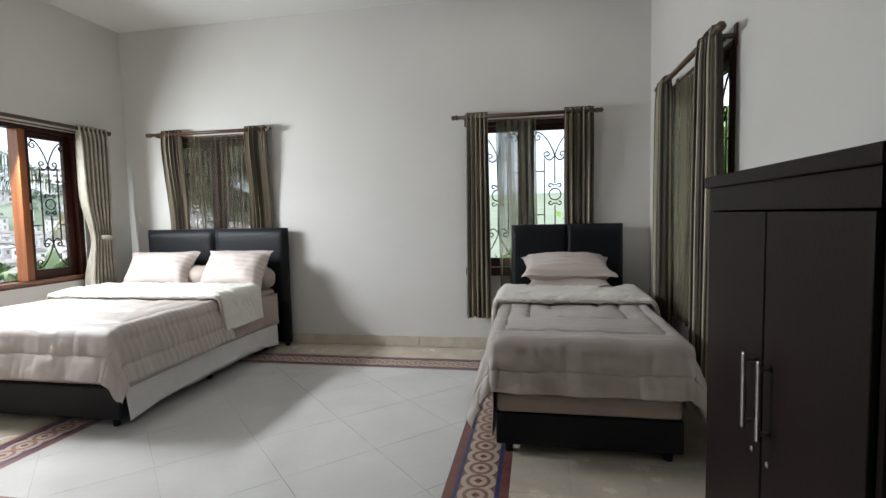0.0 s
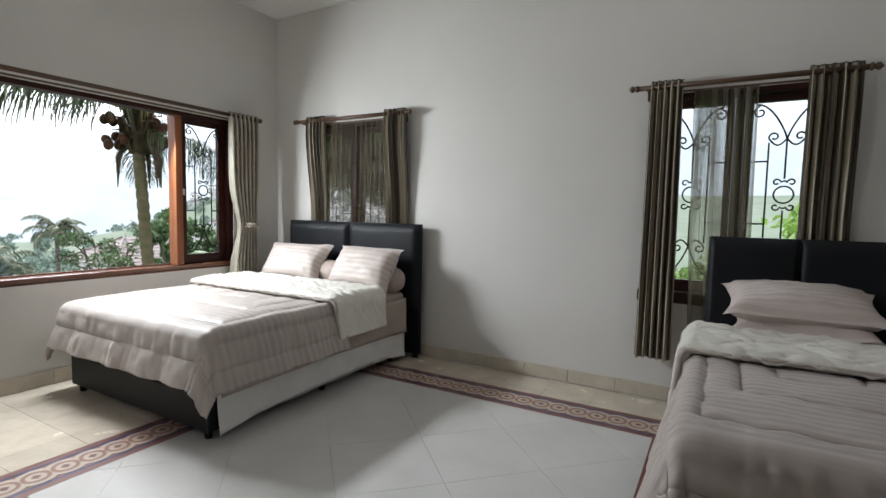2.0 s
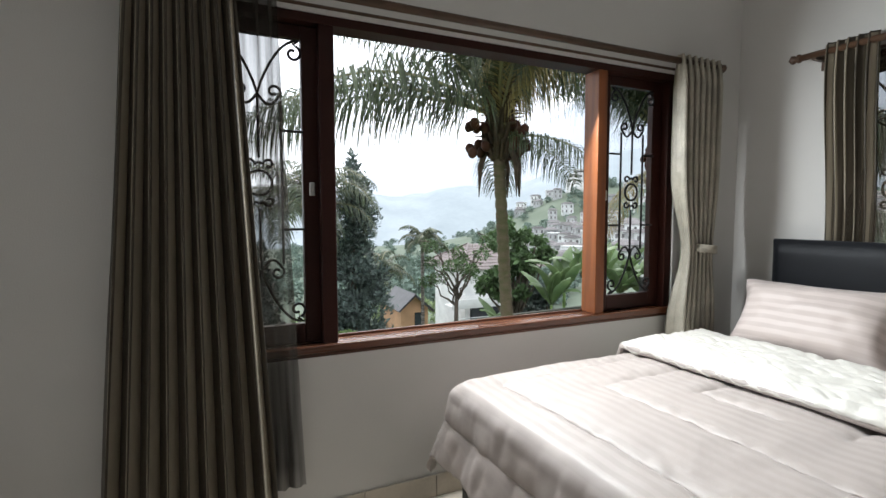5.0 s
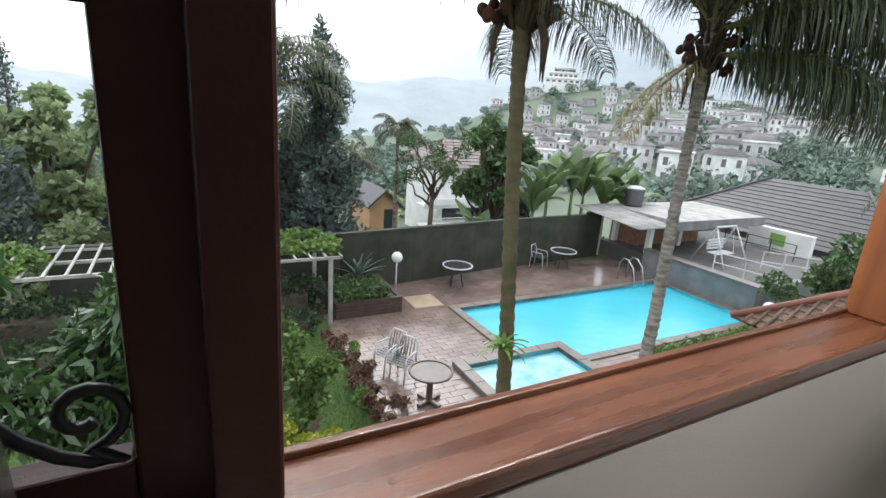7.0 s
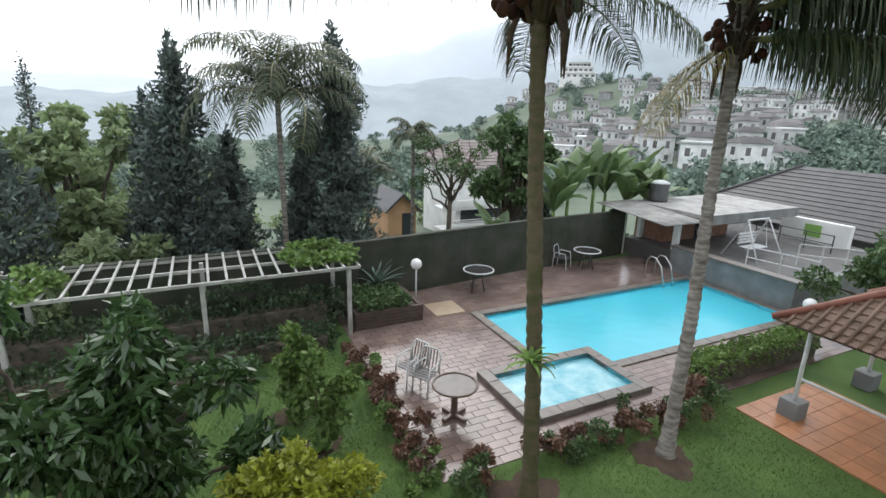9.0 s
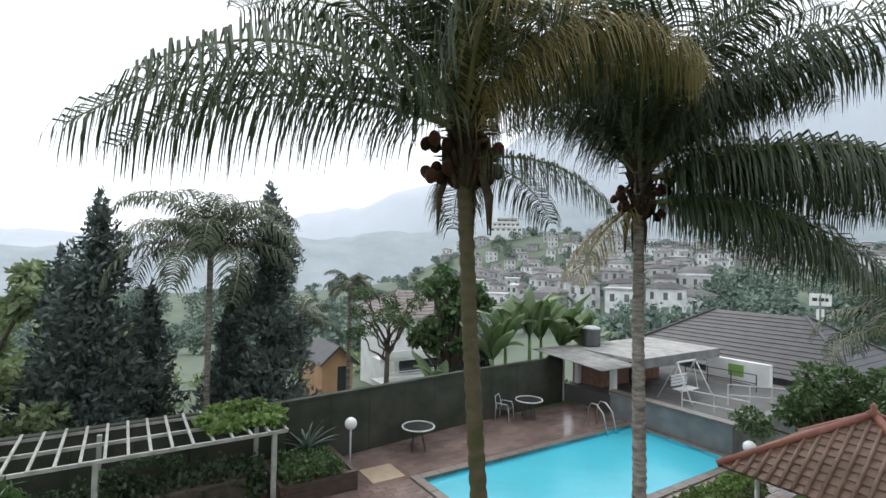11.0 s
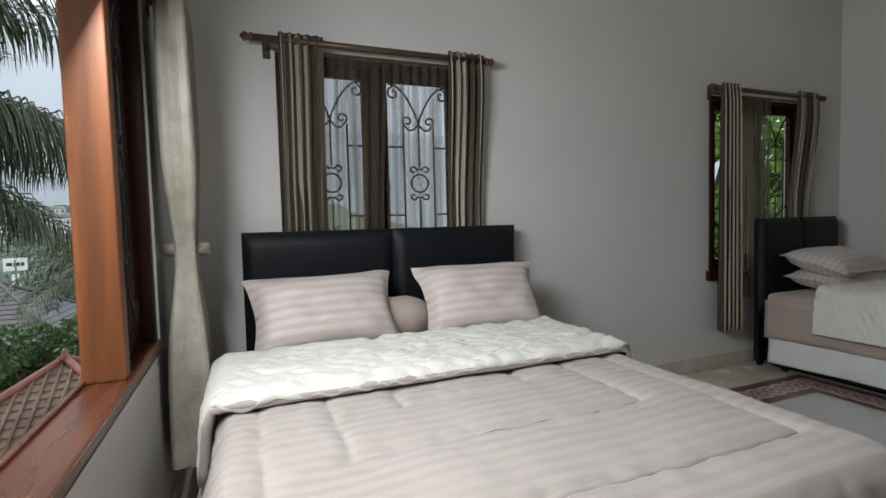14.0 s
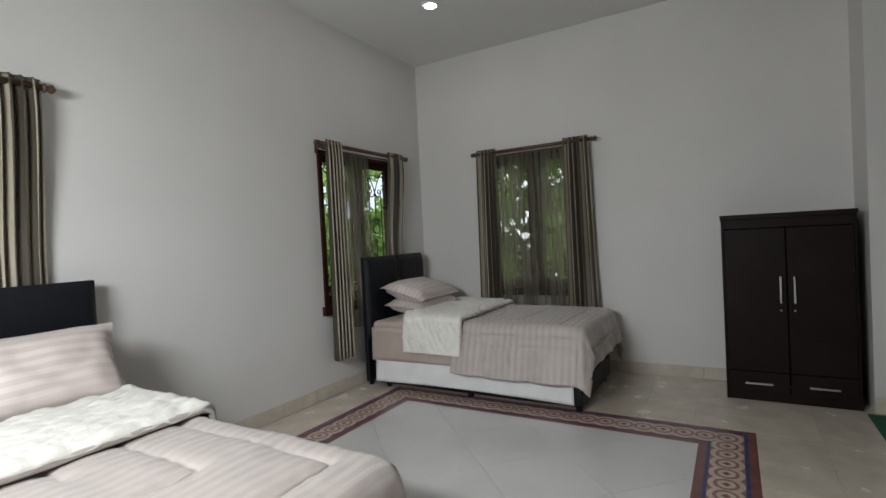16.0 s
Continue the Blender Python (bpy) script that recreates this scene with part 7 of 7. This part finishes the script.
def strip(org, al, inw, a, b, c, d, z, mat, name):
    pts = [(org[0] + al[0] * p + inw[0] * q, org[1] + al[1] * p + inw[1] * q) for p, q in ((a, c), (b, c), (b, d), (a, d))]
    xs, ys = [p[0] for p in pts], [p[1] for p in pts]
    part(name, box(min(xs), max(xs), min(ys), max(ys), -0.008, z), mat, brd)


for k, (org, al, inw, L) in enumerate(sides4):
    e = 0 if k < 2 else BW
    strip(org, al, inw, e, L - e, 0.0, BW, -0.002, INLAY_ROSE, "border_tile")
    dz = 0.0004 * k
    strip(org, al, inw, 0.0, L, 0.0, rim_w, -0.0004 + dz * 0.3, INLAY_RED, "band")
    strip(org, al, inw, BW - rim_w, L - BW + rim_w, BW - rim_w, BW, -0.0004 + dz * 0.3, INLAY_RED, "band")
    strip(org, al, inw, rim_w, L - rim_w, rim_w, rim_w + blue_w, -0.0009 + dz * 0.3, INLAY_BLUE, "band")
    strip(org, al, inw, BW - rim_w - blue_w, L - BW + rim_w + blue_w, BW - rim_w - blue_w, BW - rim_w, -0.0009 + dz * 0.3, INLAY_BLUE, "band")
mid = BW / 2
shared = {}
for kind, bm in (("scallop", ring_bm(0.0, 0.093, 20, -0.002, 0.0004)), ("scallop_odd", ring_bm(0.0, 0.093, 20, -0.002, 0.0006)),
                 ("loop", ring_bm(0.046, 0.066, 18, -0.002, 0.0010)), ("dot", ring_bm(0.0, 0.024, 4, -0.002, 0.0012))):
    me = bpy.data.meshes.new("motif_" + kind)
    bm.to_mesh(me)
    bm.free()
    me.materials.append(INLAY_CREAM if kind[:2] == "sc" else INLAY_ROSE if kind == "loop" else INLAY_RED)
    shared[kind] = me
for k, (org, al, inw, L) in enumerate(sides4):
    n = round((L - 2 * mid) / 0.135)
    for i in range(n + (1 if k < 2 else 0)):
        if k >= 2 and i == 0:
            continue
        a = mid + (L - 2 * mid) * i / n
        for kind, offs in (("scallop_odd" if i % 2 else "scallop", ((0, 0),)), ("loop", ((0, 0),)), ("dot", ((0, 0),))):
            for da, dq in offs:
                if a + da > L - 0.06:
                    continue
                m = new("motif", shared[kind])
                m.parent = brd
                p, q = a + da, mid + dq
                m.location = (org[0] + al[0] * p + inw[0] * q, org[1] + al[1] * p + inw[1] * q, 0)
skirting("baseboard", 0.0, 0, E, 0, 0, -1, "beige tile baseboard along the window wall")
skirting("baseboard", 0, S, 0, 0, 1, 0, "beige tile baseboard under the wide window")
skirting("baseboard", E, S, E, 0, -1, 0, "beige tile baseboard behind the wardrobe")
skirting("baseboard", 0.0, S, 3.2, S, 0, 1, "beige tile baseboard")
skirting("baseboard", 5.31, -6.6, 5.31, S, -1, 0, "beige tile baseboard in the passage")
